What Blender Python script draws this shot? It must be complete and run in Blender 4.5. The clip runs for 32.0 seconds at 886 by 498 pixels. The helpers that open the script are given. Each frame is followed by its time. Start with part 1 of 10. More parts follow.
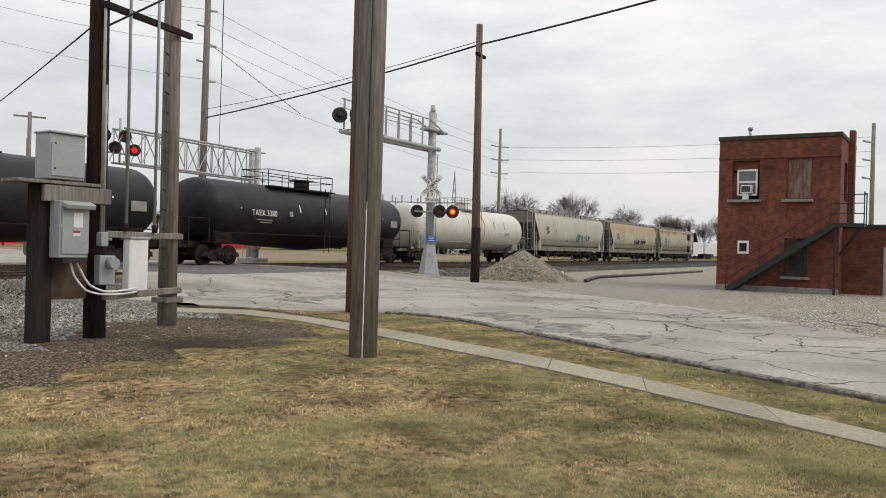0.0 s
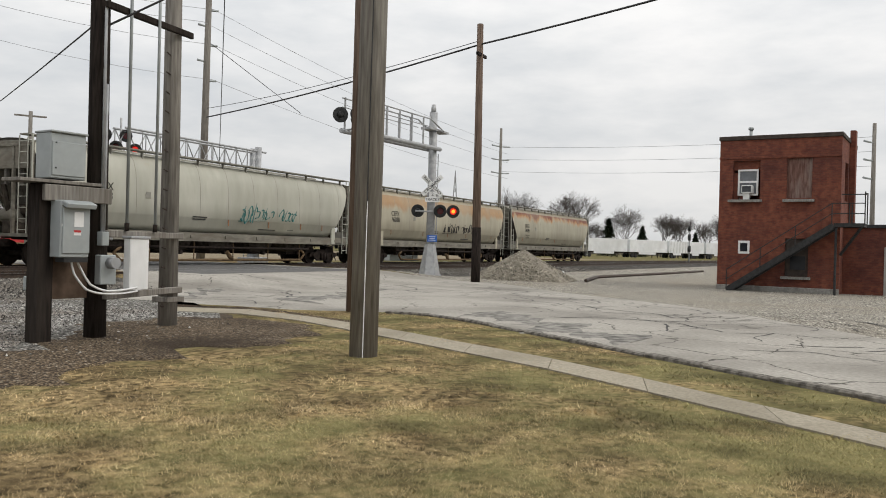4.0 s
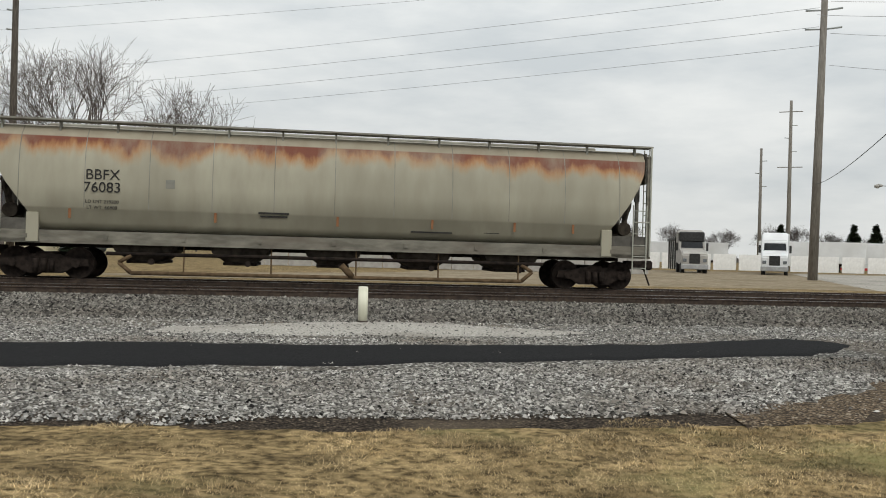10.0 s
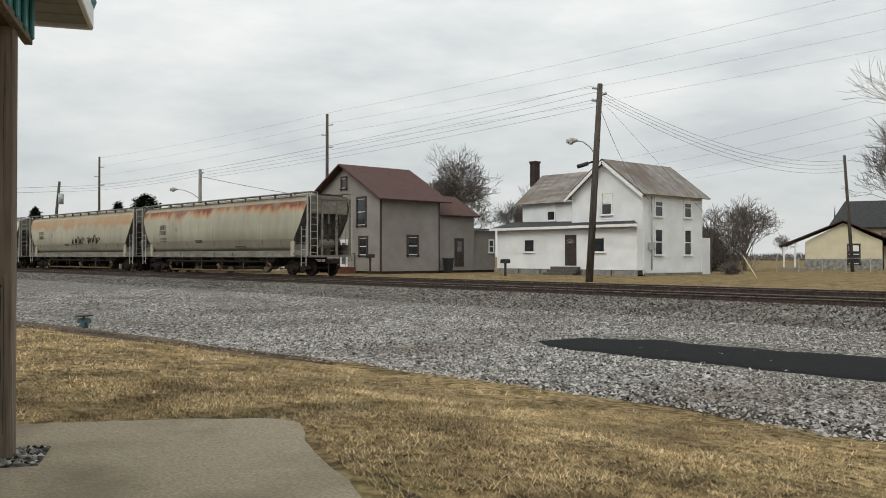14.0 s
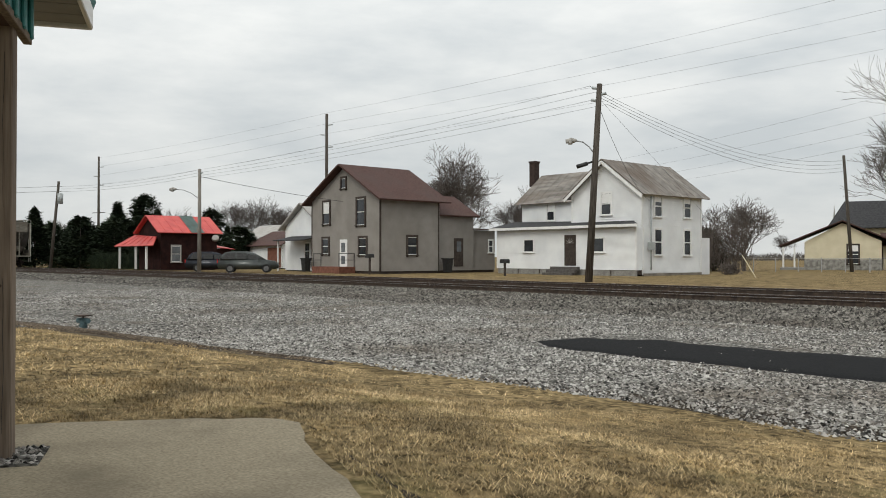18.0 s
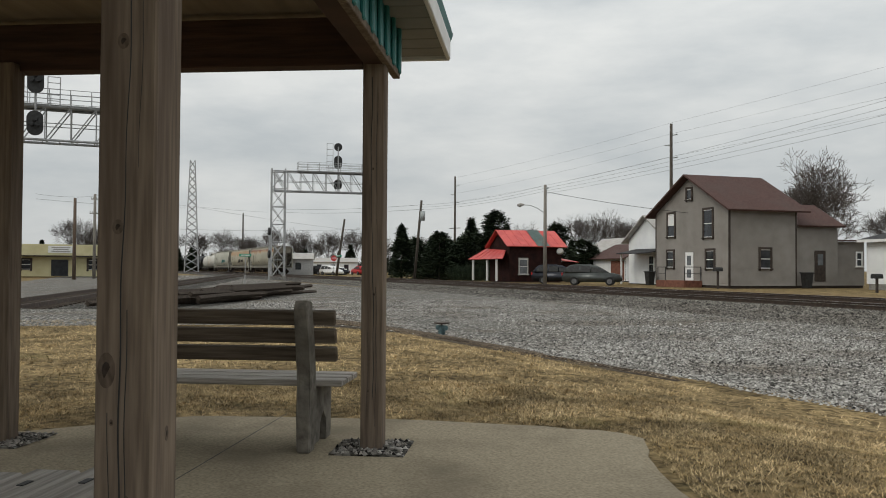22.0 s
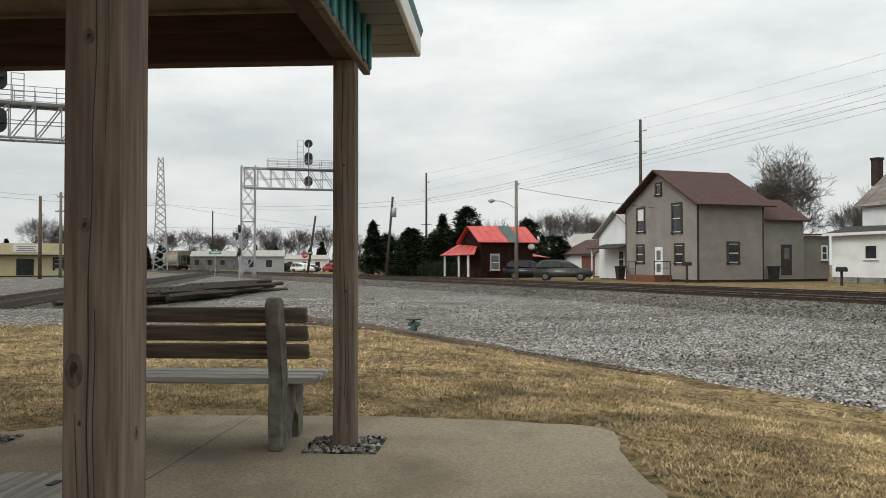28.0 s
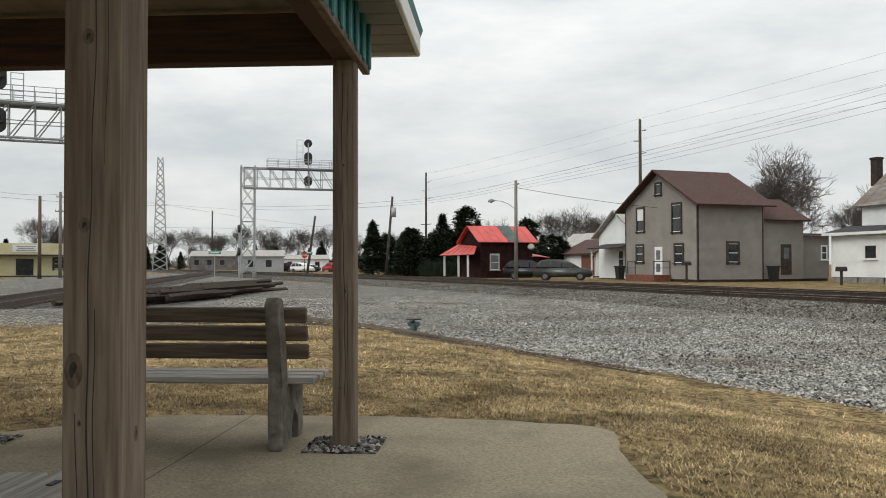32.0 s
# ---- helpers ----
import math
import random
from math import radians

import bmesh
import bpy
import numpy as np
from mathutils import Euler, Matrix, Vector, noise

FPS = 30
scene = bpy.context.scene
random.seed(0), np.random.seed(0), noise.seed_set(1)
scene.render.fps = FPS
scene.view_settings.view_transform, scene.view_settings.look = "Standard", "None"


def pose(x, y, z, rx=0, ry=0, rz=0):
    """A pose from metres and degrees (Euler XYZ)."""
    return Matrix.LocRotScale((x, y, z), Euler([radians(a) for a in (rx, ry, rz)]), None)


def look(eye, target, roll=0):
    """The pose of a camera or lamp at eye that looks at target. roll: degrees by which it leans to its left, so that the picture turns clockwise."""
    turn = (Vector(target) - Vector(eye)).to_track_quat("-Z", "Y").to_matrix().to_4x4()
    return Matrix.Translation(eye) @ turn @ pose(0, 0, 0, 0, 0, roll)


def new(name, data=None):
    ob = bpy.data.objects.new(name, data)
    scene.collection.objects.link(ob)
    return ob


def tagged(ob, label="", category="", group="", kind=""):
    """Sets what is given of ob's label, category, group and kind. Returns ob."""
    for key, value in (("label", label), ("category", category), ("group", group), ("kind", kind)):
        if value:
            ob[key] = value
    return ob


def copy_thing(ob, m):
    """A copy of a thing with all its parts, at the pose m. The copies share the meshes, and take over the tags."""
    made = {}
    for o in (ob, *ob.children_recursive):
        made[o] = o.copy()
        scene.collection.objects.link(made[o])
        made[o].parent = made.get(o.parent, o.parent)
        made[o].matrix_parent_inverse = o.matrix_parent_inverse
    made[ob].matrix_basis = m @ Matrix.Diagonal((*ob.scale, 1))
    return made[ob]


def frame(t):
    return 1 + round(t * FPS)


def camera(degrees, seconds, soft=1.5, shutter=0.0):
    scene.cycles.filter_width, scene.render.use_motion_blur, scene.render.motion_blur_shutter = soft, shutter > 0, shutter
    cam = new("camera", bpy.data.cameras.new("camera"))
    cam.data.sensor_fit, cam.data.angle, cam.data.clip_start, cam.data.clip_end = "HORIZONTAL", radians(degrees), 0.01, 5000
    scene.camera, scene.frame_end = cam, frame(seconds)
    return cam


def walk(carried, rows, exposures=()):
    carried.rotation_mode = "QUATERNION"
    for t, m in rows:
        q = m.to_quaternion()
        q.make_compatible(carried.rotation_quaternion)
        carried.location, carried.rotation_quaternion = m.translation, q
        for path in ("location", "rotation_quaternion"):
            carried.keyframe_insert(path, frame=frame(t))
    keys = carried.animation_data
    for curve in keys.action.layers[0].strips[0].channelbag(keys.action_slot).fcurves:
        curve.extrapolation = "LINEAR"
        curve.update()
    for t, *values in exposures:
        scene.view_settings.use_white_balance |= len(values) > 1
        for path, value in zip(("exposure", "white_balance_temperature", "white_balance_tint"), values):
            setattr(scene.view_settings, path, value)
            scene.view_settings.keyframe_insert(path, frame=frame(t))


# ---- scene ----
EYE_Z = 1.05
cam = camera(55.71, 32.0, soft=0.95)
PATH = [  # seconds, heading, pitch, lean in degrees
    (0, 25.9, -0.1, 1.51), (3.5, 25.94, -0.12, 1.56), (7, 25.94, -0.12, 1.56), (7.5, 26.11, -0.07, 1.58), (8, 29.13, 0.14, 1.96),
    (8.5, 35.31, 0.3, 2.24), (9, 48.29, 0.34, 2.2), (9.5, 65.64, 0.19, 1.91), (10, 81.9, 0.23, 1.55), (10.5, 100.57, 0.18, 1.24),
    (11, 117.79, 0.47, 0.95), (11.5, 128.87, 0.76, 0.78), (12, 137.9, 0.72, 0.51), (12.5, 139.97, 0.59, 0.11), (13, 138.85, 0.53, 0.04),
    (13.5, 138.8, 0.53, 0.03), (14.5, 138.79, 0.53, 0.03), (16.5, 138.77, 0.53, 0.04), (18, 138.76, 0.53, 0.05), (18.5, 139.26, 0.7, 0.2),
    (19, 143.39, 1.05, 0.45), (19.5, 147.31, 1.29, 0.44), (20, 151.02, 1.29, 0.46), (20.5, 154.4, 1.27, 0.49), (21, 156.86, 1.3, 0.48),
    (21.5, 159.35, 1.36, 0.49), (22, 161.91, 1.34, 0.35), (22.5, 162.59, 1.31, 0.2), (23, 160.97, 1.13, -0.05), (23.5, 160.1, 1.09, -0.04),
    (24, 160.01, 1.08, -0.11), (25.5, 159.97, 1.09, -0.06), (28, 159.97, 1.09, -0.07), (30, 159.95, 1.08, -0.09), (32, 159.95, 1.08, -0.09),
]


def aim(heading, pitch, lean):
    a, p = radians(heading), radians(pitch)
    way = Vector((math.cos(p) * math.cos(a), math.cos(p) * math.sin(a), math.sin(p)))
    eye = Vector((0, 0, EYE_Z))
    return look(eye, eye + way, lean)


EXPOSED = [(t, e, 6720 if t < 9 else 6640, 10 if t < 9 else 6.5) for t, e in ((0, 0.0), (8, 0.0), (10, -0.1), (11, -0.2), (12, -0.1), (18, -0.08), (20, -0.05), (21, -0.05), (21.5, -0.25), (22, -0.3), (22.5, -0.22), (23, -0.02), (24, 0.0), (32, 0.0))]
walk(cam, [(t, aim(h, p, r)) for t, h, p, r in PATH], EXPOSED)

# ---- overcast sky and a veiled sun behind the camera ----
SUN_EL, SUN_AZ = 42.0, -75.0
world = bpy.data.worlds.new("overcast")
scene.world = world
world.use_nodes = True
wn, wl = world.node_tree.nodes, world.node_tree.links
wn.clear()
w_out, w_bg = wn.new("ShaderNodeOutputWorld"), wn.new("ShaderNodeBackground")
w_tc, w_map, w_noise = wn.new("ShaderNodeTexCoord"), wn.new("ShaderNodeMapping"), wn.new("ShaderNodeTexNoise")
w_ramp, w_sep, w_lift, w_mul = wn.new("ShaderNodeValToRGB"), wn.new("ShaderNodeSeparateXYZ"), wn.new("ShaderNodeMapRange"), wn.new("ShaderNodeVectorMath")
w_sky, w_mix = wn.new("ShaderNodeTexSky"), wn.new("ShaderNodeMix")
w_sky.sky_type, w_sky.sun_disc = "NISHITA", False
w_sky.sun_elevation, w_sky.sun_rotation = radians(SUN_EL), radians(90 - SUN_AZ)
w_map.inputs["Scale"].default_value = (1.0, 1.0, 3.4)
w_noise.inputs["Scale"].default_value, w_noise.inputs["Detail"].default_value = 3.6, 6.0
w_noise.inputs["Roughness"].default_value = 0.56
w_ramp.color_ramp.elements[0].position, w_ramp.color_ramp.elements[0].color = 0.34, (0.59, 0.625, 0.665, 1)
w_ramp.color_ramp.elements[1].position, w_ramp.color_ramp.elements[1].color = 0.66, (0.83, 0.84, 0.855, 1)
w_lift.inputs["From Min"].default_value, w_lift.inputs["From Max"].default_value = 0.0, 1.0
w_lift.inputs["To Min"].default_value, w_lift.inputs["To Max"].default_value = 0.92, 1.9
w_mix.data_type = "RGBA"
w_mix.inputs["Factor"].default_value = 0.97
w_scale = wn.new("ShaderNodeVectorMath")
w_scale.operation, w_scale.inputs["Scale"].default_value = "SCALE", 0.1
w_mul.operation = "SCALE"
wl.new(w_tc.outputs["Generated"], w_map.inputs["Vector"])
wl.new(w_map.outputs[0], w_noise.inputs["Vector"])
wl.new(w_noise.outputs[0], w_ramp.inputs[0])
wl.new(w_tc.outputs["Generated"], w_sep.inputs[0])
wl.new(w_sep.outputs["Z"], w_lift.inputs["Value"])
wl.new(w_ramp.outputs[0], w_mul.inputs[0])
wl.new(w_lift.outputs[0], w_mul.inputs["Scale"])
wl.new(w_sky.outputs[0], w_scale.inputs[0])
wl.new(w_scale.outputs[0], w_mix.inputs["A"])
wl.new(w_mul.outputs[0], w_mix.inputs["B"])
wl.new(w_mix.outputs["Result"], w_bg.inputs["Color"])
wl.new(w_bg.outputs[0], w_out.inputs["Surface"])
w_bg.inputs["Strength"].default_value = 1.0
sun = new("sun", bpy.data.lights.new("sun", "SUN"))
sun.data.energy, sun.data.angle, sun.data.color = 1.2, radians(25), (1.0, 0.96, 0.9)
sun.matrix_world = look((0, 0, 30), (-math.cos(radians(SUN_AZ)) * math.cos(radians(SUN_EL)), -math.sin(radians(SUN_AZ)) * math.cos(radians(SUN_EL)), 30 - math.sin(radians(SUN_EL))))


# ---- materials ----
def mat(name, c1, c2, scale=6.0, rough=0.8, metal=0.0, bump=0.25, stain=None, amount=0.5, stain_scale=0.7, squash=(1, 1, 1), spread=0.16, vary=0.0, spec=0.4, detail=6.0, per="object"):
    """Two-scale surface: grain from c1 to c2, patches of stain over it, relief from the grain."""
    m = bpy.data.materials.new(name)
    m.use_nodes = True
    n, l = m.node_tree.nodes, m.node_tree.links
    b = n["Principled BSDF"]
    tc, mp, fine, ramp = n.new("ShaderNodeTexCoord"), n.new("ShaderNodeMapping"), n.new("ShaderNodeTexNoise"), n.new("ShaderNodeValToRGB")
    mp.inputs["Scale"].default_value = squash
    fine.inputs["Scale"].default_value, fine.inputs["Detail"].default_value = scale, detail
    e = ramp.color_ramp.elements
    e[0].position, e[0].color = 0.5 - spread, (*c1, 1)
    e[1].position, e[1].color = 0.5 + spread, (*c2, 1)
    l.new(tc.outputs["Object"], mp.inputs["Vector"])
    l.new(mp.outputs[0], fine.inputs["Vector"])
    l.new(fine.outputs[0], ramp.inputs[0])
    colour = ramp.outputs[0]
    if stain:
        big, r2, mx = n.new("ShaderNodeTexNoise"), n.new("ShaderNodeMapRange"), n.new("ShaderNodeMix")
        big.inputs["Scale"].default_value, big.inputs["Detail"].default_value = stain_scale, 5.0
        r2.inputs["From Min"].default_value, r2.inputs["From Max"].default_value = 0.46, 0.68
        r2.inputs["To Max"].default_value = amount
        mx.data_type = "RGBA"
        mx.inputs["B"].default_value = (*stain, 1)
        l.new(mp.outputs[0], big.inputs["Vector"])
        l.new(big.outputs[0], r2.inputs["Value"])
        l.new(r2.outputs[0], mx.inputs["Factor"])
        l.new(colour, mx.inputs["A"])
        colour = mx.outputs["Result"]
    if vary:
        if per == "island":
            geo = n.new("ShaderNodeNewGeometry")
            rnd = geo.outputs["Random Per Island"]
        else:
            info = n.new("ShaderNodeObjectInfo")
            rnd = info.outputs["Random"]
        hsv, rr = n.new("ShaderNodeHueSaturation"), n.new("ShaderNodeMapRange")
        rr.inputs["To Min"].default_value, rr.inputs["To Max"].default_value = 1 - vary, 1 + vary
        l.new(rnd, rr.inputs["Value"])
        l.new(rr.outputs[0], hsv.inputs["Value"])
        l.new(colour, hsv.inputs["Color"])
        colour = hsv.outputs[0]
    l.new(colour, b.inputs["Base Color"])
    b.inputs["Roughness"].default_value, b.inputs["Metallic"].default_value = rough, metal
    b.inputs["Specular IOR Level"].default_value = spec
    if bump:
        bp = n.new("ShaderNodeBump")
        bp.inputs["Strength"].default_value, bp.inputs["Distance"].default_value = bump, 0.4 / scale if scale > 8 else 0.02
        l.new(fine.outputs[0], bp.inputs["Height"])
        l.new(bp.outputs[0], b.inputs["Normal"])
    return m


def glow(name, colour, strength):
    m = bpy.data.materials.new(name)
    m.use_nodes = True
    b = m.node_tree.nodes["Principled BSDF"]
    b.inputs["Base Color"].default_value = (*[0.3 * c for c in colour], 1)
    b.inputs["Emission Color"].default_value = (*colour, 1)
    b.inputs["Emission Strength"].default_value = strength
    return m


def turf(name, low, high, green, vary):
    """Dormant grass: straw of two tones, greener in patches and more so on the street side of the lawn."""
    m = mat(name, low, high, 2.4, 0.95, 0, 0.0, vary=vary, per="island", spec=0.15) if vary else mat(name, low, high, 11, 0.95, 0, 0.5, spec=0.05)
    n, l = m.node_tree.nodes, m.node_tree.links
    b = n["Principled BSDF"]
    src = b.inputs["Base Color"].links[0].from_socket
    tc, sep, patch, mott = n.new("ShaderNodeTexCoord"), n.new("ShaderNodeSeparateXYZ"), n.new("ShaderNodeTexNoise"), n.new("ShaderNodeTexNoise")
    patch.inputs["Scale"].default_value, patch.inputs["Detail"].default_value, patch.inputs["Roughness"].default_value = 0.8, 8.0, 0.68
    mott.inputs["Scale"].default_value, mott.inputs["Detail"].default_value = 1.5, 5.0
    ax, ay, rng, mx, mul, rng2 = n.new("ShaderNodeMath"), n.new("ShaderNodeMath"), n.new("ShaderNodeMapRange"), n.new("ShaderNodeMix"), n.new("ShaderNodeMix"), n.new("ShaderNodeMapRange")
    ax.operation = ay.operation = "MULTIPLY_ADD"
    ax.inputs[1].default_value, ay.inputs[1].default_value = 0.013, -0.016
    rng.inputs["From Min"].default_value, rng.inputs["From Max"].default_value, rng.inputs["To Max"].default_value = 0.45, 0.66, 0.8
    rng2.inputs["From Min"].default_value, rng2.inputs["From Max"].default_value = 0.36, 0.60
    rng2.inputs["To Min"].default_value, rng2.inputs["To Max"].default_value = 0.6, 1.2
    mx.data_type = mul.data_type = "RGBA"
    mul.blend_type = "MULTIPLY"
    mul.inputs["Factor"].default_value = 1.0
    mx.inputs["B"].default_value = (*green, 1)
    l.new(tc.outputs["Object"], sep.inputs[0])
    l.new(tc.outputs["Object"], patch.inputs["Vector"])
    l.new(tc.outputs["Object"], mott.inputs["Vector"])
    l.new(sep.outputs["X"], ax.inputs[0])
    l.new(patch.outputs[0], ax.inputs[2])
    l.new(sep.outputs["Y"], ay.inputs[0])
    l.new(ax.outputs[0], ay.inputs[2])
    l.new(ay.outputs[0], rng.inputs["Value"])
    l.new(rng.outputs[0], mx.inputs["Factor"])
    l.new(src, mx.inputs["A"])
    l.new(mott.outputs[0], rng2.inputs["Value"])
    l.new(mx.outputs["Result"], mul.inputs["A"])
    l.new(rng2.outputs[0], mul.inputs["B"])
    l.new(mul.outputs["Result"], b.inputs["Base Color"])
    return m


def crushed(name, dark, mid, light, cell, stain, amount, stain_scale, few=0.78):
    """Crushed stone: every cell of a fine net is one stone of its own tone, with dark gaps between and soil in patches."""
    m = bpy.data.materials.new(name)
    m.use_nodes = True
    n, l = m.node_tree.nodes, m.node_tree.links
    b = n["Principled BSDF"]
    b.inputs["Roughness"].default_value, b.inputs["Specular IOR Level"].default_value = 0.95, 0.1
    tc, vor, sep, ramp, gap, mul = n.new("ShaderNodeTexCoord"), n.new("ShaderNodeTexVoronoi"), n.new("ShaderNodeSeparateColor"), n.new("ShaderNodeValToRGB"), n.new("ShaderNodeMapRange"), n.new("ShaderNodeMix")
    vor.inputs["Scale"].default_value = 1 / cell
    e = ramp.color_ramp.elements
    e[0].position, e[0].color = 0.0, (*dark, 1)
    e[1].position, e[1].color = 1.0, (*light, 1)
    e.new(few * 0.55).color = (*mid, 1)
    e.new(few).color = (*[1.35 * c for c in mid], 1)
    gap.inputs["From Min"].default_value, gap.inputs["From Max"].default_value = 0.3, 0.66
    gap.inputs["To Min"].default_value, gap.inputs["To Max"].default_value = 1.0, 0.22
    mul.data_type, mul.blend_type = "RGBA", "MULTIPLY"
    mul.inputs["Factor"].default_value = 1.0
    l.new(tc.outputs["Object"], vor.inputs["Vector"])
    l.new(vor.outputs["Color"], sep.inputs[0])
    l.new(sep.outputs[0], ramp.inputs[0])
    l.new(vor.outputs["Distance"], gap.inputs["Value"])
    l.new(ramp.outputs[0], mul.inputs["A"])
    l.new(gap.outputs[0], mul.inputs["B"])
    big, rng, mx = n.new("ShaderNodeTexNoise"), n.new("ShaderNodeMapRange"), n.new("ShaderNodeMix")
    big.inputs["Scale"].default_value, big.inputs["Detail"].default_value, big.inputs["Roughness"].default_value = stain_scale, 9.0, 0.62
    rng.inputs["From Min"].default_value, rng.inputs["From Max"].default_value, rng.inputs["To Max"].default_value = 0.5, 0.66, amount
    mx.data_type = "RGBA"
    mx.inputs["B"].default_value = (*stain, 1)
    l.new(tc.outputs["Object"], big.inputs["Vector"])
    l.new(big.outputs[0], rng.inputs["Value"])
    l.new(rng.outputs[0], mx.inputs["Factor"])
    l.new(mul.outputs["Result"], mx.inputs["A"])
    l.new(mx.outputs["Result"], b.inputs["Base Color"])
    bp = n.new("ShaderNodeBump")
    bp.invert = True
    bp.inputs["Strength"].default_value, bp.inputs["Distance"].default_value = 0.7, cell * 0.5
    l.new(vor.outputs["Distance"], bp.inputs["Height"])
    l.new(bp.outputs[0], b.inputs["Normal"])
    return m


M_GRASS = turf("winter_turf", (0.055, 0.039, 0.018), (0.32, 0.235, 0.12), (0.138, 0.128, 0.054), 0.0)
M_BLADE = turf("grass_blade", (0.28, 0.2, 0.098), (0.56, 0.43, 0.245), (0.262, 0.243, 0.108), 0.75)
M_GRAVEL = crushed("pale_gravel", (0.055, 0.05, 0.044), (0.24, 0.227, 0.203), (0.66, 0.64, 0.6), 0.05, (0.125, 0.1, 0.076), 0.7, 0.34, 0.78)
M_STONE = mat("gravel_stone", (0.145, 0.137, 0.124), (0.345, 0.332, 0.31), 9, 0.9, 0, 0.2, (0.11, 0.09, 0.07), 0.75, 0.42, vary=0.98, per="island", spec=0.1)
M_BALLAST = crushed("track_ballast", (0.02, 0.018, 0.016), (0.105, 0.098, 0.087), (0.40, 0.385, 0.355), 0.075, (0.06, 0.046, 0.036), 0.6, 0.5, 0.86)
M_BALLSTONE = mat("ballast_stone", (0.07, 0.064, 0.056), (0.19, 0.178, 0.158), 9, 0.92, 0, 0.2, (0.06, 0.048, 0.038), 0.5, 0.5, vary=0.92, per="island", spec=0.1)
M_DIRT = crushed("bare_dirt", (0.022, 0.016, 0.012), (0.066, 0.05, 0.036), (0.2, 0.16, 0.115), 0.026, (0.1, 0.078, 0.055), 0.6, 0.8, 0.86)
M_SOIL = crushed("trampled_soil", (0.055, 0.039, 0.026), (0.175, 0.13, 0.086), (0.40, 0.345, 0.27), 0.03, (0.034, 0.024, 0.016), 0.85, 0.4, 0.84)
M_ASPHALT = mat("fresh_black_asphalt", (0.006, 0.006, 0.0065), (0.016, 0.016, 0.017), 40, 0.95, 0, 0.5, spec=0.1)
M_ROAD = mat("bleached_asphalt", (0.245, 0.228, 0.2), (0.43, 0.405, 0.36), 14, 0.92, 0, 0.12, (0.175, 0.161, 0.14), 0.75, 0.3, spread=0.3, spec=0.1, detail=9.0)


def crack_net(m, cell, width, dark):
    """A net of hairline cracks, bent by noise and open only in patches."""
    n, l = m.node_tree.nodes, m.node_tree.links
    b = n["Principled BSDF"]
    src = b.inputs["Base Color"].links[0].from_socket
    tc, bend, warp, vor, line = n.new("ShaderNodeTexCoord"), n.new("ShaderNodeTexNoise"), n.new("ShaderNodeVectorMath"), n.new("ShaderNodeTexVoronoi"), n.new("ShaderNodeMapRange")
    where, some, both, mx = n.new("ShaderNodeTexNoise"), n.new("ShaderNodeMapRange"), n.new("ShaderNodeMath"), n.new("ShaderNodeMix")
    bend.inputs["Scale"].default_value, bend.inputs["Detail"].default_value = 1.3, 6.0
    warp.operation = "MULTIPLY_ADD"
    warp.inputs[1].default_value = (0.9, 0.9, 0.0)
    vor.voronoi_dimensions, vor.feature = "2D", "DISTANCE_TO_EDGE"
    vor.inputs["Scale"].default_value = 1 / cell
    line.inputs["From Min"].default_value, line.inputs["From Max"].default_value = 0.4 * width / cell, 1.6 * width / cell
    line.inputs["To Min"].default_value, line.inputs["To Max"].default_value = 1.0, 0.0
    where.inputs["Scale"].default_value, where.inputs["Detail"].default_value = 0.35, 4.0
    some.inputs["From Min"].default_value, some.inputs["From Max"].default_value, some.inputs["To Max"].default_value = 0.38, 0.54, 0.95
    both.operation = "MULTIPLY"
    mx.data_type = "RGBA"
    mx.inputs["B"].default_value = (*dark, 1)
    l.new(tc.outputs["Object"], bend.inputs["Vector"])
    l.new(bend.outputs["Color"], warp.inputs[0])
    l.new(tc.outputs["Object"], warp.inputs[2])
    l.new(warp.outputs[0], vor.inputs["Vector"])
    l.new(vor.outputs["Distance"], line.inputs["Value"])
    l.new(tc.outputs["Object"], where.inputs["Vector"])
    l.new(where.outputs[0], some.inputs["Value"])
    l.new(line.outputs[0], both.inputs[0])
    l.new(some.outputs[0], both.inputs[1])
    l.new(both.outputs[0], mx.inputs["Factor"])
    l.new(src, mx.inputs["A"])
    l.new(mx.outputs["Result"], b.inputs["Base Color"])


crack_net(M_ROAD, 1.9, 0.018, (0.06, 0.054, 0.046))
M_LANE = mat("crossing_asphalt", (0.09, 0.088, 0.085), (0.16, 0.155, 0.15), 18, 0.9, 0, 0.3, spec=0.1)
M_TAR = mat("crack_tar", (0.05, 0.048, 0.046), (0.11, 0.105, 0.10), 9, 0.9, 0, 0.2, spec=0.1)
M_WALK = mat("sidewalk_concrete", (0.235, 0.207, 0.158), (0.375, 0.335, 0.262), 28, 0.92, 0, 0.1, (0.215, 0.187, 0.14), 0.6, 0.8, spread=0.22, spec=0.1, detail=8.0, vary=0.06)
M_SLAB = mat("patio_concrete", (0.2, 0.165, 0.112), (0.42, 0.362, 0.265), 60, 0.93, 0, 0.15, (0.17, 0.143, 0.102), 0.8, 1.3, spread=0.3, spec=0.05, detail=8.0)
M_RAIL = mat("rail_steel", (0.035, 0.025, 0.02), (0.085, 0.06, 0.045), 9, 0.7, 0.3, 0.2)
M_RAILTOP = mat("worn_rail_head", (0.25, 0.24, 0.235), (0.42, 0.41, 0.40), 5, 0.32, 0.9, 0.05)
M_TIE = mat("creosoted_tie", (0.03, 0.024, 0.019), (0.085, 0.068, 0.055), 12, 0.92, 0, 0.5, squash=(1, 0.2, 1), spec=0.1)
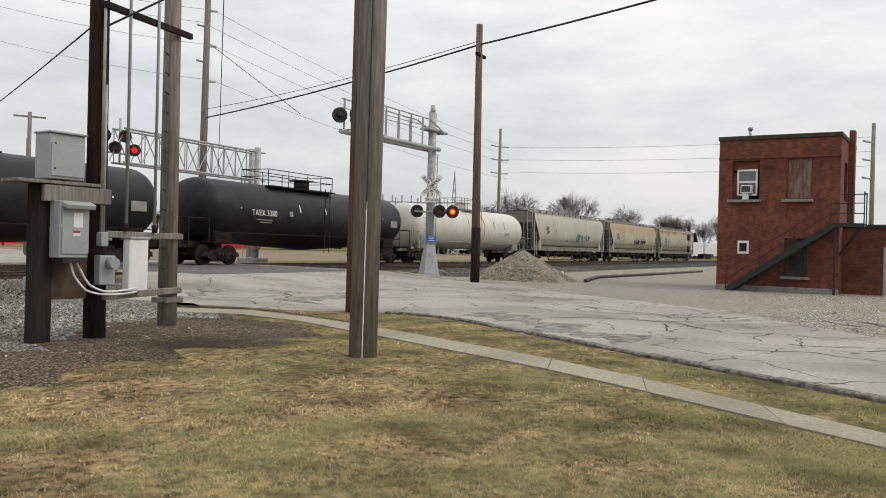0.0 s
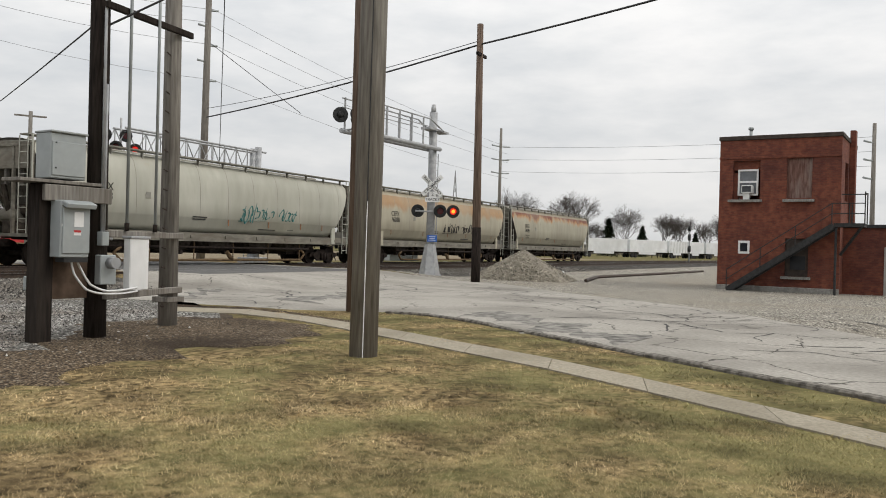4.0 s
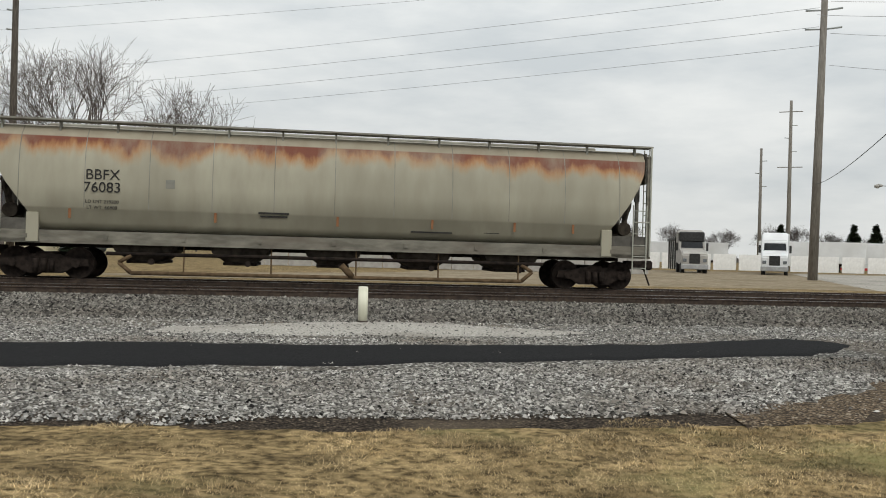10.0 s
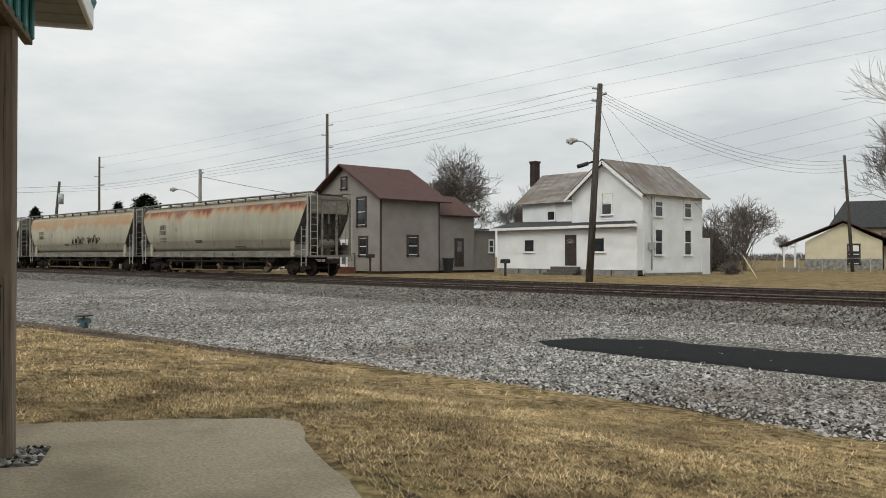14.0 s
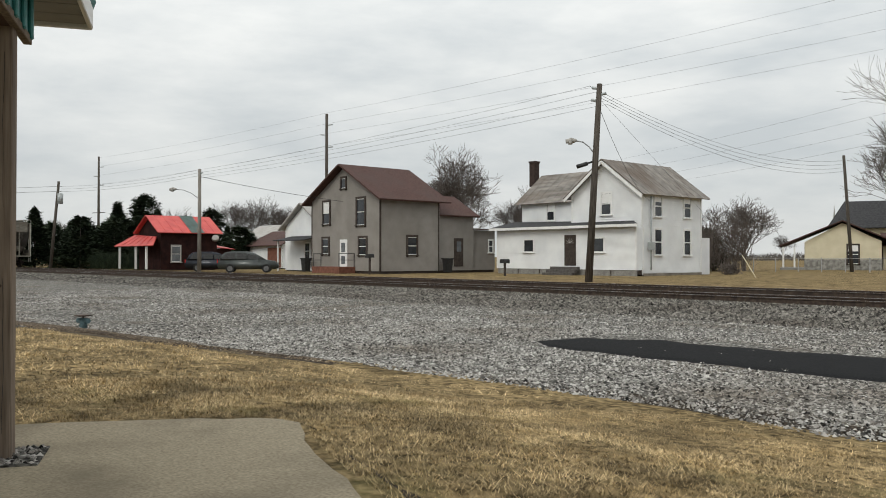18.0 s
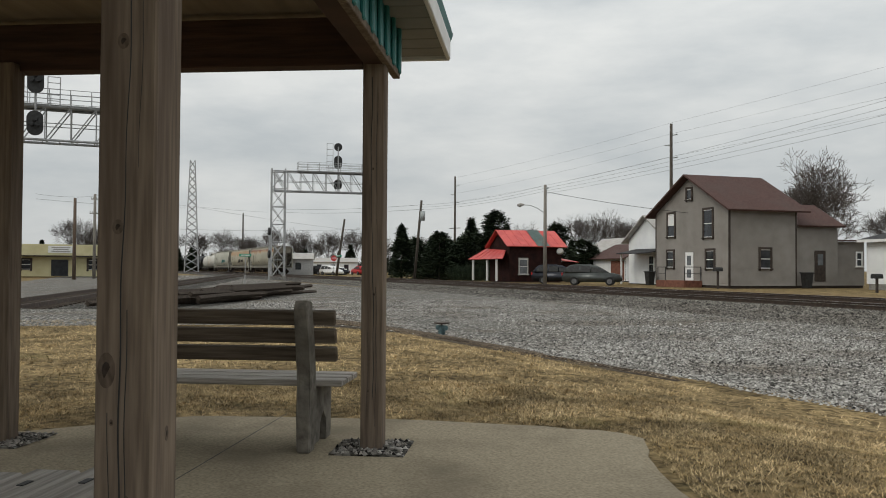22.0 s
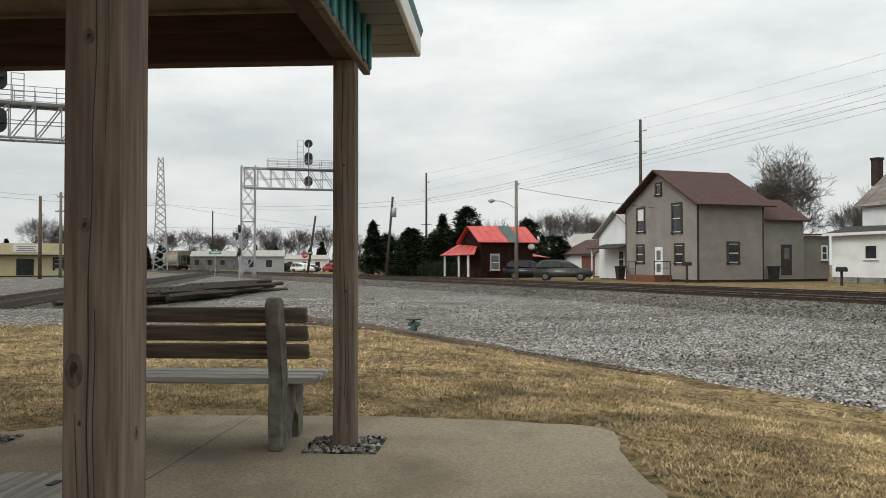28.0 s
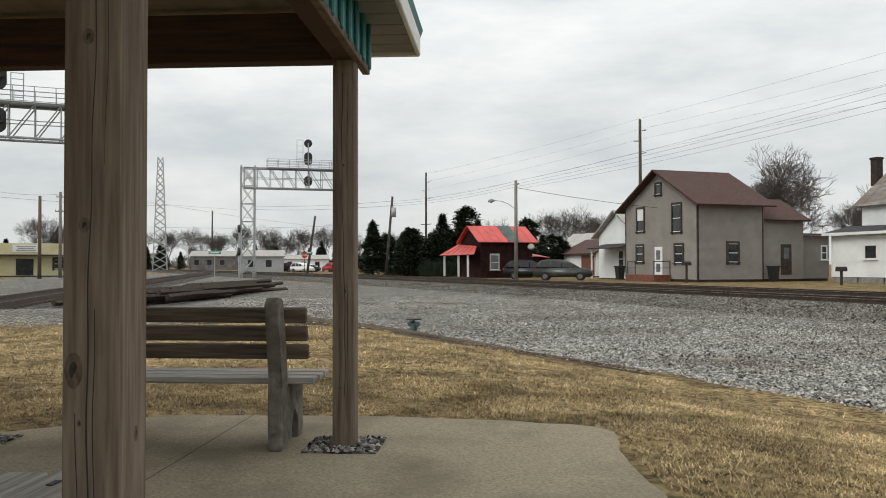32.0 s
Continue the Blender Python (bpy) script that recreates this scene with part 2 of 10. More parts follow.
M_POLE = mat("weathered_pole", (0.13, 0.119, 0.105), (0.31, 0.288, 0.257), 8, 0.92, 0, 0.4, (0.13, 0.113, 0.096), 0.6, 1.2, squash=(3, 3, 0.25), spread=0.24, spec=0.1)
M_DARKPOLE = mat("creosote_pole", (0.010, 0.008, 0.007), (0.034, 0.026, 0.022), 9, 0.92, 0, 0.4, (0.05, 0.042, 0.035), 0.5, 1.0, squash=(3, 3, 0.3), spec=0.1)
M_TIMBER = mat("pavilion_timber", (0.1, 0.075, 0.056), (0.255, 0.2, 0.152), 6, 0.87, 0, 0.05, (0.075, 0.053, 0.04), 0.65, 1.1, squash=(9, 9, 0.55), spread=0.26, spec=0.2, detail=12.0)
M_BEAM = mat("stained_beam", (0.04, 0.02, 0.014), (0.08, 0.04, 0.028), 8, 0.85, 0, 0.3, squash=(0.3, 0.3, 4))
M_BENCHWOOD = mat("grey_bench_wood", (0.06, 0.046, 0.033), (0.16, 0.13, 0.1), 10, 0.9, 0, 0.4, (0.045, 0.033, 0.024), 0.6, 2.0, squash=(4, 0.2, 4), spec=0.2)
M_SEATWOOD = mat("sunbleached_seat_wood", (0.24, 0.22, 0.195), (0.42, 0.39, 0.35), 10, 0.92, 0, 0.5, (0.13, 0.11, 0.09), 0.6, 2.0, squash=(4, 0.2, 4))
M_CONCRETE = mat("cast_concrete", (0.19, 0.18, 0.165), (0.31, 0.30, 0.275), 16, 0.94, 0, 0.4, (0.12, 0.11, 0.1), 0.5, 3)
M_GALV = mat("galvanised_steel", (0.30, 0.305, 0.31), (0.42, 0.425, 0.43), 5, 0.6, 0.3, 0.1, (0.24, 0.24, 0.24), 0.4, 1.2)
M_KERB = mat("crumbled_kerb", (0.07, 0.063, 0.054), (0.24, 0.22, 0.19), 10, 0.95, 0, 0.7, (0.06, 0.05, 0.04), 0.7, 1.2, spec=0.1, detail=10.0)
M_BOX = mat("grey_enamel_box", (0.32, 0.345, 0.345), (0.38, 0.405, 0.405), 4, 0.5, 0.1, 0.05, (0.24, 0.25, 0.24), 0.4, 1.5)
M_BLACK = mat("black_paint", (0.012, 0.012, 0.012), (0.03, 0.03, 0.03), 7, 0.6, 0, 0.1)
M_WHITE = mat("white_paint", (0.70, 0.70, 0.69), (0.80, 0.80, 0.79), 3, 0.6, 0, 0.05, (0.6, 0.59, 0.57), 0.4, 0.6)
# white soffit: the shade under the eave is put into its grey
M_SOFFIT = mat("shaded_soffit", (0.2, 0.198, 0.19), (0.26, 0.256, 0.246), 3, 0.7, 0, 0.03, (0.17, 0.165, 0.155), 0.4, 0.8)
M_IVORY = mat("ivory_plastic", (0.66, 0.65, 0.52), (0.74, 0.73, 0.6), 4, 0.5, 0, 0.02)
M_GLASS = mat("dark_window_glass", (0.015, 0.017, 0.02), (0.03, 0.033, 0.038), 2, 0.08, 0, 0.0, spec=0.6)
M_LIT = mat("screened_glass", (0.10, 0.11, 0.12), (0.16, 0.17, 0.18), 2, 0.2, 0, 0.0, spec=0.6)
M_WIRE = mat("black_cable", (0.02, 0.02, 0.021), (0.035, 0.035, 0.037), 4, 0.7, 0, 0.0)
M_FAINTWIRE = mat("weathered_wire", (0.07, 0.07, 0.075), (0.11, 0.11, 0.115), 4, 0.8, 0, 0.0)
M_BED = mat("oily_track_bed", (0.022, 0.017, 0.013), (0.085, 0.068, 0.054), 14, 0.95, 0, 0.8, (0.03, 0.022, 0.016), 0.6, 0.5, spec=0.1, detail=10.0)
M_PALEWIRE = mat("grey_wire", (0.30, 0.31, 0.33), (0.36, 0.37, 0.39), 4, 0.7, 0, 0.0)
M_HOPPER = mat("hopper_grey_paint", (0.40, 0.40, 0.345), (0.49, 0.485, 0.42), 2.2, 0.65, 0.0, 0.06, (0.33, 0.325, 0.275), 0.6, 0.35, squash=(1, 1, 0.35))
M_HOPPERDIM = mat("hopper_grimy_paint", (0.19, 0.185, 0.16), (0.30, 0.295, 0.255), 3, 0.75, 0.0, 0.1, (0.14, 0.115, 0.09), 0.6, 0.8)
M_RUST = mat("rust_streak", (0.17, 0.058, 0.022), (0.36, 0.18, 0.085), 2.6, 0.9, 0, 0.1, (0.10, 0.035, 0.018), 0.7, 0.5, squash=(1, 1, 0.5))
M_UNDER = mat("undercarriage_grime", (0.011, 0.008, 0.007), (0.034, 0.025, 0.02), 7, 0.9, 0.0, 0.3, spec=0.2)
M_TANKB = mat("black_tank_paint", (0.006, 0.006, 0.0075), (0.014, 0.014, 0.016), 2.0, 0.5, 0, 0.03, (0.026, 0.025, 0.024), 0.6, 0.4, spec=0.25)
M_TANKW = mat("white_tank_paint", (0.50, 0.488, 0.435), (0.57, 0.557, 0.505), 1.8, 0.55, 0, 0.03, (0.46, 0.435, 0.37), 0.5, 0.4, spec=0.3)
M_ORANGE = mat("orange_spill", (0.42, 0.19, 0.06), (0.58, 0.33, 0.13), 2.5, 0.8, 0, 0.05)
M_SIDING = mat("taupe_siding", (0.235, 0.215, 0.195), (0.285, 0.262, 0.238), 1.2, 0.8, 0, 0.04, (0.21, 0.19, 0.17), 0.4, 0.4)
M_WSIDING = mat("white_siding", (0.70, 0.71, 0.72), (0.79, 0.80, 0.80), 1.0, 0.75, 0, 0.04, (0.63, 0.63, 0.62), 0.4, 0.4)
M_YSIDING = mat("cream_siding", (0.60, 0.54, 0.38), (0.68, 0.62, 0.46), 1.0, 0.8, 0, 0.04)
M_SHINGLE = mat("brown_shingle", (0.052, 0.026, 0.022), (0.095, 0.05, 0.042), 8, 0.95, 0, 0.4, (0.07, 0.05, 0.045), 0.4, 0.5)
M_TIN = mat("rusty_tin_roof", (0.13, 0.118, 0.105), (0.27, 0.245, 0.218), 2.4, 0.7, 0.1, 0.1, (0.11, 0.08, 0.06), 0.9, 0.38, squash=(0.4, 1.5, 1))
M_DARKROOF = mat("dark_shingle", (0.022, 0.022, 0.024), (0.05, 0.05, 0.052), 6, 0.95, 0, 0.3)
M_REDROOF = mat("red_metal_roof", (0.46, 0.055, 0.05), (0.58, 0.09, 0.075), 1.5, 0.5, 0, 0.05, (0.38, 0.05, 0.045), 0.5, 0.6)
M_REDWALL = mat("dark_red_siding", (0.016, 0.008, 0.0075), (0.034, 0.014, 0.012), 2, 0.9, 0, 0.1, spec=0.1)
M_TEAL = mat("teal_metal_panel", (0.018, 0.13, 0.125), (0.03, 0.18, 0.17), 2, 0.5, 0, 0.04)
M_BROWNTRIM = mat("brown_trim", (0.03, 0.022, 0.018), (0.06, 0.045, 0.036), 4, 0.8, 0, 0.1)
M_BARK = mat("winter_bark", (0.075, 0.06, 0.052), (0.16, 0.135, 0.12), 8, 0.95, 0, 0.4)
M_TWIG = mat("winter_twigs", (0.095, 0.08, 0.072), (0.17, 0.148, 0.136), 3, 0.95, 0, 0.0, vary=0.2, per="island", spec=0.1)
M_FARTWIG = mat("far_winter_wood", (0.07, 0.061, 0.057), (0.12, 0.106, 0.10), 0.5, 0.95, 0, 0.0, vary=0.25, per="island", spec=0.1)
M_PINE = mat("evergreen_needles", (0.017, 0.027, 0.017), (0.046, 0.06, 0.034), 1.2, 0.9, 0, 0.0, vary=0.5, per="island", spec=0.1)
M_RED = mat("red_paint", (0.42, 0.025, 0.03), (0.52, 0.045, 0.045), 2, 0.6, 0, 0.03)
M_GREEN = mat("green_container_paint", (0.05, 0.20, 0.14), (0.07, 0.26, 0.18), 2, 0.6, 0, 0.03)
M_BLUE = mat("blue_enamel", (0.02, 0.10, 0.40), (0.03, 0.14, 0.48), 2, 0.5, 0, 0.02)
M_STREET = mat("green_sign_enamel", (0.01, 0.25, 0.14), (0.015, 0.3, 0.17), 2, 0.5, 0, 0.0)
M_TYRE = mat("tyre_rubber", (0.012, 0.012, 0.012), (0.025, 0.025, 0.025), 6, 0.9, 0, 0.1)
M_CARGREEN = mat("grey_green_car_paint", (0.062, 0.068, 0.066), (0.082, 0.089, 0.086), 2, 0.25, 0.3, 0.0)
M_CARGREY = mat("dark_blue_car_paint", (0.018, 0.02, 0.026), (0.028, 0.031, 0.04), 2, 0.25, 0.3, 0.0)
M_TAIL = mat("tail_lamp_red", (0.3, 0.01, 0.01), (0.4, 0.02, 0.02), 2, 0.2, 0, 0.0)
M_LAMPRED = glow("lit_red_lens", (1.0, 0.03, 0.02), 0.75)
M_LAMPCORE = glow("lit_amber_core", (1.0, 0.22, 0.02), 3.0)
M_DEADRED = mat("unlit_red_lens", (0.09, 0.008, 0.01), (0.13, 0.012, 0.014), 2, 0.25, 0, 0.0)
M_MARK = mat("stencil_black", (0.015, 0.014, 0.013), (0.03, 0.028, 0.026), 5, 0.8, 0, 0.0)
M_MARKW = mat("stencil_white", (0.62, 0.62, 0.60), (0.72, 0.72, 0.70), 5, 0.8, 0, 0.0)
M_WALLGREY = mat("yard_wall", (0.30, 0.285, 0.265), (0.40, 0.385, 0.36), 2, 0.9, 0, 0.1)


# ---- mesh helpers ----
def bevelled(sx, sy, sz, r=0.0, m=None, bm=None):
    """A box of that size centred on the origin, its edges rounded by r, moved by m, added to bm."""
    own = bmesh.new()
    bmesh.ops.create_cube(own, size=1.0, matrix=Matrix.Diagonal((sx, sy, sz, 1)))
    if r:
        bmesh.ops.bevel(own, geom=own.edges[:], offset=r, segments=1, affect="EDGES")
    if m is not None:
        own.transform(m)
    if bm is None:
        return own
    keep = bpy.data.meshes.new("part")
    own.to_mesh(keep)
    own.free()
    bm.from_mesh(keep)
    bpy.data.meshes.remove(keep)
    return bm


def box(bm, x0, x1, y0, y1, z0, z1, r=0.0):
    return bevelled(x1 - x0, y1 - y0, z1 - z0, r, Matrix.Translation(((x0 + x1) / 2, (y0 + y1) / 2, (z0 + z1) / 2)), bm)


def rod(bm, a, b, r0, r1=None, n=8):
    """A tapered round bar from a to b."""
    a, b = Vector(a), Vector(b)
    r1 = r0 if r1 is None else r1
    side = (b - a).to_track_quat("Z", "Y").to_matrix()
    rings = []
    for p, r in ((a, r0), (b, r1)):
        rings.append([bm.verts.new(p + side @ Vector((r * math.cos(2 * math.pi * k / n), r * math.sin(2 * math.pi * k / n), 0))) for k in range(n)])
    for k in range(n):
        f = bm.faces.new((rings[0][k], rings[0][(k + 1) % n], rings[1][(k + 1) % n], rings[1][k]))
        f.smooth = n > 6
    bm.faces.new(rings[0][::-1])
    bm.faces.new(rings[1])
    return bm


def prism(bm, outline, y0, y1):
    """Extrudes an outline of (x, z) points from y0 to y1."""
    a = [bm.verts.new((x, y0, z)) for x, z in outline]
    b = [bm.verts.new((x, y1, z)) for x, z in outline]
    n = len(outline)
    bm.faces.new(a)
    bm.faces.new(b[::-1])
    for k in range(n):
        bm.faces.new((a[k], b[k], b[(k + 1) % n], a[(k + 1) % n]))
    return bm


def quad(bm, *pts):
    bm.faces.new([bm.verts.new(p) for p in pts])
    return bm


def finish(bm, name, material):
    bmesh.ops.recalc_face_normals(bm, faces=bm.faces[:])
    me = bpy.data.meshes.new(name)
    bm.to_mesh(me)
    bm.free()
    me.materials.append(material)
    return me


def part(name, bm, material, parent=None, label="", m=None):
    ob = new(name, finish(bm, name, material))
    if parent is not None:
        ob.parent = parent
    if m is not None:
        ob.matrix_basis = m
    if label:
        tagged(ob, label)
    return ob


def thing(name, label, category, m=None, group="", kind=""):
    ob = new(name)
    ob.empty_display_size = 0.2
    if m is not None:
        ob.matrix_basis = m
    return tagged(ob, label, category, group, kind)


def single(name, bm, material, label, category, m=None, group="", kind=""):
    ob = part(name, bm, material, None, "", m)
    return tagged(ob, label, category, group, kind)


def soup(name, verts, faces, material, parent=None):
    me = bpy.data.meshes.new(name)
    me.from_pydata(verts, [], faces)
    me.materials.append(material)
    ob = new(name, me)
    if parent is not None:
        ob.parent = parent
    return ob


def arrays(name, verts, faces, material):
    """A mesh from numpy arrays: verts (n, 3), faces (m, 3)."""
    me = bpy.data.meshes.new(name)
    me.vertices.add(len(verts))
    me.vertices.foreach_set("co", np.asarray(verts, dtype=np.float32).ravel())
    me.loops.add(faces.size)
    me.loops.foreach_set("vertex_index", np.asarray(faces, dtype=np.int32).ravel())
    me.polygons.add(len(faces))
    me.polygons.foreach_set("loop_start", np.arange(0, faces.size, faces.shape[1], dtype=np.int32))
    me.update(calc_edges=True)
    me.materials.append(material)
    return new(name, me)


def wire(name, pts, r, material, sag=0.0, n=10):
    """A cable hung through the points: a thin curve turned to mesh by its bevel."""
    cu = bpy.data.curves.new(name, "CURVE")
    cu.dimensions, cu.bevel_depth, cu.bevel_resolution = "3D", r, 0
    line = []
    for a, b in zip(pts, pts[1:]):
        a, b = Vector(a), Vector(b)
        for k in range(n):
            s = k / n
            line.append(a.lerp(b, s) - Vector((0, 0, 4 * sag * s * (1 - s))))
    line.append(Vector(pts[-1]))
    sp = cu.splines.new("POLY")
    sp.points.add(len(line) - 1)
    for p, q in zip(sp.points, line):
        p.co = (*q, 1)
    cu.materials.append(material)
    return new(name, cu)


def text(name, words, size, material, m, parent=None, bold=0.0):
    cu = bpy.data.curves.new(name, "FONT")
    cu.body, cu.size, cu.align_x, cu.align_y, cu.extrude, cu.offset = words, size, "CENTER", "CENTER", 0.002, bold
    cu.materials.append(material)
    ob = new(name, cu)
    ob.matrix_basis = m
    if parent is not None:
        ob.parent = parent
    return ob


def smooth(a, b, x):
    s = min(1.0, max(0.0, (x - a) / (b - a)))
    return s * s * (3 - 2 * s)


# ---- the lie of the land ----
def bend(x):
    """How far the tracks swing towards the viewer's side, away from the middle of their shallow curve."""
    if x > 140:
        return 4.333 + 0.0667 * (x - 140)
    if x > 10:
        return (x - 10) ** 2 / 3900
    if x < -75:
        return 3.6125 + 0.095 * (-75 - x)
    return (x - 10) ** 2 / 2000


def lean_of(x):
    """Slope of the tracks at x."""
    return -0.0667 if x > 140 else -(x - 10) / 1950 if x > 10 else 0.095 if x < -75 else -(x - 10) / 1000


NEAR_TRACK, FAR_TRACK, RAIL_TOP = 22.2, 27.2, -0.023


def crossing(x, y):
    along = smooth(17.5, 21.0, x - 0.15 * (y - 22)) * (1 - smooth(33.5, 38.0, x - 0.15 * (y - 22)))
    return along * smooth(14.5, 19.5, y) * (1 - smooth(30.0, 36.0, y))


def gz(x, y):
    dx, dy = max(-22 - x, 0, x + 3.2), max(-12 - y, 0, y - 2.5)
    z = -0.39 * smooth(0.0, 4.6, math.hypot(dx, dy))
    z -= 0.12 * smooth(20, 38, x) * (1 - smooth(8, 14, y))
    z += 0.2 * smooth(26, 32, y + bend(min(200, max(-300, x))))
    k = crossing(x, y)
    return z * (1 - k) + k * (-0.06)


def resample(pts, n):
    pts = [Vector((p[0], p[1], 0)) for p in pts]
    lengths = [0.0]
    for a, b in zip(pts, pts[1:]):
        lengths.append(lengths[-1] + (b - a).length)
    out = []
    for k in range(n + 1):
        s = lengths[-1] * k / n
        i = max(j for j in range(len(pts) - 1) if lengths[j] <= s + 1e-9)
        f = (s - lengths[i]) / max(1e-9, lengths[i + 1] - lengths[i])
        out.append(pts[i].lerp(pts[i + 1], f))
    return out


def strip(name, left, right, n, m, dz, material, ragged=0.0, freq=0.8, crown=0.0, keep_pairs=False):
    """A sheet between two edges that lies dz above the ground, its edges uneven by ragged metres."""
    if keep_pairs:
        def spread(pts):
            out = []
            per = max(1, n // (len(pts) - 1))
            for a, b in zip(pts, pts[1:]):
                out += [Vector((*a, 0)).lerp(Vector((*b, 0)), k / per) for k in range(per)]
            return out + [Vector((*pts[-1], 0))]
        a, b = spread(left), spread(right)
    else:
        a, b = resample(left, n), resample(right, n)
    verts, faces = [], []
    for i, (p, q) in enumerate(zip(a, b)):
        way = (q - p).normalized()
        p = p + way * ragged * noise.noise((p.x * freq, p.y * freq, 3.1)) + way * 0.4 * ragged * noise.noise((p.x * freq * 4, p.y * freq * 4, 1.7))
        q = q + way * ragged * noise.noise((q.x * freq, q.y * freq, 7.7)) + way * 0.4 * ragged * noise.noise((q.x * freq * 4, q.y * freq * 4, 9.2))
        wide = (q - p).length
        for j in range(m + 1):
            s = j / m
            c = p.lerp(q, s)
            edge = min(1.0, min(s, 1 - s) * wide / 0.3)
            verts.append((c.x, c.y, gz(c.x, c.y) + dz * edge - 0.03 * (1 - edge) + crown * 4 * s * (1 - s)))
    for i in range(len(a) - 1):
        for j in range(m):
            k = i * (m + 1) + j
            faces.append((k, k + 1, k + m + 2, k + m + 1))
    ob = soup(name, verts, faces, material)
    for f in ob.data.polygons:
        f.use_smooth = True
    return ob


steps = [-3000, -1500, -800, -500, -350, -260] + [-220 + 5 * k for k in range(32)] + [-60 + k for k in range(120)] + [60 + 5 * k for k in range(33)] + [260, 350, 500, 800, 1500, 3000]
verts = [(x, y, gz(x, y)) for x in steps for y in steps]
size = len(steps)
faces = [(i * size + j, (i + 1) * size + j, (i + 1) * size + j + 1, i * size + j + 1) for i in range(size - 1) for j in range(size - 1)]
ground = soup("ground", verts, faces, M_GRASS)
tagged(ground, "dormant tan and green winter grass over level ground", "ground", kind="structure")

# gravel yard between the lawn and the tracks
LAWN_EDGE = [(-60, -22), (-30, -9.5), (-19, -3.2), (-16.2, 1.4), (-14.2, 3.9), (-11.8, 5.05), (-9.05, 6.14), (-5.2, 6.9), (-2.2, 6.86), (1.0, 6.89), (4.2, 7.05), (7.0, 8.2), (9.5, 9.0), (11.5, 9.6), (13.0, 11.0), (13.2, 12.6)]
def lawn_edge(x):
    for (a, b), (c, d) in zip(LAWN_EDGE, LAWN_EDGE[1:]):
        if a <= x <= c:
            return b + (d - b) * (x - a) / (c - a)
    return LAWN_EDGE[0][1] if x < LAWN_EDGE[0][0] else LAWN_EDGE[-1][1]


dirt = strip("bare_dirt", [(x, y - 0.55) for x, y in LAWN_EDGE], [(x, y + 0.9) for x, y in LAWN_EDGE], 160, 6, 0.004, M_DIRT, 0.35, 0.7)
tagged(dirt, "dark bare soil where the lawn meets the gravel", "soil", kind="structure")
valve_soil = strip("worn_soil_patch", [(-18, 0.6), (-16.4, 2.2), (-14.3, 3.9), (-11.8, 5.05), (-9.0, 6.1)], [(-17.0, 3.4), (-15.4, 4.6), (-13.5, 5.5), (-11.2, 5.9), (-8.8, 6.5)], 40, 8, 0.034, M_SOIL, 0.4, 1.3, keep_pairs=True)
tagged(valve_soil, "bare brown soil round the water valve", "soil", kind="structure")
worn = strip("worn_soil_patch", [(3.6, 6.6), (5.2, 6.9), (6.6, 7.3), (7.9, 7.4), (10.0, 7.1), (11.2, 7.6), (12.2, 8.3)], [(3.8, 7.6), (5.4, 8.5), (7.0, 9.6), (8.4, 10.5), (10, 11.4), (11.4, 11.6), (12.5, 10.6)], 48, 12, 0.018, M_SOIL, 0.8, 1.3)
tagged(worn, "trampled dark soil round the utility posts", "soil", kind="structure")
yard = strip("gravel_yard", [(x, y + 0.15) for x, y in LAWN_EDGE], [(-60, 17), (-40, 18), (-25, 18.6), (-14, 19), (-8, 19), (-4, 19), (0, 19), (4, 19), (8, 19), (10, 19), (12, 19), (14, 19), (16, 19), (18, 19.4), (19.5, 19.4), (21, 19.4)], 150, 30, 0.012, M_GRAVEL, 0.25, 0.8)
tagged(yard, "pale crushed limestone yard beside the tracks", "gravel", kind="structure")
lot = strip("gravel_lot", [(13, -40), (15.6, -0.6), (21.6, 3.9), (27.0, 9.6), (31.2, 13.6), (32, 18.6)], [(140, -40), (140, -10), (140, -3), (140, 3), (140, 8), (140, 13)], 60, 60, 0.022, crushed("pale_lot_gravel", (0.2, 0.183, 0.152), (0.43, 0.397, 0.335), (0.7, 0.66, 0.58), 0.05, (0.235, 0.203, 0.157), 0.6, 0.2, 0.8), 0.3, 0.3, keep_pairs=True)
tagged(lot, "pale gravel lot round the brick tower", "gravel", kind="structure")
dirt_lot = strip("dirt_lot", [(-10, 34), (4, 33.5), (30, 34), (60, 33), (130, 29)], [(-9, 36), (4, 50), (20, 84), (60, 90), (130, 90)], 50, 14, 0.012, mat("pale_dirt", (0.17, 0.135, 0.09), (0.29, 0.242, 0.172), 3, 0.95, 0, 0.2, (0.15, 0.118, 0.076), 0.7, 0.25, spec=0.05), 0.8, 0.15)
tagged(dirt_lot, "pale packed dirt truck lot beyond the tracks", "dirt lot", kind="structure")
blacktop = strip("asphalt_strip", [(-9.5, 10.3), (-8.88, 9.8), (-7.55, 9.75), (-5.88, 9.82), (-4.18, 9.77), (-2.14, 10.06), (-0.45, 10.12), (1.64, 10.43), (3.23, 10.84), (4.99, 11.25), (6.43, 11.54), (7.36, 11.73), (8.43, 12.53), (9.06, 13.3)],
                 [(-9.65, 10.7), (-9.4, 11.8), (-8.41, 12.47), (-6.82, 12.4), (-4.55, 12.8), (-1.95, 12.95), (-0.57, 12.85), (1.6, 13.0), (3.93, 13.22), (6.03, 13.61), (7.77, 14.4), (8.5, 14.55), (9.05, 14.4), (9.2, 13.6)], 130, 12, 0.03, M_ASPHALT, 0.2, 1.3, keep_pairs=True)
tagged(blacktop, "strip of fresh black asphalt across the gravel", "asphalt", kind="structure")

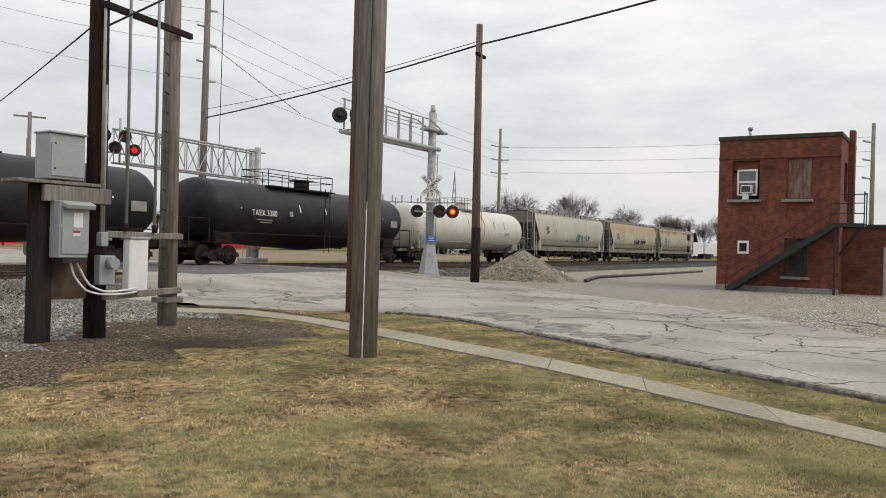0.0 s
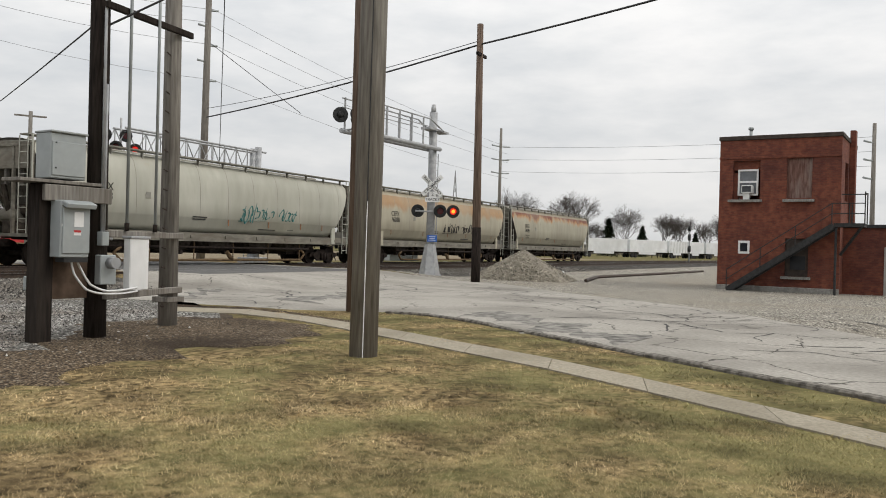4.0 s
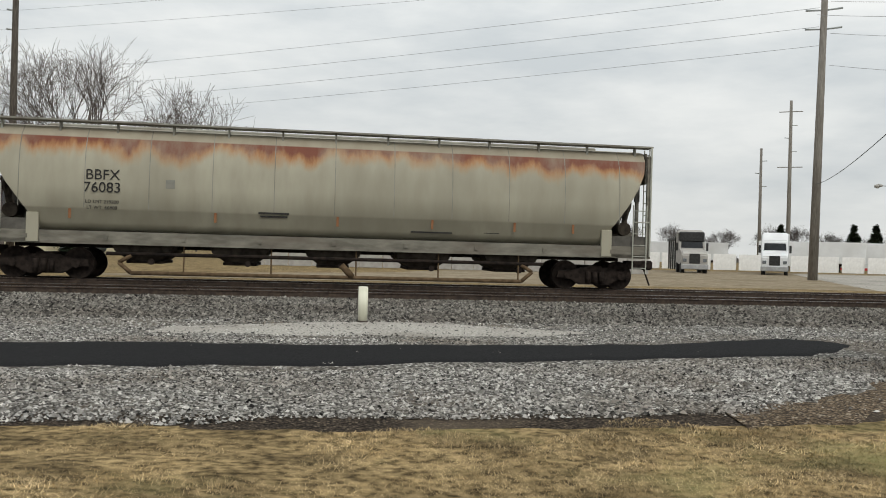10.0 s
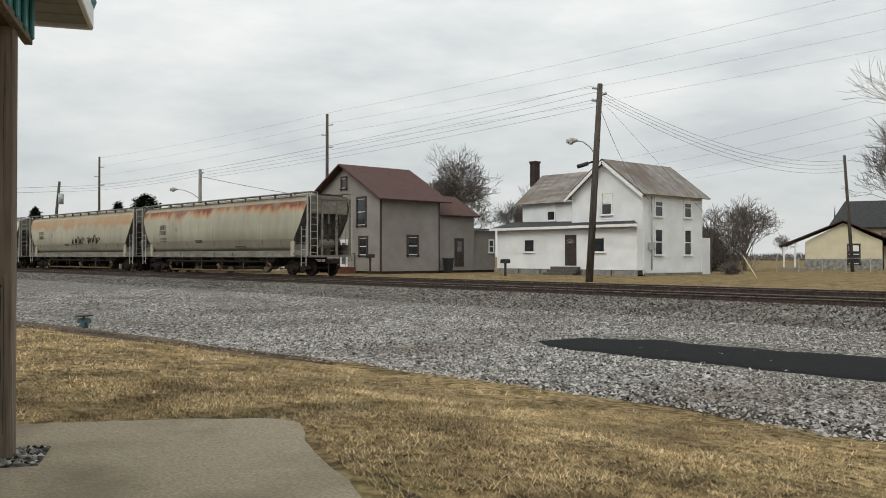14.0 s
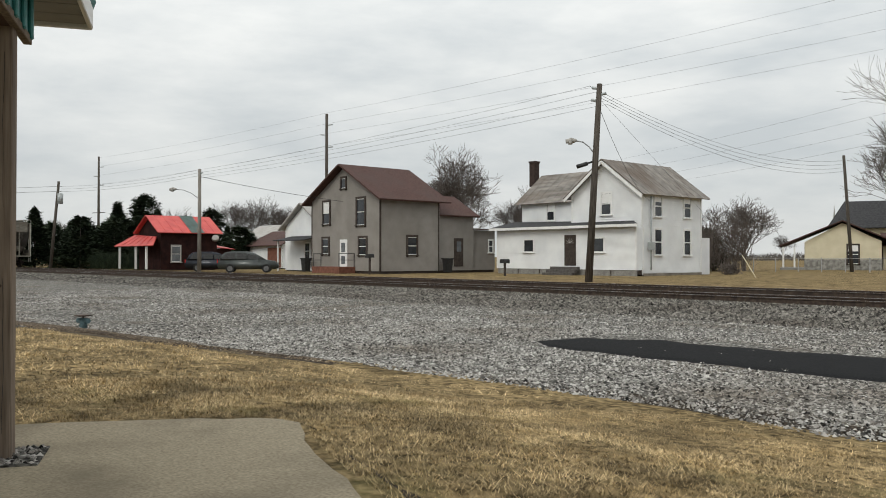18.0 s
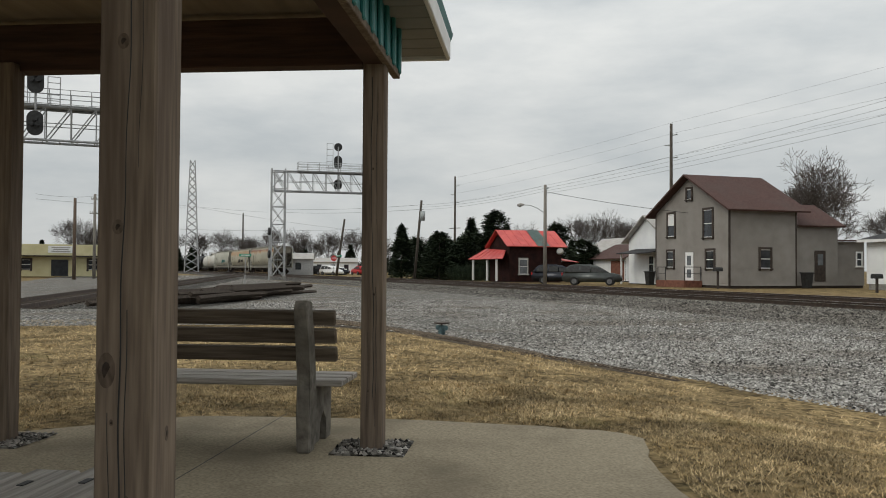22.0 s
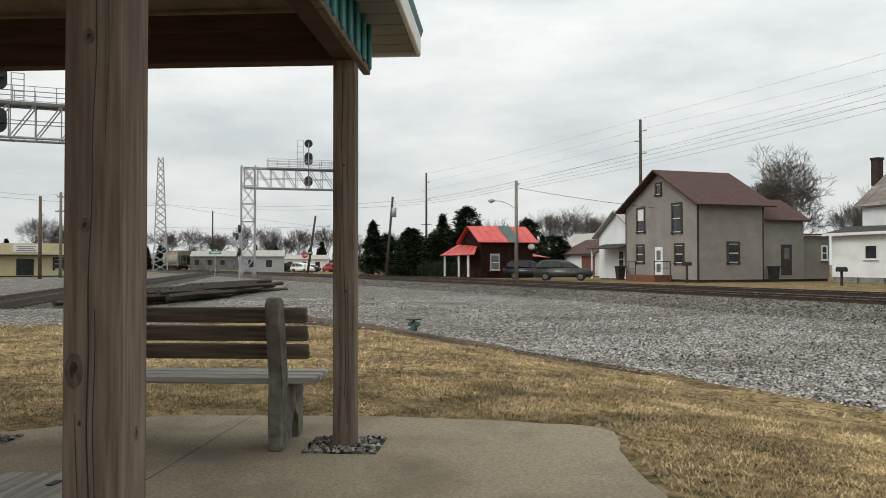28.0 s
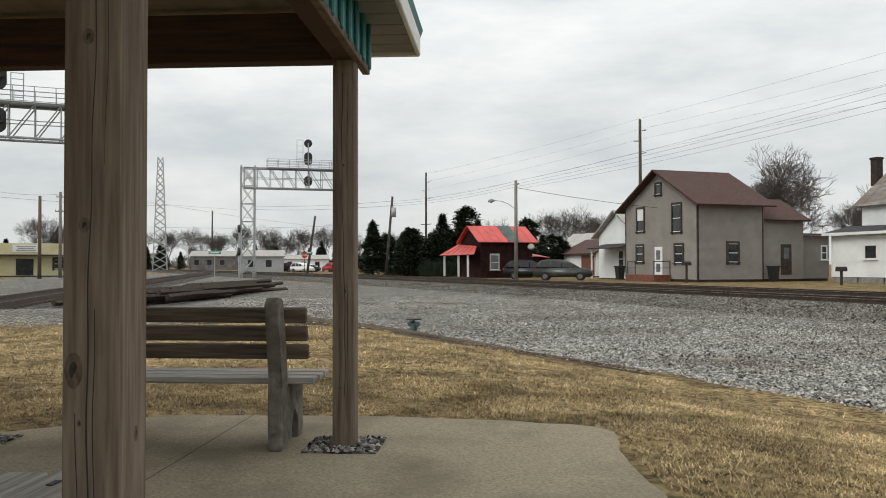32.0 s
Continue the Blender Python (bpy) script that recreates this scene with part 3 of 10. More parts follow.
pale = strip("pale_stone_patch", [(-3, 14.0), (0, 13.8), (2.5, 13.9), (5.0, 14.6)], [(-2.4, 15.6), (0, 16.9), (2.5, 16.9), (4.6, 15.6)], 30, 10, 0.022, mat("pale_stone_dust", (0.24, 0.225, 0.2), (0.46, 0.44, 0.40), 24, 0.95, 0, 0.6, (0.2, 0.18, 0.155), 0.5, 0.8, spec=0.1), 0.4, 0.8)
tagged(pale, "pale stone dust round the marker post", "gravel", kind="structure")

# the street and the crossing
road = strip("road", [(-3, -20), (2, -11), (9.3, -0.35), (11.82, 2.89), (15.17, 7.14), (15.7, 8.7), (14.5, 10.7), (14.4, 12.2), (14.0, 15.8), (18.5, 19.2), (20.6, 21.5), (22.5, 30), (30, 46), (46, 78)],
             [(5, -20), (10, -11), (17.06, -0.61), (23.3, 3.45), (28.7, 9.1), (31.3, 11.5), (32.8, 13.2), (33.2, 15), (33.2, 17), (32.8, 19.4), (32.8, 22), (34.5, 30), (41, 46), (57, 78)], 130, 24, 0.03, M_ROAD, 0.15, 0.6, keep_pairs=True)
tagged(road, "cracked bleached asphalt street leading over the crossing", "road", kind="structure")
band = strip("crossing_pavement", [(19.6, 19.0), (20.2, 24), (21.6, 30.2)], [(33.0, 18.8), (33.2, 24), (34.8, 30.0)], 24, 8, 0.036, M_LANE, 0.1, 0.8)
tagged(band, "dark patched asphalt between and beside the rails", "road", kind="structure")
KERB = [(2.2, -11), (9.45, -0.45), (11.95, 2.8), (15.25, 7.05), (15.65, 8.0), (15.6, 8.9)]
walk_a = [(-1.0, -12), (7.16, -0.28), (9.47, 2.97), (11.4, 6.5), (12.55, 8.65), (13.0, 9.6), (13.2, 10.5), (13.1, 11.5), (12.7, 12.4)]
walk_b = [(-0.4, -12), (7.74, -0.3), (10.33, 3.1), (12.2, 6.5), (13.15, 8.4), (13.65, 9.6), (14.05, 10.6), (14.15, 11.6), (13.6, 12.9)]
sidewalk = tagged(new("sidewalk"), "narrow old concrete sidewalk, slightly sunken in the turf", "sidewalk", kind="structure")
pa, pb = resample(walk_a, 17), resample(walk_b, 17)
for i in range(17):
    bm = bmesh.new()
    gap = 0.004
    c = [pa[i].lerp(pa[i + 1], gap), pb[i].lerp(pb[i + 1], gap), pb[i].lerp(pb[i + 1], 1 - gap), pa[i].lerp(pa[i + 1], 1 - gap)]
    tilt = random.uniform(-0.004, 0.004)
    top = [bm.verts.new((p.x, p.y, gz(p.x, p.y) + 0.02 + (tilt if k < 2 else -tilt))) for k, p in enumerate(c)]
    low = [bm.verts.new((p.x, p.y, gz(p.x, p.y) - 0.08)) for p in c]
    bm.faces.new(top)
    for k in range(4):
        bm.faces.new((top[k], low[k], low[(k + 1) % 4], top[(k + 1) % 4]))
    part("paving_slab", bm, M_WALK, sidewalk)
lip = strip("asphalt_lip", [(13.1, 8.3), (13.62, 9.5), (14.03, 10.6), (14.1, 11.6), (13.6, 12.9)], [(13.45, 8.2), (13.95, 9.4), (14.4, 10.55), (14.5, 11.7), (14.0, 13.2)], 40, 4, 0.07, M_SOIL, 0.05, 2.0, keep_pairs=True)
tagged(lip, "dark crumbled asphalt lip along the curved sidewalk", "asphalt", kind="structure")
kerb = tagged(new("kerb"), "low weathered concrete kerb along the street", "kerb", kind="structure")
ka = resample(KERB, 22)
for i in range(22):
    a, b = ka[i].lerp(ka[i + 1], 0.01), ka[i].lerp(ka[i + 1], 0.99)
    mid, way = (a + b) / 2, b - a
    bm = bevelled(way.length, 0.16, 0.2, 0.02)
    part("kerb_stone", bm, M_KERB, kerb, "", Matrix.Translation((mid.x, mid.y, gz(mid.x, mid.y) - 0.055 + random.uniform(-0.012, 0.012))) @ Matrix.Rotation(math.atan2(way.y, way.x), 4, "Z"))

# ---- tracks ----
ballast_xs = [-330 + 6 * k for k in range(100)]
profile = [(-5.6, -0.42), (-4.6, -0.36), (-2.3, -0.215), (-1.6, -0.19), (6.6, -0.19), (7.3, -0.215), (9.2, -0.3)]
verts, faces = [], []
for x in ballast_xs:
    for d, z in profile:
        wob = 0.25 * noise.noise((x * 0.2, d, 0))
        verts.append((x, NEAR_TRACK - bend(x) + d + (wob if d < -2 else 0), z))
for i in range(len(ballast_xs) - 1):
    for j in range(len(profile) - 1):
        k = i * len(profile) + j
        faces.append((k, k + len(profile), k + len(profile) + 1, k + 1))
ballast = soup("ballast_bed", verts, faces, M_BALLAST)
for f in ballast.data.polygons:
    f.use_smooth = True
tagged(ballast, "grey crushed stone ballast under the two tracks", "ballast", kind="structure")


def rail_mesh(y0, x0, x1, offset, z_top):
    bm = bmesh.new()
    sec = [(-0.07, -0.18), (0.07, -0.18), (0.07, -0.165), (0.012, -0.14), (0.012, -0.045), (0.036, -0.03), (0.034, 0), (-0.034, 0), (-0.036, -0.03), (-0.012, -0.045), (-0.012, -0.14), (-0.07, -0.165)]
    rings = []
    x = x0
    while x <= x1 + 0.01:
        s = lean_of(x)
        rings.append([bm.verts.new((x - s * (offset + d), y0 - bend(x) + offset + d, z_top + z)) for d, z in sec])
        x += 3.0
    for a, b in zip(rings, rings[1:]):
        for k in range(len(sec)):
            f = bm.faces.new((a[k], a[(k + 1) % len(sec)], b[(k + 1) % len(sec)], b[k]))
            f.material_index = 1 if k == 6 else 0
    return bm


tie_mesh = finish(bevelled(0.23, 2.6, 0.17, 0.012), "railroad_tie", M_TIE)


def track(y0, label, x0=-330.0, x1=264.0):
    t = tagged(new("railway_track"), label, "railway track", "the two main tracks", "structure")
    xs = [-330 + 3 * k for k in range(198)]
    verts = [(x, y0 - bend(x) + d + 0.1 * noise.noise((x * 0.7, d, 2)), -0.2 if abs(d) > 1.5 else -0.184) for x in xs for d in (-1.75, -1.4, 0.0, 1.4, 1.75)]
    soup("stained_bed", verts, [(i * 5 + j, i * 5 + j + 5, i * 5 + j + 6, i * 5 + j + 1) for i in range(len(xs) - 1) for j in range(4)], M_BED, t)
    for off in (-0.7525, 0.7525):
        ob = part("rail", rail_mesh(y0, x0, x1, off, RAIL_TOP), M_RAIL, t)
        ob.data.materials.append(M_RAILTOP)
    x = -70.0
    while x < 70:
        if not 19.5 < x < 34.5:
            ob = new("railroad_tie", tie_mesh)
            ob.parent = t
            ob.matrix_basis = Matrix.Translation((x, y0 - bend(x), RAIL_TOP - 0.18 - 0.05)) @ Matrix.Rotation(math.atan(lean_of(x)), 4, "Z")
        x += 0.55
    return t


track(NEAR_TRACK, "near main track with worn steel rails on dark ties")
track(FAR_TRACK, "far main track with worn steel rails on dark ties")


# ---- the freight train ----
def hopper_paint(name, base, dark, rust_low, rust_amount, deep=(0.135, 0.036, 0.016)):
    """Car paint with rust that runs down from the roof in uneven tongues."""
    m = mat(name, dark, base, 2.0, 0.62, 0, 0.05, tuple(0.8 * c for c in dark), 0.55, 0.4, squash=(1, 1, 0.3))
    n, l = m.node_tree.nodes, m.node_tree.links
    b = n["Principled BSDF"]
    src = b.inputs["Base Color"].links[0].from_socket
    tc, sep, mp, tongue = n.new("ShaderNodeTexCoord"), n.new("ShaderNodeSeparateXYZ"), n.new("ShaderNodeMapping"), n.new("ShaderNodeTexNoise")
    mp.inputs["Scale"].default_value = (1.0, 0.2, 0.3)
    tongue.inputs["Scale"].default_value, tongue.inputs["Detail"].default_value, tongue.inputs["Roughness"].default_value = 1.2, 9.0, 0.6
    add, band, mx, ramp = n.new("ShaderNodeMath"), n.new("ShaderNodeMapRange"), n.new("ShaderNodeMix"), n.new("ShaderNodeValToRGB")
    add.operation = "MULTIPLY_ADD"
    add.inputs[1].default_value = 1.5
    band.inputs["From Min"].default_value, band.inputs["From Max"].default_value = rust_low + 0.78, rust_low + 1.22
    band.inputs["To Max"].default_value = rust_amount
    band.interpolation_type = "SMOOTHSTEP"
    e = ramp.color_ramp.elements
    # orange tongues below, a dark red-brown band above them, faded again at the roof
    e[0].position, e[0].color = 0.0, (0.45, 0.29, 0.14, 1)
    e[1].position, e[1].color = 1.0, (*[0.9 * c for c in deep], 1)
    for at, c in ((0.26, (0.36, 0.18, 0.07, 1)), (0.4, (*[1.2 * c for c in deep], 1)), (0.7, (*deep, 1))):
        e.new(at).color = c
    lift = n.new("ShaderNodeMapRange")
    lift.inputs["From Min"].default_value, lift.inputs["From Max"].default_value = rust_low + 0.75, rust_low + 2.25
    mx.data_type = "RGBA"
    l.new(tc.outputs["Object"], sep.inputs[0])
    l.new(tc.outputs["Object"], mp.inputs["Vector"])
    l.new(mp.outputs[0], tongue.inputs["Vector"])
    l.new(tongue.outputs[0], add.inputs[0])
    l.new(sep.outputs["Z"], add.inputs[2])
    l.new(add.outputs[0], band.inputs["Value"])
    l.new(add.outputs[0], lift.inputs["Value"])
    l.new(lift.outputs[0], ramp.inputs[0])
    # the seam under the roof stops the rust
    stop, keep = n.new("ShaderNodeMapRange"), n.new("ShaderNodeMath")
    stop.inputs["From Min"].default_value, stop.inputs["From Max"].default_value = 4.14, 4.17
    stop.inputs["To Min"].default_value, stop.inputs["To Max"].default_value = 1.0, 0.18
    keep.operation = "MULTIPLY"
    l.new(sep.outputs["Z"], stop.inputs["Value"])
    # it lies in blotches along the roof seam, with bare paint between
    blot, gate, both = n.new("ShaderNodeTexNoise"), n.new("ShaderNodeMapRange"), n.new("ShaderNodeMath")
    mp2 = n.new("ShaderNodeMapping")
    mp2.inputs["Scale"].default_value = (1.0, 0.2, 0.5)
    blot.inputs["Scale"].default_value, blot.inputs["Detail"].default_value, blot.inputs["Roughness"].default_value = 0.75, 8.0, 0.65
    gate.inputs["From Min"].default_value, gate.inputs["From Max"].default_value = 0.38, 0.56
    gate.inputs["To Min"].default_value = 0.6
    both.operation = "MULTIPLY"
    l.new(tc.outputs["Object"], mp2.inputs["Vector"])
    l.new(mp2.outputs[0], blot.inputs["Vector"])
    l.new(blot.outputs[0], gate.inputs["Value"])
    l.new(band.outputs[0], both.inputs[0])
    l.new(gate.outputs[0], both.inputs[1])
    l.new(both.outputs[0], keep.inputs[0])
    l.new(stop.outputs[0], keep.inputs[1])
    l.new(keep.outputs[0], mx.inputs["Factor"])
    l.new(src, mx.inputs["A"])
    l.new(ramp.outputs[0], mx.inputs["B"])
    l.new(mx.outputs["Result"], b.inputs["Base Color"])
    return m


def wheel_bm():
    bm = bmesh.new()
    rod(bm, (0, -0.07, 0), (0, 0.07, 0), 0.457, n=20)
    rod(bm, (0, 0.06, 0), (0, 0.085, 0), 0.48, n=20)
    rod(bm, (0, -0.12, 0), (0, -0.06, 0), 0.12, n=10)
    return bm


ME_WHEEL = finish(wheel_bm(), "wheel", M_UNDER)


def frame_bm():
    bm = bmesh.new()
    prism(bm, [(-1.25, 0.38), (-1.2, 0.58), (-0.72, 0.62), (-0.4, 0.72), (0.4, 0.72), (0.72, 0.62), (1.2, 0.58), (1.25, 0.38), (0.85, 0.36), (0.5, 0.16), (-0.5, 0.16), (-0.85, 0.36)], -0.06, 0.06)
    for x in (-0.89, 0.89):
        rod(bm, (x, -0.13, 0.457), (x, 0.1, 0.457), 0.13, n=10)
    for x in (-0.22, 0, 0.22):
        rod(bm, (x, -0.11, 0.22), (x, -0.11, 0.58), 0.085, n=8)
    return bm


ME_FRAME = finish(frame_bm(), "side_frame", M_UNDER)


def truck(car, x):
    bm = bmesh.new()
    box(bm, x - 0.25, x + 0.25, -1.05, 1.05, 0.42, 0.78, 0.03)
    for d in (-0.89, 0.89):
        rod(bm, (x + d, -0.9, 0.457), (x + d, 0.9, 0.457), 0.08)
    bolster = part("truck", bm, M_UNDER, car, "rusty black wheel truck")
    for side in (-1, 1):
        ob = new("side_frame", ME_FRAME)
        ob.parent, ob.matrix_basis = bolster, pose(x, side * 1.0, 0, 0, 0, 0 if side < 0 else 180)
        for d in (-0.89, 0.89):
            w = new("wheel", ME_WHEEL)
            w.parent, w.matrix_basis = bolster, pose(x + d, side * 0.75, 0.457, 0, 0, 0 if side < 0 else 180)


def coupler(car, s, x0):
    bm = bmesh.new()
    box(bm, min(x0, s * 10.55), max(x0, s * 10.55), -0.16, 0.16, 0.68, 0.96, 0.02)
    box(bm, s * 10.6 - 0.18, s * 10.6 + 0.18, -0.13, 0.16, 0.66, 0.98, 0.06)
    for k in range(6):
        rod(bm, (s * (10.35 + 0.03 * k), -0.32 - 0.02 * k, 0.75 - 0.1 * k), (s * (10.38 + 0.03 * k), -0.34 - 0.02 * k, 0.65 - 0.1 * k), 0.03, n=6)
    part("coupler", bm, M_UNDER, car)


def ladder(parent, x, y, z0, z1, width, rungs, material, along="x", name="ladder"):
    bm = bmesh.new()
    dx, dy = (width / 2, 0) if along == "x" else (0, width / 2)
    for s in (-1, 1):
        rod(bm, (x + s * dx, y + s * dy, z0), (x + s * dx, y + s * dy, z1), 0.022, n=6)
    for k in range(rungs):
        z = z0 + (z1 - z0) * (k + 0.5) / rungs
        rod(bm, (x - dx, y - dy, z), (x + dx, y + dy, z), 0.014, n=6)
    return part(name, bm, material, parent)


M_GATE = mat("grimy_outlet_gate", (0.03, 0.025, 0.02), (0.085, 0.07, 0.056), 4, 0.9, 0, 0.2, (0.02, 0.015, 0.012), 0.6, 1.2, spec=0.15)
M_PIPE = mat("rusty_pipe", (0.09, 0.06, 0.034), (0.17, 0.115, 0.068), 6, 0.9, 0, 0.2, spec=0.15)
# grime, and the shade of the car's recessed ends, in one dark colour
M_SLOPE = mat("grimy_shaded_slope", (0.07, 0.065, 0.056), (0.13, 0.12, 0.105), 3, 0.85, 0, 0.1, (0.05, 0.042, 0.034), 0.6, 0.8)
M_SILL = mat("grimy_sill_paint", (0.13, 0.12, 0.097), (0.235, 0.22, 0.18), 3, 0.8, 0, 0.1, (0.14, 0.115, 0.09), 0.7, 0.7, squash=(0.6, 1, 2))
SECTION = [(0.62, 1.38), (1.2, 1.44), (1.40, 1.68), (1.535, 2.04), (1.585, 2.1), (1.60, 2.75), (1.58, 3.25), (1.52, 3.75), (1.38, 4.18), (1.14, 4.45), (0.72, 4.54), (0.0, 4.58)]


def reach(z):
    """Half the length of the body at height z: the ends slope in towards the bottom."""
    pts = [(1.3, 8.4), (1.8, 8.65), (2.3, 9.0), (2.9, 9.45), (3.5, 9.75), (3.9, 9.88), (5, 9.95)]
    for (a, b), (c, d) in zip(pts, pts[1:]):
        if a <= z <= c:
            return b + (d - b) * (z - a) / (c - a)
    return 8.15


def hopper_car(name, paint, label, marks, graffiti):
    car = thing("hopper_car", label, "hopper car", group="cars of the freight train")
    ring = [(-y, z) for y, z in SECTION] + [(y, z) for y, z in SECTION[-2::-1]]
    bm = bmesh.new()
    n = 24
    rows = []
    for y, z in ring:
        rows.append([bm.verts.new((reach(z) * (2 * k / n - 1), y, z)) for k in range(n + 1)])
    for a, b in zip(rows, rows[1:]):
        for k in range(n):
            bm.faces.new((a[k], a[k + 1], b[k + 1], b[k])).smooth = True
    for k in range(n):
        bm.faces.new((rows[-1][k], rows[-1][k + 1], rows[0][k + 1], rows[0][k]))
    part("body", bm, paint, car)
    for s in (-1, 1):
        # slope sheets and end framing
        bm = bmesh.new()
        for (ya, za), (yb, zb) in zip(SECTION[:-1], SECTION[1:]):
            quad(bm, *[(s * (reach(z) - 0.07), y, z) for y, z in ((-ya * 0.985, za), (ya * 0.985, za), (yb * 0.985, zb), (-yb * 0.985, zb))])
        part("slope_sheet", bm, M_SLOPE, car)
        bm = bmesh.new()
        for y in (-0.75, 0.0, 0.75):
            box(bm, min(s * 9.82, s * 9.97), max(s * 9.82, s * 9.97), y - 0.06, y + 0.06, 2.9, 4.34)
        prism(bm, [(s * 8.5, 1.16), (s * 9.35, 1.16), (s * 9.9, 3.4), (s * 9.7, 3.4)], -0.04, 0.04)
        part("centre_web", bm, M_SLOPE, car)
        bm = bmesh.new()
        box(bm, min(s * 8.4, s * 10.1), max(s * 8.4, s * 10.1), -1.5, 1.5, 1.04, 1.16)
        for y in (-1.45, 1.45, -0.5, 0.5):
            box(bm, s * 10.0 - 0.05, s * 10.0 + 0.05, y - 0.05, y + 0.05, 1.1, 4.3)
        box(bm, s * 10.0 - 0.05, s * 10.0 + 0.05, -1.5, 1.5, 4.24, 4.34)
        rod(bm, (s * 9.6, -0.5, 1.8), (s * 9.6, 0.5, 1.8), 0.26, n=12)
        part("end_frame", bm, M_SILL, car)
        part("end_panel", bevelled(0.05, 2.5, 1.0, 0.01), M_SILL, car, "", pose(s * 9.99, 0, 3.95))
        bm = bmesh.new()
        rod(bm, (s * 9.5, -0.75, 2.0), (s * 9.5, -0.15, 2.0), 0.22, n=12)
        rod(bm, (s * 9.45, 0.35, 1.75), (s * 9.45, 1.0, 1.75), 0.3, n=12)
        rod(bm, (s * 9.3, -1.0, 1.3), (s * 9.9, 0.4, 2.6), 0.06, n=6)
        rod(bm, (s * 9.55, 0.1, 1.2), (s * 9.95, 0.1, 2.9), 0.09, n=6)
        box(bm, min(s * 9.3, s * 9.9), max(s * 9.3, s * 9.9), -0.5, 0.2, 1.16, 1.6, 0.03)
        part("brake_gear", bm, M_GATE, car, "grimy brake cylinder and levers")
        bm = bmesh.new()
        for k in range(16):
            a0, a1 = 6.2832 * k / 16, 6.2832 * (k + 1) / 16
            rod(bm, (s * 10.12, 0.6 + 0.28 * math.cos(a0), 2.9 + 0.28 * math.sin(a0)), (s * 10.12, 0.6 + 0.28 * math.cos(a1), 2.9 + 0.28 * math.sin(a1)), 0.02, n=5)
        for k in range(4):
            a0 = 3.1416 * k / 4
            rod(bm, (s * 10.12, 0.6 - 0.28 * math.cos(a0), 2.9 - 0.28 * math.sin(a0)), (s * 10.12, 0.6 + 0.28 * math.cos(a0), 2.9 + 0.28 * math.sin(a0)), 0.012, n=5)
        rod(bm, (s * 9.98, 0.6, 2.9), (s * 10.14, 0.6, 2.9), 0.04, n=8)
        part("brake_wheel", bm, M_GATE, car, "round hand brake wheel")
        for y in (-1.48, 1.48):
            part("bolster_plate", bevelled(0.34, 0.1, 0.85, 0.01), paint, car, "", pose(s * 8.62, y, 1.5))
            part("shear_plate", bevelled(1.25, 0.02, 0.6), M_SLOPE, car, "", pose(s * 9.35, y * 0.96, 1.45))
        for y in (-1.53, 1.53):
            ladder(car, s * 9.72, y, 0.55, 2.75, 0.45, 6, M_HOPPER, "x")
        ladder(car, s * 10.08, -1.1, 1.1, 4.6, 0.45, 9, M_HOPPER, "y")
        for y in (-1.54, 1.54):
            bm = bmesh.new()
            rod(bm, (s * 10.06, y, 1.1), (s * 10.06, y, 4.62), 0.03, n=6)
            rod(bm, (s * 10.06, y, 2.2), (s * 9.5, y, 2.2), 0.02, n=6)
            part("grab_iron", bm, M_HOPPER, car)
        coupler(car, s, s * 9.8)
        truck(car, s * 8.4)
    for y in (-1, 1):
        bm = bmesh.new()
        box(bm, -10.05, 10.05, min(y * 1.36, y * 1.5), max(y * 1.36, y * 1.5), 1.04, 1.42)
        for k in range(-4, 5):
            box(bm, k * 2.2 - 0.06, k * 2.2 + 0.06, min(y * 1.5, y * 1.54), max(y * 1.5, y * 1.54), 1.18, 1.3)
        part("side_sill", bm, M_SILL, car, "grimy side sill")
        for k in range(-5, 6):
            bm = bmesh.new()
            x = 1.8 * k
            for (ya, za), (yb, zb) in zip(SECTION[4:9], SECTION[5:10]):
                o = 0.006
                quad(bm, (x - 0.012, y * (ya + o), za), (x + 0.012, y * (ya + o), za), (x + 0.012, y * (yb + o), zb), (x - 0.012, y * (yb + o), zb))
            part("weld_seam", bm, M_HOPPERDIM, car)
    # running boards on the roof
    bm = bmesh.new()
    for y in (-1.2, 1.2):
        box(bm, -10.15, 10.15, y - 0.24, y + 0.24, 4.61, 4.66)
        for k in range(-6, 7):
            box(bm, k * 1.6 - 0.03, k * 1.6 + 0.03, y - 0.05, y + 0.05, 4.3, 4.63)
    part("running_board", bm, M_HOPPERDIM, car)
    bm = bmesh.new()
    box(bm, -8.6, 8.6, -0.32, 0.32, 4.5, 4.68, 0.04)
    part("hatch_cover", bm, M_HOPPERDIM, car)
    # outlet gates
    for k in range(5):
        x = (k - 2) * 2.8
        bm = bmesh.new()
        a = [bm.verts.new((x + p * 1.0, q * 1.3, 1.3)) for p, q in ((-1, -1), (1, -1), (1, 1), (-1, 1))]
        m = [bm.verts.new((x + p * 0.8, q * 1.22, 0.86)) for p, q in ((-1, -1), (1, -1), (1, 1), (-1, 1))]
        b = [bm.verts.new((x + p * 0.45, q * 1.0, 0.6)) for p, q in ((-1, -1), (1, -1), (1, 1), (-1, 1))]
        bm.faces.new(b)
        for lo, hi in ((m, a), (b, m)):
            for i in range(4):
                bm.faces.new((hi[i], hi[(i + 1) % 4], lo[(i + 1) % 4], lo[i]))
        part("outlet_gate", bm, M_GATE, car)
        bm = bmesh.new()
        box(bm, x - 0.5, x + 0.5, -1.05, 1.05, 0.5, 0.6, 0.02)
        rod(bm, (x + 0.25, -1.3, 0.56), (x + 0.25, -1.1, 0.56), 0.09, n=10)
        part("gate_valve", bm, M_UNDER, car)
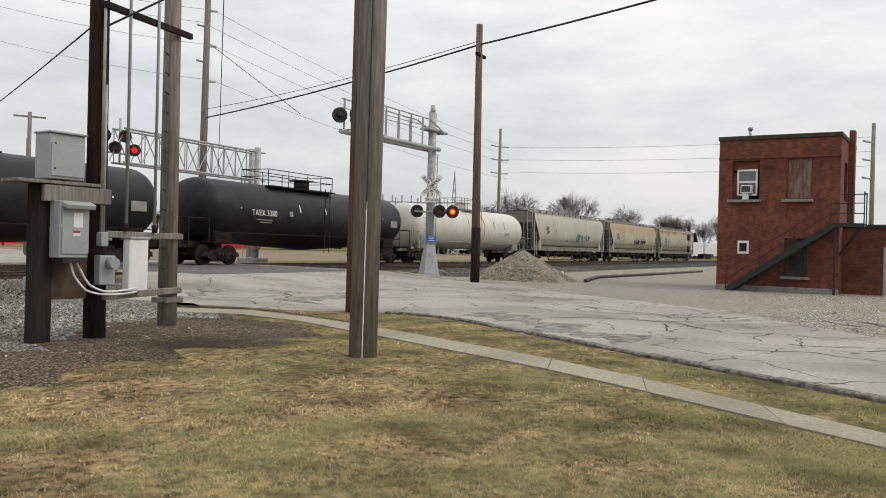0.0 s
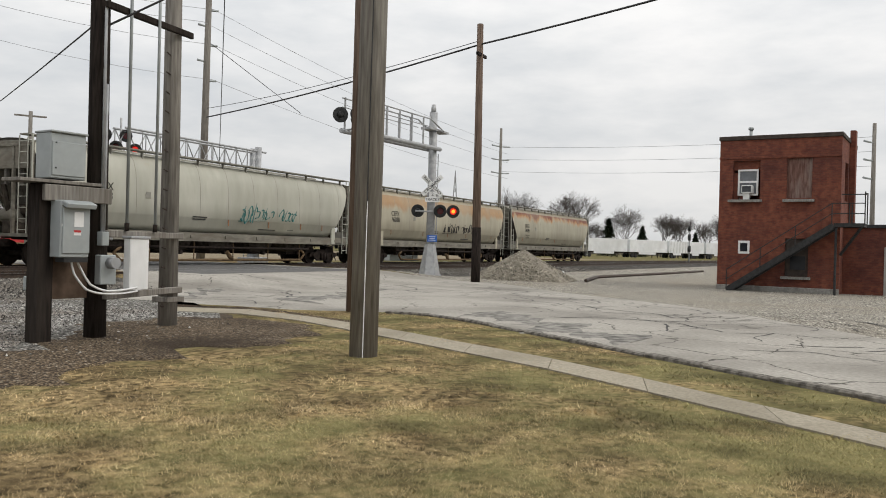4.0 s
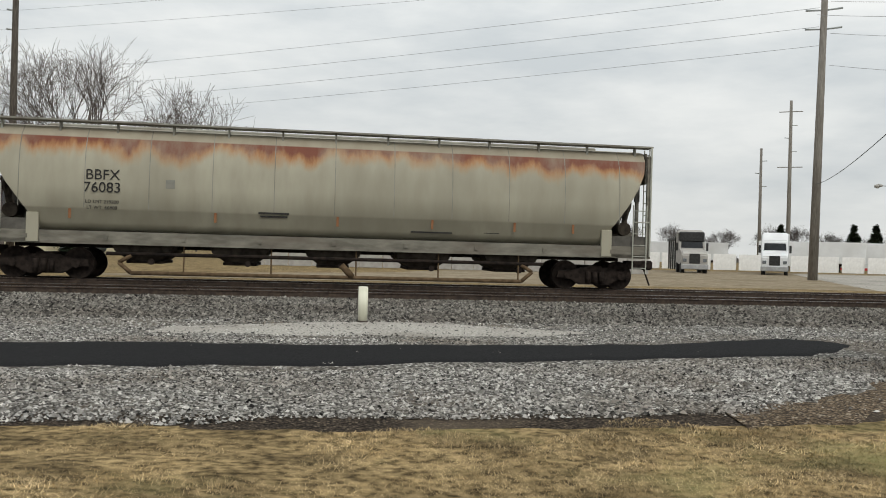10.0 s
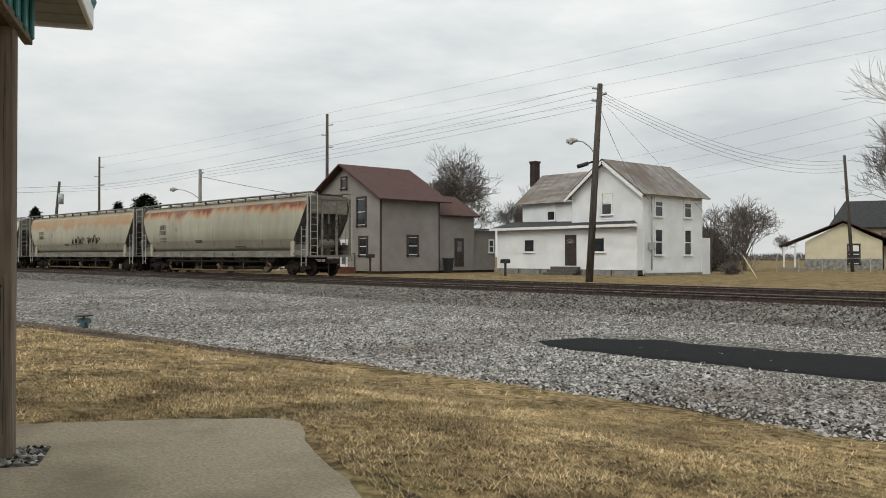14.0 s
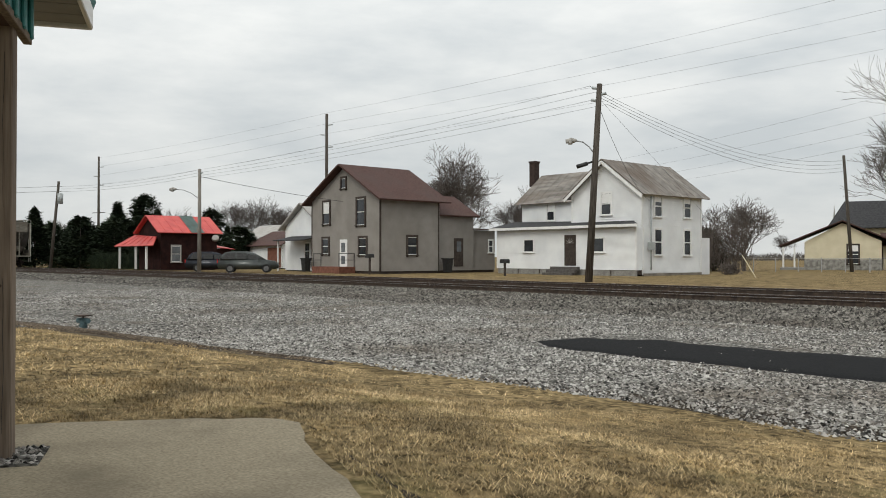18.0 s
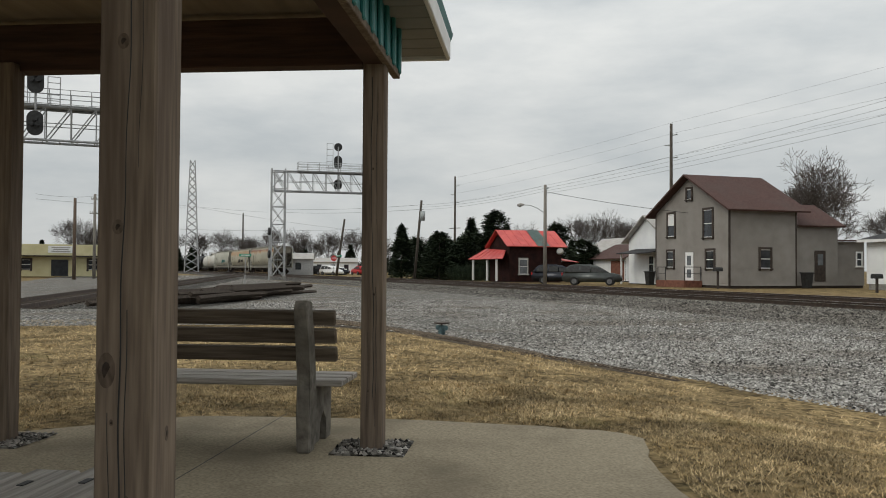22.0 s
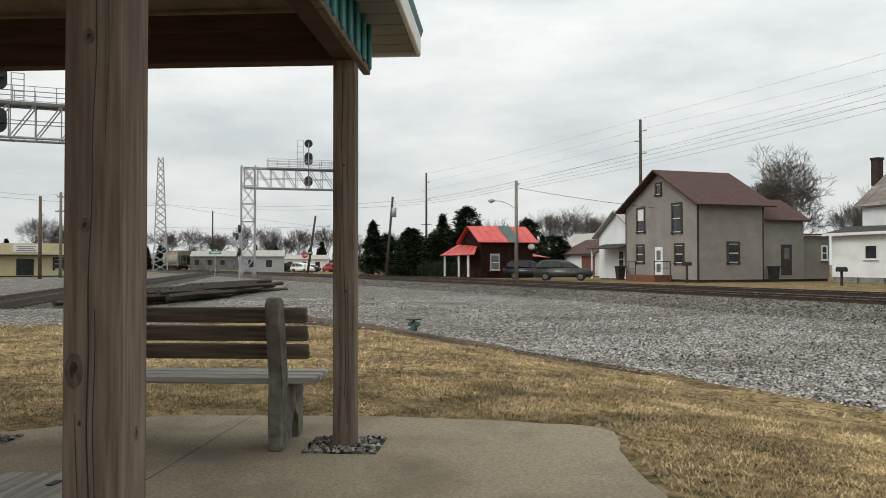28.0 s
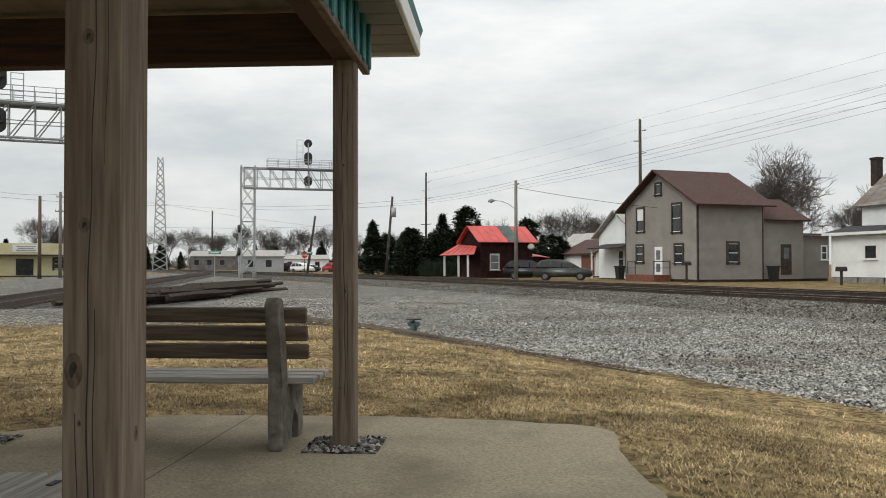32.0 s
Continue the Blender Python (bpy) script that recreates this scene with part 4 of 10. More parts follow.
    part("centre_sill", bevelled(19.0, 0.5, 0.34, 0.02), M_UNDER, car, "", pose(0, 0, 1.1))
    for z, r, half, mt in ((0.22, 0.06, 5.9, M_PIPE), (0.78, 0.055, 6.6, M_UNDER)):
        bm = bmesh.new()
        rod(bm, (-half, -1.34, z), (half, -1.34, z), r, n=8)
        if z < 0.5:
            for s in (-1, 1):
                rod(bm, (s * half, -1.34, z), (s * (half + 0.35), -1.34, z + 0.3), r, n=8)
                rod(bm, (s * (half + 0.35), -1.34, z + 0.3), (s * half, -1.34, z + 0.52), r, n=8)
            for k in range(-2, 3):
                rod(bm, (k * 2.55 + 0.7, -1.34, z), (k * 2.55 + 0.7, -1.34, 1.08), 0.025, n=6)
            rod(bm, (0.6, -1.36, z + 0.02), (0.25, -1.36, 0.6), 0.1, n=8)
        part("unloading_pipe", bm, mt, car)
    # stencils on the side that faces the viewer
    for words, size, x, z, material in marks:
        zz = min(SECTION, key=lambda q: abs(q[1] - z))
        if words is None:
            bm = bevelled(size[0], 0.006, size[1])
            part("stencil_bar", bm, material, car, "", pose(x, -zz[0] - 0.012, z))
        else:
            text("stencil", words, size, material, pose(x, -zz[0] - 0.03, z, 90, 0, 0), car)
    if graffiti:
        rnd = random.Random(graffiti[0])
        bm = bmesh.new()
        for k in range(graffiti[3]):
            if k in (9, 10):
                continue
            x0 = graffiti[1] + graffiti[2] * k / graffiti[3]
            zc, tall = 2.34 + rnd.uniform(-0.05, 0.05), rnd.choice((0.2, 0.24, 0.36))
            a0, sweep, slant = rnd.uniform(0, 6.28), rnd.choice((-1, 1)) * rnd.uniform(2.4, 4.4), rnd.uniform(0.1, 0.5)
            last = None
            for i in range(13):
                a = a0 + sweep * i / 12
                dz = tall * math.sin(a) * (1 + 0.25 * math.sin(2.2 * a))
                p = Vector((x0 + 0.17 * math.cos(a) + slant * dz, -1.612, zc + dz))
                if last is not None:
                    rod(bm, last, p, 0.012 + 0.02 * abs(math.sin(a + 1)), n=4)
                last = p
            if k % 3 == 0:
                rod(bm, (x0 - 0.1, -1.612, zc - tall), (x0 + 0.22, -1.612, zc + tall * 1.7), 0.026, 0.01, n=4)
        rod(bm, (graffiti[1] - 0.3, -1.612, 2.02), (graffiti[1] + graffiti[2] * 0.42, -1.612, 2.12), 0.018, 0.008, n=4)
        part("graffiti", bm, graffiti[4], car, "sprayed scrawl that cannot be read")
    return car


def tank_car(paint, label, radius, half, marks, spill, base=0.98, rise=0.0, truck_at=8.0):
    car = thing("tank_car", label, "tank car", group="cars of the freight train")
    zc = base + radius
    bm = bmesh.new()
    n, rings = 32, []
    prof = [(-half, 0.05)]
    for k in range(1, 7):
        a = math.pi / 2 * k / 6
        prof.append((-half + 0.75 * (1 - math.cos(a)), radius * math.sin(a)))
    prof += [(0.0, radius)]
    prof += [(-x, r) for x, r in prof[-2::-1]]
    for x, r in prof:
        # the belly rises from the middle towards both ends, the top stays level
        up = 0.5 * rise * abs(x) / half
        w = r - up * r / radius
        rings.append([bm.verts.new((x, r * math.cos(2 * math.pi * k / n), zc + up + w * math.sin(2 * math.pi * k / n))) for k in range(n)])
    for a, b in zip(rings, rings[1:]):
        for k in range(n):
            bm.faces.new((a[k], a[(k + 1) % n], b[(k + 1) % n], b[k])).smooth = True
    bm.faces.new(rings[0])
    bm.faces.new(rings[-1][::-1])
    part("tank", bm, paint, car)
    for s in (-1, 1):
        bm = bmesh.new()
        box(bm, min(s * 6.6, s * 9.9), max(s * 6.6, s * 9.9), -0.32, 0.32, 0.78, 1.1)
        box(bm, s * truck_at - 0.6, s * truck_at + 0.6, -1.2, 1.2, 0.98, 1.5, 0.05)
        box(bm, s * 9.8 - 0.15, s * 9.8 + 0.15, -1.4, 1.4, 0.95, 1.08)
        for y in (-1.35, 1.35):
            rod(bm, (s * 9.85, y, 1.0), (s * 9.85, y, 2.1), 0.025, n=6)
            rod(bm, (s * 9.85, y, 2.1), (s * 8.6, y, 2.1), 0.025, n=6)
            rod(bm, (s * 8.6, y, 2.1), (s * 8.6, y, 1.0), 0.025, n=6)
        rod(bm, (s * 9.85, -1.35, 2.1), (s * 9.85, 1.35, 2.1), 0.025, n=6)
        part("stub_sill", bm, M_UNDER if paint is M_TANKB else M_HOPPERDIM, car)
        coupler(car, s, s * 9.8)
        truck(car, s * truck_at)
    top = zc + radius
    bm = bmesh.new()
    rod(bm, (0, 0, top - 0.1), (0, 0, top + 0.45), 0.42, n=16)
    box(bm, -0.5, 0.5, -0.5, 0.5, top + 0.42, top + 0.5, 0.03)
    part("dome", bm, paint, car)
    bm = bmesh.new()
    back = -3.9 if paint is M_TANKB else -1.7
    for y in (-0.85, 0.85):
        box(bm, back, 1.7, y - 0.22, y + 0.22, top - 0.12, top - 0.06)
        for x in (back, (back - 0.6) / 2, -0.6, 0.6, 1.7):
            rod(bm, (x, y, top - 0.1), (x, y, top + 0.75), 0.022, n=6)
        for z in (0.4, 0.75):
            rod(bm, (back, y, top + z), (1.7, y, top + z), 0.022, n=6)
    for x in (back, 1.7):
        for z in (0.4, 0.75):
            rod(bm, (x, -0.85, top + z), (x, 0.85, top + z), 0.022, n=6)
    part("walkway", bm, M_UNDER if paint is M_TANKB else M_HOPPERDIM, car, "railed platform round the dome")
    ladder(car, 0.0, -radius - 0.1, 0.6, top, 0.45, 12, M_UNDER if paint is M_TANKB else M_HOPPERDIM)
    bm = bmesh.new()
    for y in (-1.45, 1.45):
        rod(bm, (-8.4, y, 1.5), (8.4, y, 1.5), 0.028, n=6)
    part("hand_rail", bm, M_UNDER if paint is M_TANKB else M_HOPPERDIM, car)
    for words, size, x, z, material in marks:
        y = math.sqrt(max(0.01, radius ** 2 - (z - zc) ** 2))
        tilt = 90 - math.degrees(math.asin((z - zc) / radius))
        if words is None:
            part("stencil_bar", bevelled(size[0], size[1], 0.006), material, car, "", pose(x, -y - 0.006, z, tilt, 0, 0))
        else:
            text("stencil", words, size, material, pose(x, -y - 0.012, z, tilt, 0, 0), car)
    if spill:
        bm = bmesh.new()
        m = 24
        for k in range(m):
            a0, a1 = [math.pi * (0.45 + 0.75 * q / m) for q in (k, k + 1)]
            w0, w1 = [0.1 + 0.34 * max(0.0, 1 - (a / math.pi - 0.45) / 0.6) ** 2 + 0.03 * math.sin(19 * a) for a in (a0, a1)]
            r = radius + 0.008
            quad(bm, (1.1 - w0 * 0.7, r * math.cos(a0), zc + r * math.sin(a0)), (1.1 + w0, r * math.cos(a0), zc + r * math.sin(a0)), (1.1 + w1, r * math.cos(a1), zc + r * math.sin(a1)), (1.1 - w1 * 0.7, r * math.cos(a1), zc + r * math.sin(a1)))
        part("spill_stain", bm, M_ORANGE, car, "orange stain run down from the dome")
    return car


P_TAIL = hopper_paint("hopper_paint_rusty", (0.40, 0.375, 0.29), (0.325, 0.3, 0.228), 3.42, 1.0)
P_MID = hopper_paint("hopper_paint_tan", (0.43, 0.395, 0.30), (0.355, 0.325, 0.245), 3.15, 0.75, (0.32, 0.17, 0.065))
P_WHITE = hopper_paint("hopper_paint_pale", (0.46, 0.452, 0.385), (0.385, 0.378, 0.315), 4.2, 0.3)
small = [(None, (1.0, 0.05), 3.0, 1.78, M_MARK), (None, (1.3, 0.045), 3.0, 1.68, M_MARK), (None, (0.5, 0.2), 4.9, 1.8, M_MARK), (None, (0.9, 0.05), 6.2, 1.78, M_MARK), (None, (2.2, 0.035), -3.3, 1.4, M_RUST), (None, (2.0, 0.035), 1.4, 1.4, M_RUST), (None, (0.9, 0.05), -1.8, 2.1, M_MARK), (None, (0.8, 0.05), -1.8, 2.0, M_MARK), (None, (0.26, 0.26), -4.8, 2.85, M_HOPPERDIM)]
small += [(None, (0.07, 0.42), x, 1.98, M_RUST) for x in (-7.6, -3.5, 0.1, 3.0, 5.6, 7.5)]
CARS = []
CARS.append(hopper_car("tail", P_TAIL, "grey covered hopper car with rust running from its roof", [("BBFX", 0.42, -6.7, 3.05, M_MARK), ("76083", 0.42, -6.7, 2.68, M_MARK), ("LD LMT 219200", 0.14, -6.7, 2.27, M_MARK), ("LT WT  66800", 0.14, -6.7, 2.1, M_MARK)] + small, None))
CARS.append(hopper_car("mid", P_MID, "tan-grey covered hopper car with black graffiti", [("CEFX", 0.42, -7.2, 3.05, M_MARK), ("76088", 0.42, -7.2, 2.68, M_MARK)] + small, (4, -0.6, 5.2, 20, M_MARK)))
CARS.append(hopper_car("white", P_WHITE, "pale grey covered hopper car with green graffiti", [("SSPX", 0.42, -7.0, 3.05, M_MARK), ("2243", 0.42, -7.0, 2.68, M_MARK)] + small, (9, 1.0, 4.2, 16, M_TEAL)))
CARS.append(tank_car(M_TANKW, "white tank car with an orange stain under its dome", 1.52, 9.3, [("12493", 0.3, -8.0, 2.95, M_MARK), (None, (0.9, 0.05), -8.0, 2.6, M_MARK), (None, (0.8, 0.05), -8.0, 2.5, M_MARK), (None, (0.5, 0.25), 3.4, 2.2, M_YSIDING), (None, (1.0, 0.06), 5.5, 2.3, M_MARK), (None, (1.0, 0.05), 5.5, 2.15, M_MARK), (None, (0.12, 0.6), -1.6, 2.9, M_ORANGE), (None, (0.12, 0.6), 3.0, 2.9, M_ORANGE), (None, (0.12, 0.6), 5.0, 2.9, M_ORANGE)], True))
black_marks = [("TAEX 3380", 0.4, -5.1, 2.5, M_MARKW), (None, (1.2, 0.045), -5.1, 2.18, M_HOPPERDIM), (None, (0.9, 0.045), -5.0, 2.06, M_HOPPERDIM), (None, (0.3, 0.26), -3.0, 2.55, M_HOPPERDIM), (None, (0.06, 0.55), 8.1, 2.6, M_HOPPERDIM), (None, (0.8, 0.4), 7.3, 2.4, M_HOPPERDIM)]
black_marks += [(None, (0.07, 0.42), x, 2.85, M_MARKW) for x in (-6.8, -2.2, 0.1, 2.9, 6.0)]
plain_marks = [(None, (0.7, 0.2), -5.1, 2.6, M_HOPPERDIM)] + black_marks[1:]
for k in range(5):
    CARS.append(tank_car(M_TANKB, "black tank car with white stencils", 1.65, 8.85, black_marks if k == 0 else plain_marks, False, 0.72, 0.42, 7.45))


# ---- poles, posts and wires ----
def pole_bm(h, r0, r1, lean=(0, 0), z0=-0.3):
    bm = bmesh.new()
    rod(bm, (0, 0, z0), (lean[0], lean[1], h), r0, r1, n=14)
    return bm


def utility_pole(x, y, h, r0, r1, label, material=M_POLE, lean=(0, 0), arms=(), z=None, turn=0.0, insulators=True, side_pins=()):
    z = gz(x, y) if z is None else z
    p = thing("utility_pole", label, "utility pole", pose(x, y, z, 0, 0, 0))
    part("pole", pole_bm(h, r0, r1, lean), material, p)
    for zz, w, a in arms:
        f = zz / h
        bm = bevelled(w, 0.09, 0.11, 0.01)
        part("crossarm", bm, material, p, "", Matrix.Translation((lean[0] * f, lean[1] * f - 0.0, zz)) @ Matrix.Rotation(radians(turn + a), 4, "Z"))
        if insulators:
            for k in (-0.45, -0.2, 0.2, 0.45):
                b2 = bmesh.new()
                rod(b2, (0, 0, 0.05), (0, 0, 0.22), 0.035, 0.05, n=8)
                part("insulator", b2, M_BOX, p, "", Matrix.Translation((lean[0] * f, lean[1] * f, zz)) @ Matrix.Rotation(radians(turn + a), 4, "Z") @ Matrix.Translation((k * w, 0, 0)))
    for zz, dx, dy in side_pins:
        f = zz / h
        b2 = bmesh.new()
        rod(b2, (lean[0] * f, lean[1] * f, zz), (lean[0] * f + dx, lean[1] * f + dy, zz + 0.08), 0.05, 0.075, n=8)
        part("insulator", b2, M_BOX, p)
    return p


M_STREETPOLE = mat("weathered_street_pole", (0.045, 0.038, 0.032), (0.11, 0.096, 0.082), 8, 0.92, 0, 0.3, squash=(3, 3, 0.2), spec=0.1)
M_BROWNPOLE = mat("brown_pole", (0.09, 0.062, 0.047), (0.18, 0.13, 0.10), 8, 0.9, 0, 0.3, squash=(3, 3, 0.15), spec=0.15)
big = utility_pole(9.35, 5.66, 11.0, 0.184, 0.165, "weathered grey wooden utility pole with a white conduit, on the lawn", lean=(0.02, -0.05))
bm = bmesh.new()
rod(bm, (-0.17, -0.092, -0.1), (-0.16, -0.1, 2.0), 0.0065, n=6)
part("conduit", bm, M_WHITE, big, "white ground-wire conduit")
bm = bmesh.new()
rod(bm, (-0.162, -0.098, 1.9), (-0.13, -0.12, 9), 0.007, n=5)
part("ground_wire", bm, M_WIRE, big)
utility_pole(15.48, 9.65, 11.0, 0.16, 0.12, "brown wooden utility pole by the kerb", M_BROWNPOLE)
thin = utility_pole(31.94, 14.0, 10.75, 0.19, 0.13, "tall brown utility pole with a blackened butt beside the crossing", M_BROWNPOLE, lean=(-0.02, 0.08))
bm = bmesh.new()
rod(bm, (0, 0, -0.2), (0, 0.01, 2.3), 0.197, 0.192, n=14)
part("tarred_butt", bm, M_DARKPOLE, thin, "blackened lower length")
bm = bmesh.new()
box(bm, -0.45, 0.45, -0.05, 0.05, 9.4, 9.52)
part("bracket", bm, M_DARKPOLE, thin)

H_POLE = utility_pole(40.45, 36.5, 22.6, 0.27, 0.15, "tall grey transmission pole with short insulator arms", lean=(0.1, -0.1), side_pins=[(z, s * 0.5, -0.35 * s) for z, s in ((20.5, 1), (19.2, -1), (18.0, 1), (15.6, 1), (14.6, -1), (13.4, 1), (12.4, -1), (11.2, 1))])
R_POLE = utility_pole(33.2, 53.3, 21.0, 0.33, 0.2, "tall grey transmission pole at the truck lot", side_pins=[(19.85, -1.0, 0.6), (18.5, 1.0, -0.6), (18.5, -1.0, 0.6), (17.2, 1.0, -0.6), (17.2, -1.0, 0.6)], lean=(0.3, -0.2))
utility_pole(76.0, 31.0, 13.0, 0.2, 0.12, "distant grey utility pole with side insulators", side_pins=[(z, s * 1.0, -0.5 * s) for z in (11.2, 9.9, 8.6) for s in (1, -1)])
utility_pole(62.0, -1.2, 10.5, 0.18, 0.12, "grey utility pole behind the brick tower", side_pins=[(9.2, -0.6, 0.6), (8.0, -0.6, 0.6), (6.8, -0.6, 0.6)])
utility_pole(37.0, 47.9, 9.3, 0.15, 0.12, "short wooden pole with a crossarm", arms=((9.0, 1.9, -35),), insulators=False)
utility_pole(62.0, 105.5, 23.0, 0.3, 0.18, "far grey transmission pole", arms=((21.5, 3.0, -30), (14.0, 3.2, -30)), insulators=False)
utility_pole(68.0, 124.0, 19.0, 0.3, 0.18, "far grey transmission pole", side_pins=[(17, 1, 0), (15, -1, 0), (13, 1, 0)])
utility_pole(70.0, 119.0, 24.0, 0.3, 0.18, "far grey transmission pole", side_pins=[(22, 1, 0), (20, -1, 0), (18, 1, 0)])

# cable from the street over the thin pole to the far side
E_CABLE = [(20.0, -8.0, 9.4), (31.92, 14.05, 9.52), (40.5, 36.45, 8.75)]
tagged(wire("overhead_cable", E_CABLE, 0.04, M_WIRE, 0.18), "black twisted overhead cable by the crossing", "cable", "overhead wires")
tagged(wire("overhead_cable", [(31.92, 14.05, 9.68), (40.5, 36.45, 9.3)], 0.016, M_WIRE, 0.25), "thin black overhead cable", "cable", "overhead wires")
tagged(wire("service_wire", [(8.56, 9.78, 4.1), (33.2, 53.1, 6.4)], 0.016, M_WIRE, 0.35), "thin black service wire sagging from the post", "cable", "overhead wires")
tagged(wire("service_wire", [(8.7, 9.7, 4.1), (14.0, 5.0, 9.0)], 0.016, M_WIRE, 0.1), "thin black service wire to the post", "cable", "overhead wires")
tagged(wire("guy_wire", [(40.5, 36.4, 13.5), (45.5, 32.8, 9.6)], 0.02, M_WIRE), "guy wire with an insulator rod", "cable", "overhead wires")
tagged(wire("guy_wire", [(16.6, 14.4, 8.2), (38.6, 33.6, 4.1)], 0.014, M_WIRE), "long slanting guy wire", "cable", "overhead wires")
for z, d in ((15.6, 0.5), (14.6, -0.5), (13.4, 0.5), (11.2, 0.5)):
    tagged(wire("power_line", [(40.5 + d, 36.4, z), (78.0, 31.0, z * 0.72)], 0.014, M_PALEWIRE, 0.6), "thin grey power line", "cable", "overhead wires")
    tagged(wire("power_line", [(40.5 + d, 36.4, z), (33.5 + d, 53.2, z + 3.4)], 0.014, M_PALEWIRE, 0.4), "thin grey power line", "cable", "overhead wires")
for z in (11.0, 9.8, 8.6):
    tagged(wire("power_line", [(76.0, 31.0, z), (62.0, -1.2, z * 0.8 + 0.3)], 0.014, M_PALEWIRE, 0.3), "thin grey power line", "cable", "overhead wires")
# lines from the tall pole along the far side of the tracks
for zh, z0, z1, z2 in ((22.3, 21.2, 17.2, 17.4), (20.5, 19.6, 16.0, 16.0), (19.2, 18.1, 14.9, 14.5), (18.0, 16.65, 13.5, 13.0)):
    tagged(wire("power_line", [(40.5, 36.4, zh), (-23.3, 66.0, z0), (-79.4, 52.2, z1), (-142, 48.6, z2)], 0.0075, M_FAINTWIRE, 0.35, 14), "thin power line following the tracks", "cable", "overhead wires")
# lines that leave the crossing behind the houses
for z0, z1 in ((19.85, 21.5), (18.5, 18.9), (17.2, 16.9), (15.9, 15.2)):
    tagged(wire("power_line", [(33.2, 53.2, z0), (-110.5, 144.3, z1)], 0.011, M_FAINTWIRE, 1.7, 24), "thin power line running off behind the houses", "cable", "overhead wires")

# ---- electrical service posts with their boxes ----
A, B, C3 = (7.8, 9.84), (8.66, 9.74), (10.6, 10.24)
ZP = -0.36
pa_ = thing("service_rack", "electrical service rack of black timbers with grey boxes", "service rack", pose(0, 0, ZP))
bm = bmesh.new()
bevelled(0.24, 0.24, 2.35, 0.015, Matrix.Translation((A[0], A[1], 0.95)), bm)
part("post", bm, M_DARKPOLE, pa_)
bm = bmesh.new()
rod(bm, (B[0], B[1], -0.3), (B[0] - 0.03, B[1] + 0.05, 8.0), 0.155, 0.12, n=14)
part("post", bm, M_DARKPOLE, pa_)
mid = ((A[0] + B[0]) / 2, (A[1] + B[1]) / 2)
yaw = math.degrees(math.atan2(B[1] - A[1], B[0] - A[0]))
RACK = pose(mid[0], mid[1], 0, 0, 0, yaw)
part("shelf_board", bevelled(1.2, 0.44, 0.045, 0.006), M_POLE, pa_, "", RACK @ pose(-0.28, -0.02, 2.15))
part("cross_beam", bevelled(1.02, 0.08, 0.22, 0.01), M_POLE, pa_, "", RACK @ pose(-0.02, -0.2, 2.0))
part("back_board", bevelled(0.82, 0.05, 0.85, 0.006), mat("brown_plywood", (0.07, 0.045, 0.03), (0.12, 0.08, 0.055), 6, 0.9, 0, 0.2), pa_, "", RACK @ pose(0.05, 0.02, 0.98))
cab = part("cabinet", bevelled(0.53, 0.35, 0.62, 0.012), M_BOX, pa_, "grey enamelled cabinet on the shelf", RACK @ pose(-0.153, 0.015, 2.51))
part("door", bevelled(0.5, 0.02, 0.46, 0.006), M_BOX, cab, "", pose(0.0, -0.184, -0.04))
part("lid", bevelled(0.56, 0.4, 0.03, 0.008), M_BOX, cab, "", pose(0, -0.01, 0.322))
for k in (-1, 1):
    part("screw", bevelled(0.02, 0.01, 0.02), M_BLACK, cab, "", pose(-0.2, -0.198, 0.17 * k))
dis = part("disconnect_switch", bevelled(0.43, 0.24, 0.77, 0.012), M_BOX, pa_, "grey disconnect box with warning labels", RACK @ pose(-0.175, -0.26, 1.52))
part("cover", bevelled(0.4, 0.02, 0.62, 0.006), M_BOX, dis, "", pose(0.01, -0.13, -0.02))
part("hood", bevelled(0.44, 0.16, 0.07, 0.01), M_BOX, dis, "", pose(0.02, -0.17, 0.33, 18, 0, 0))
part("label", bevelled(0.14, 0.004, 0.2), M_WHITE, dis, "", pose(0.04, -0.143, 0.13))
part("label", bevelled(0.11, 0.004, 0.05), M_WHITE, dis, "", pose(0.02, -0.143, -0.06))
part("label", bevelled(0.1, 0.004, 0.03), M_RED, dis, "", pose(0.02, -0.1445, -0.03))
part("label", bevelled(0.08, 0.004, 0.03), M_WHITE, dis, "", pose(-0.16, -0.124, 0.05))
part("base_cap", bevelled(0.36, 0.2, 0.06), M_BLACK, dis, "", pose(0.03, -0.01, -0.42))
part("meter_socket", bevelled(0.26, 0.14, 0.42, 0.012), M_BOX, pa_, "grey meter socket", RACK @ pose(0.45, -0.18, 0.96))
bm = bmesh.new()
rod(bm, (0, 0, 0), (0, -0.13, 0), 0.085, 0.08, n=16)
part("meter", bm, M_GALV, pa_, "round glass-fronted meter", RACK @ pose(0.48, -0.25, 1.06))
part("junction_box", bevelled(0.12, 0.12, 0.2, 0.01), M_BOX, pa_, "", RACK @ pose(0.4, -0.18, 1.4))
bm = bmesh.new()
for a, b in (((0.42, -0.16, 3.6), (0.42, -0.16, 1.42)), ((0.42, -0.16, 1.42), (0.56, -0.16, 1.4)), ((0.36, -0.17, 6.5), (0.38, -0.17, 1.5))):
    rod(bm, a, b, 0.022, n=8)
part("conduit", bm, M_GALV, pa_, "", RACK)
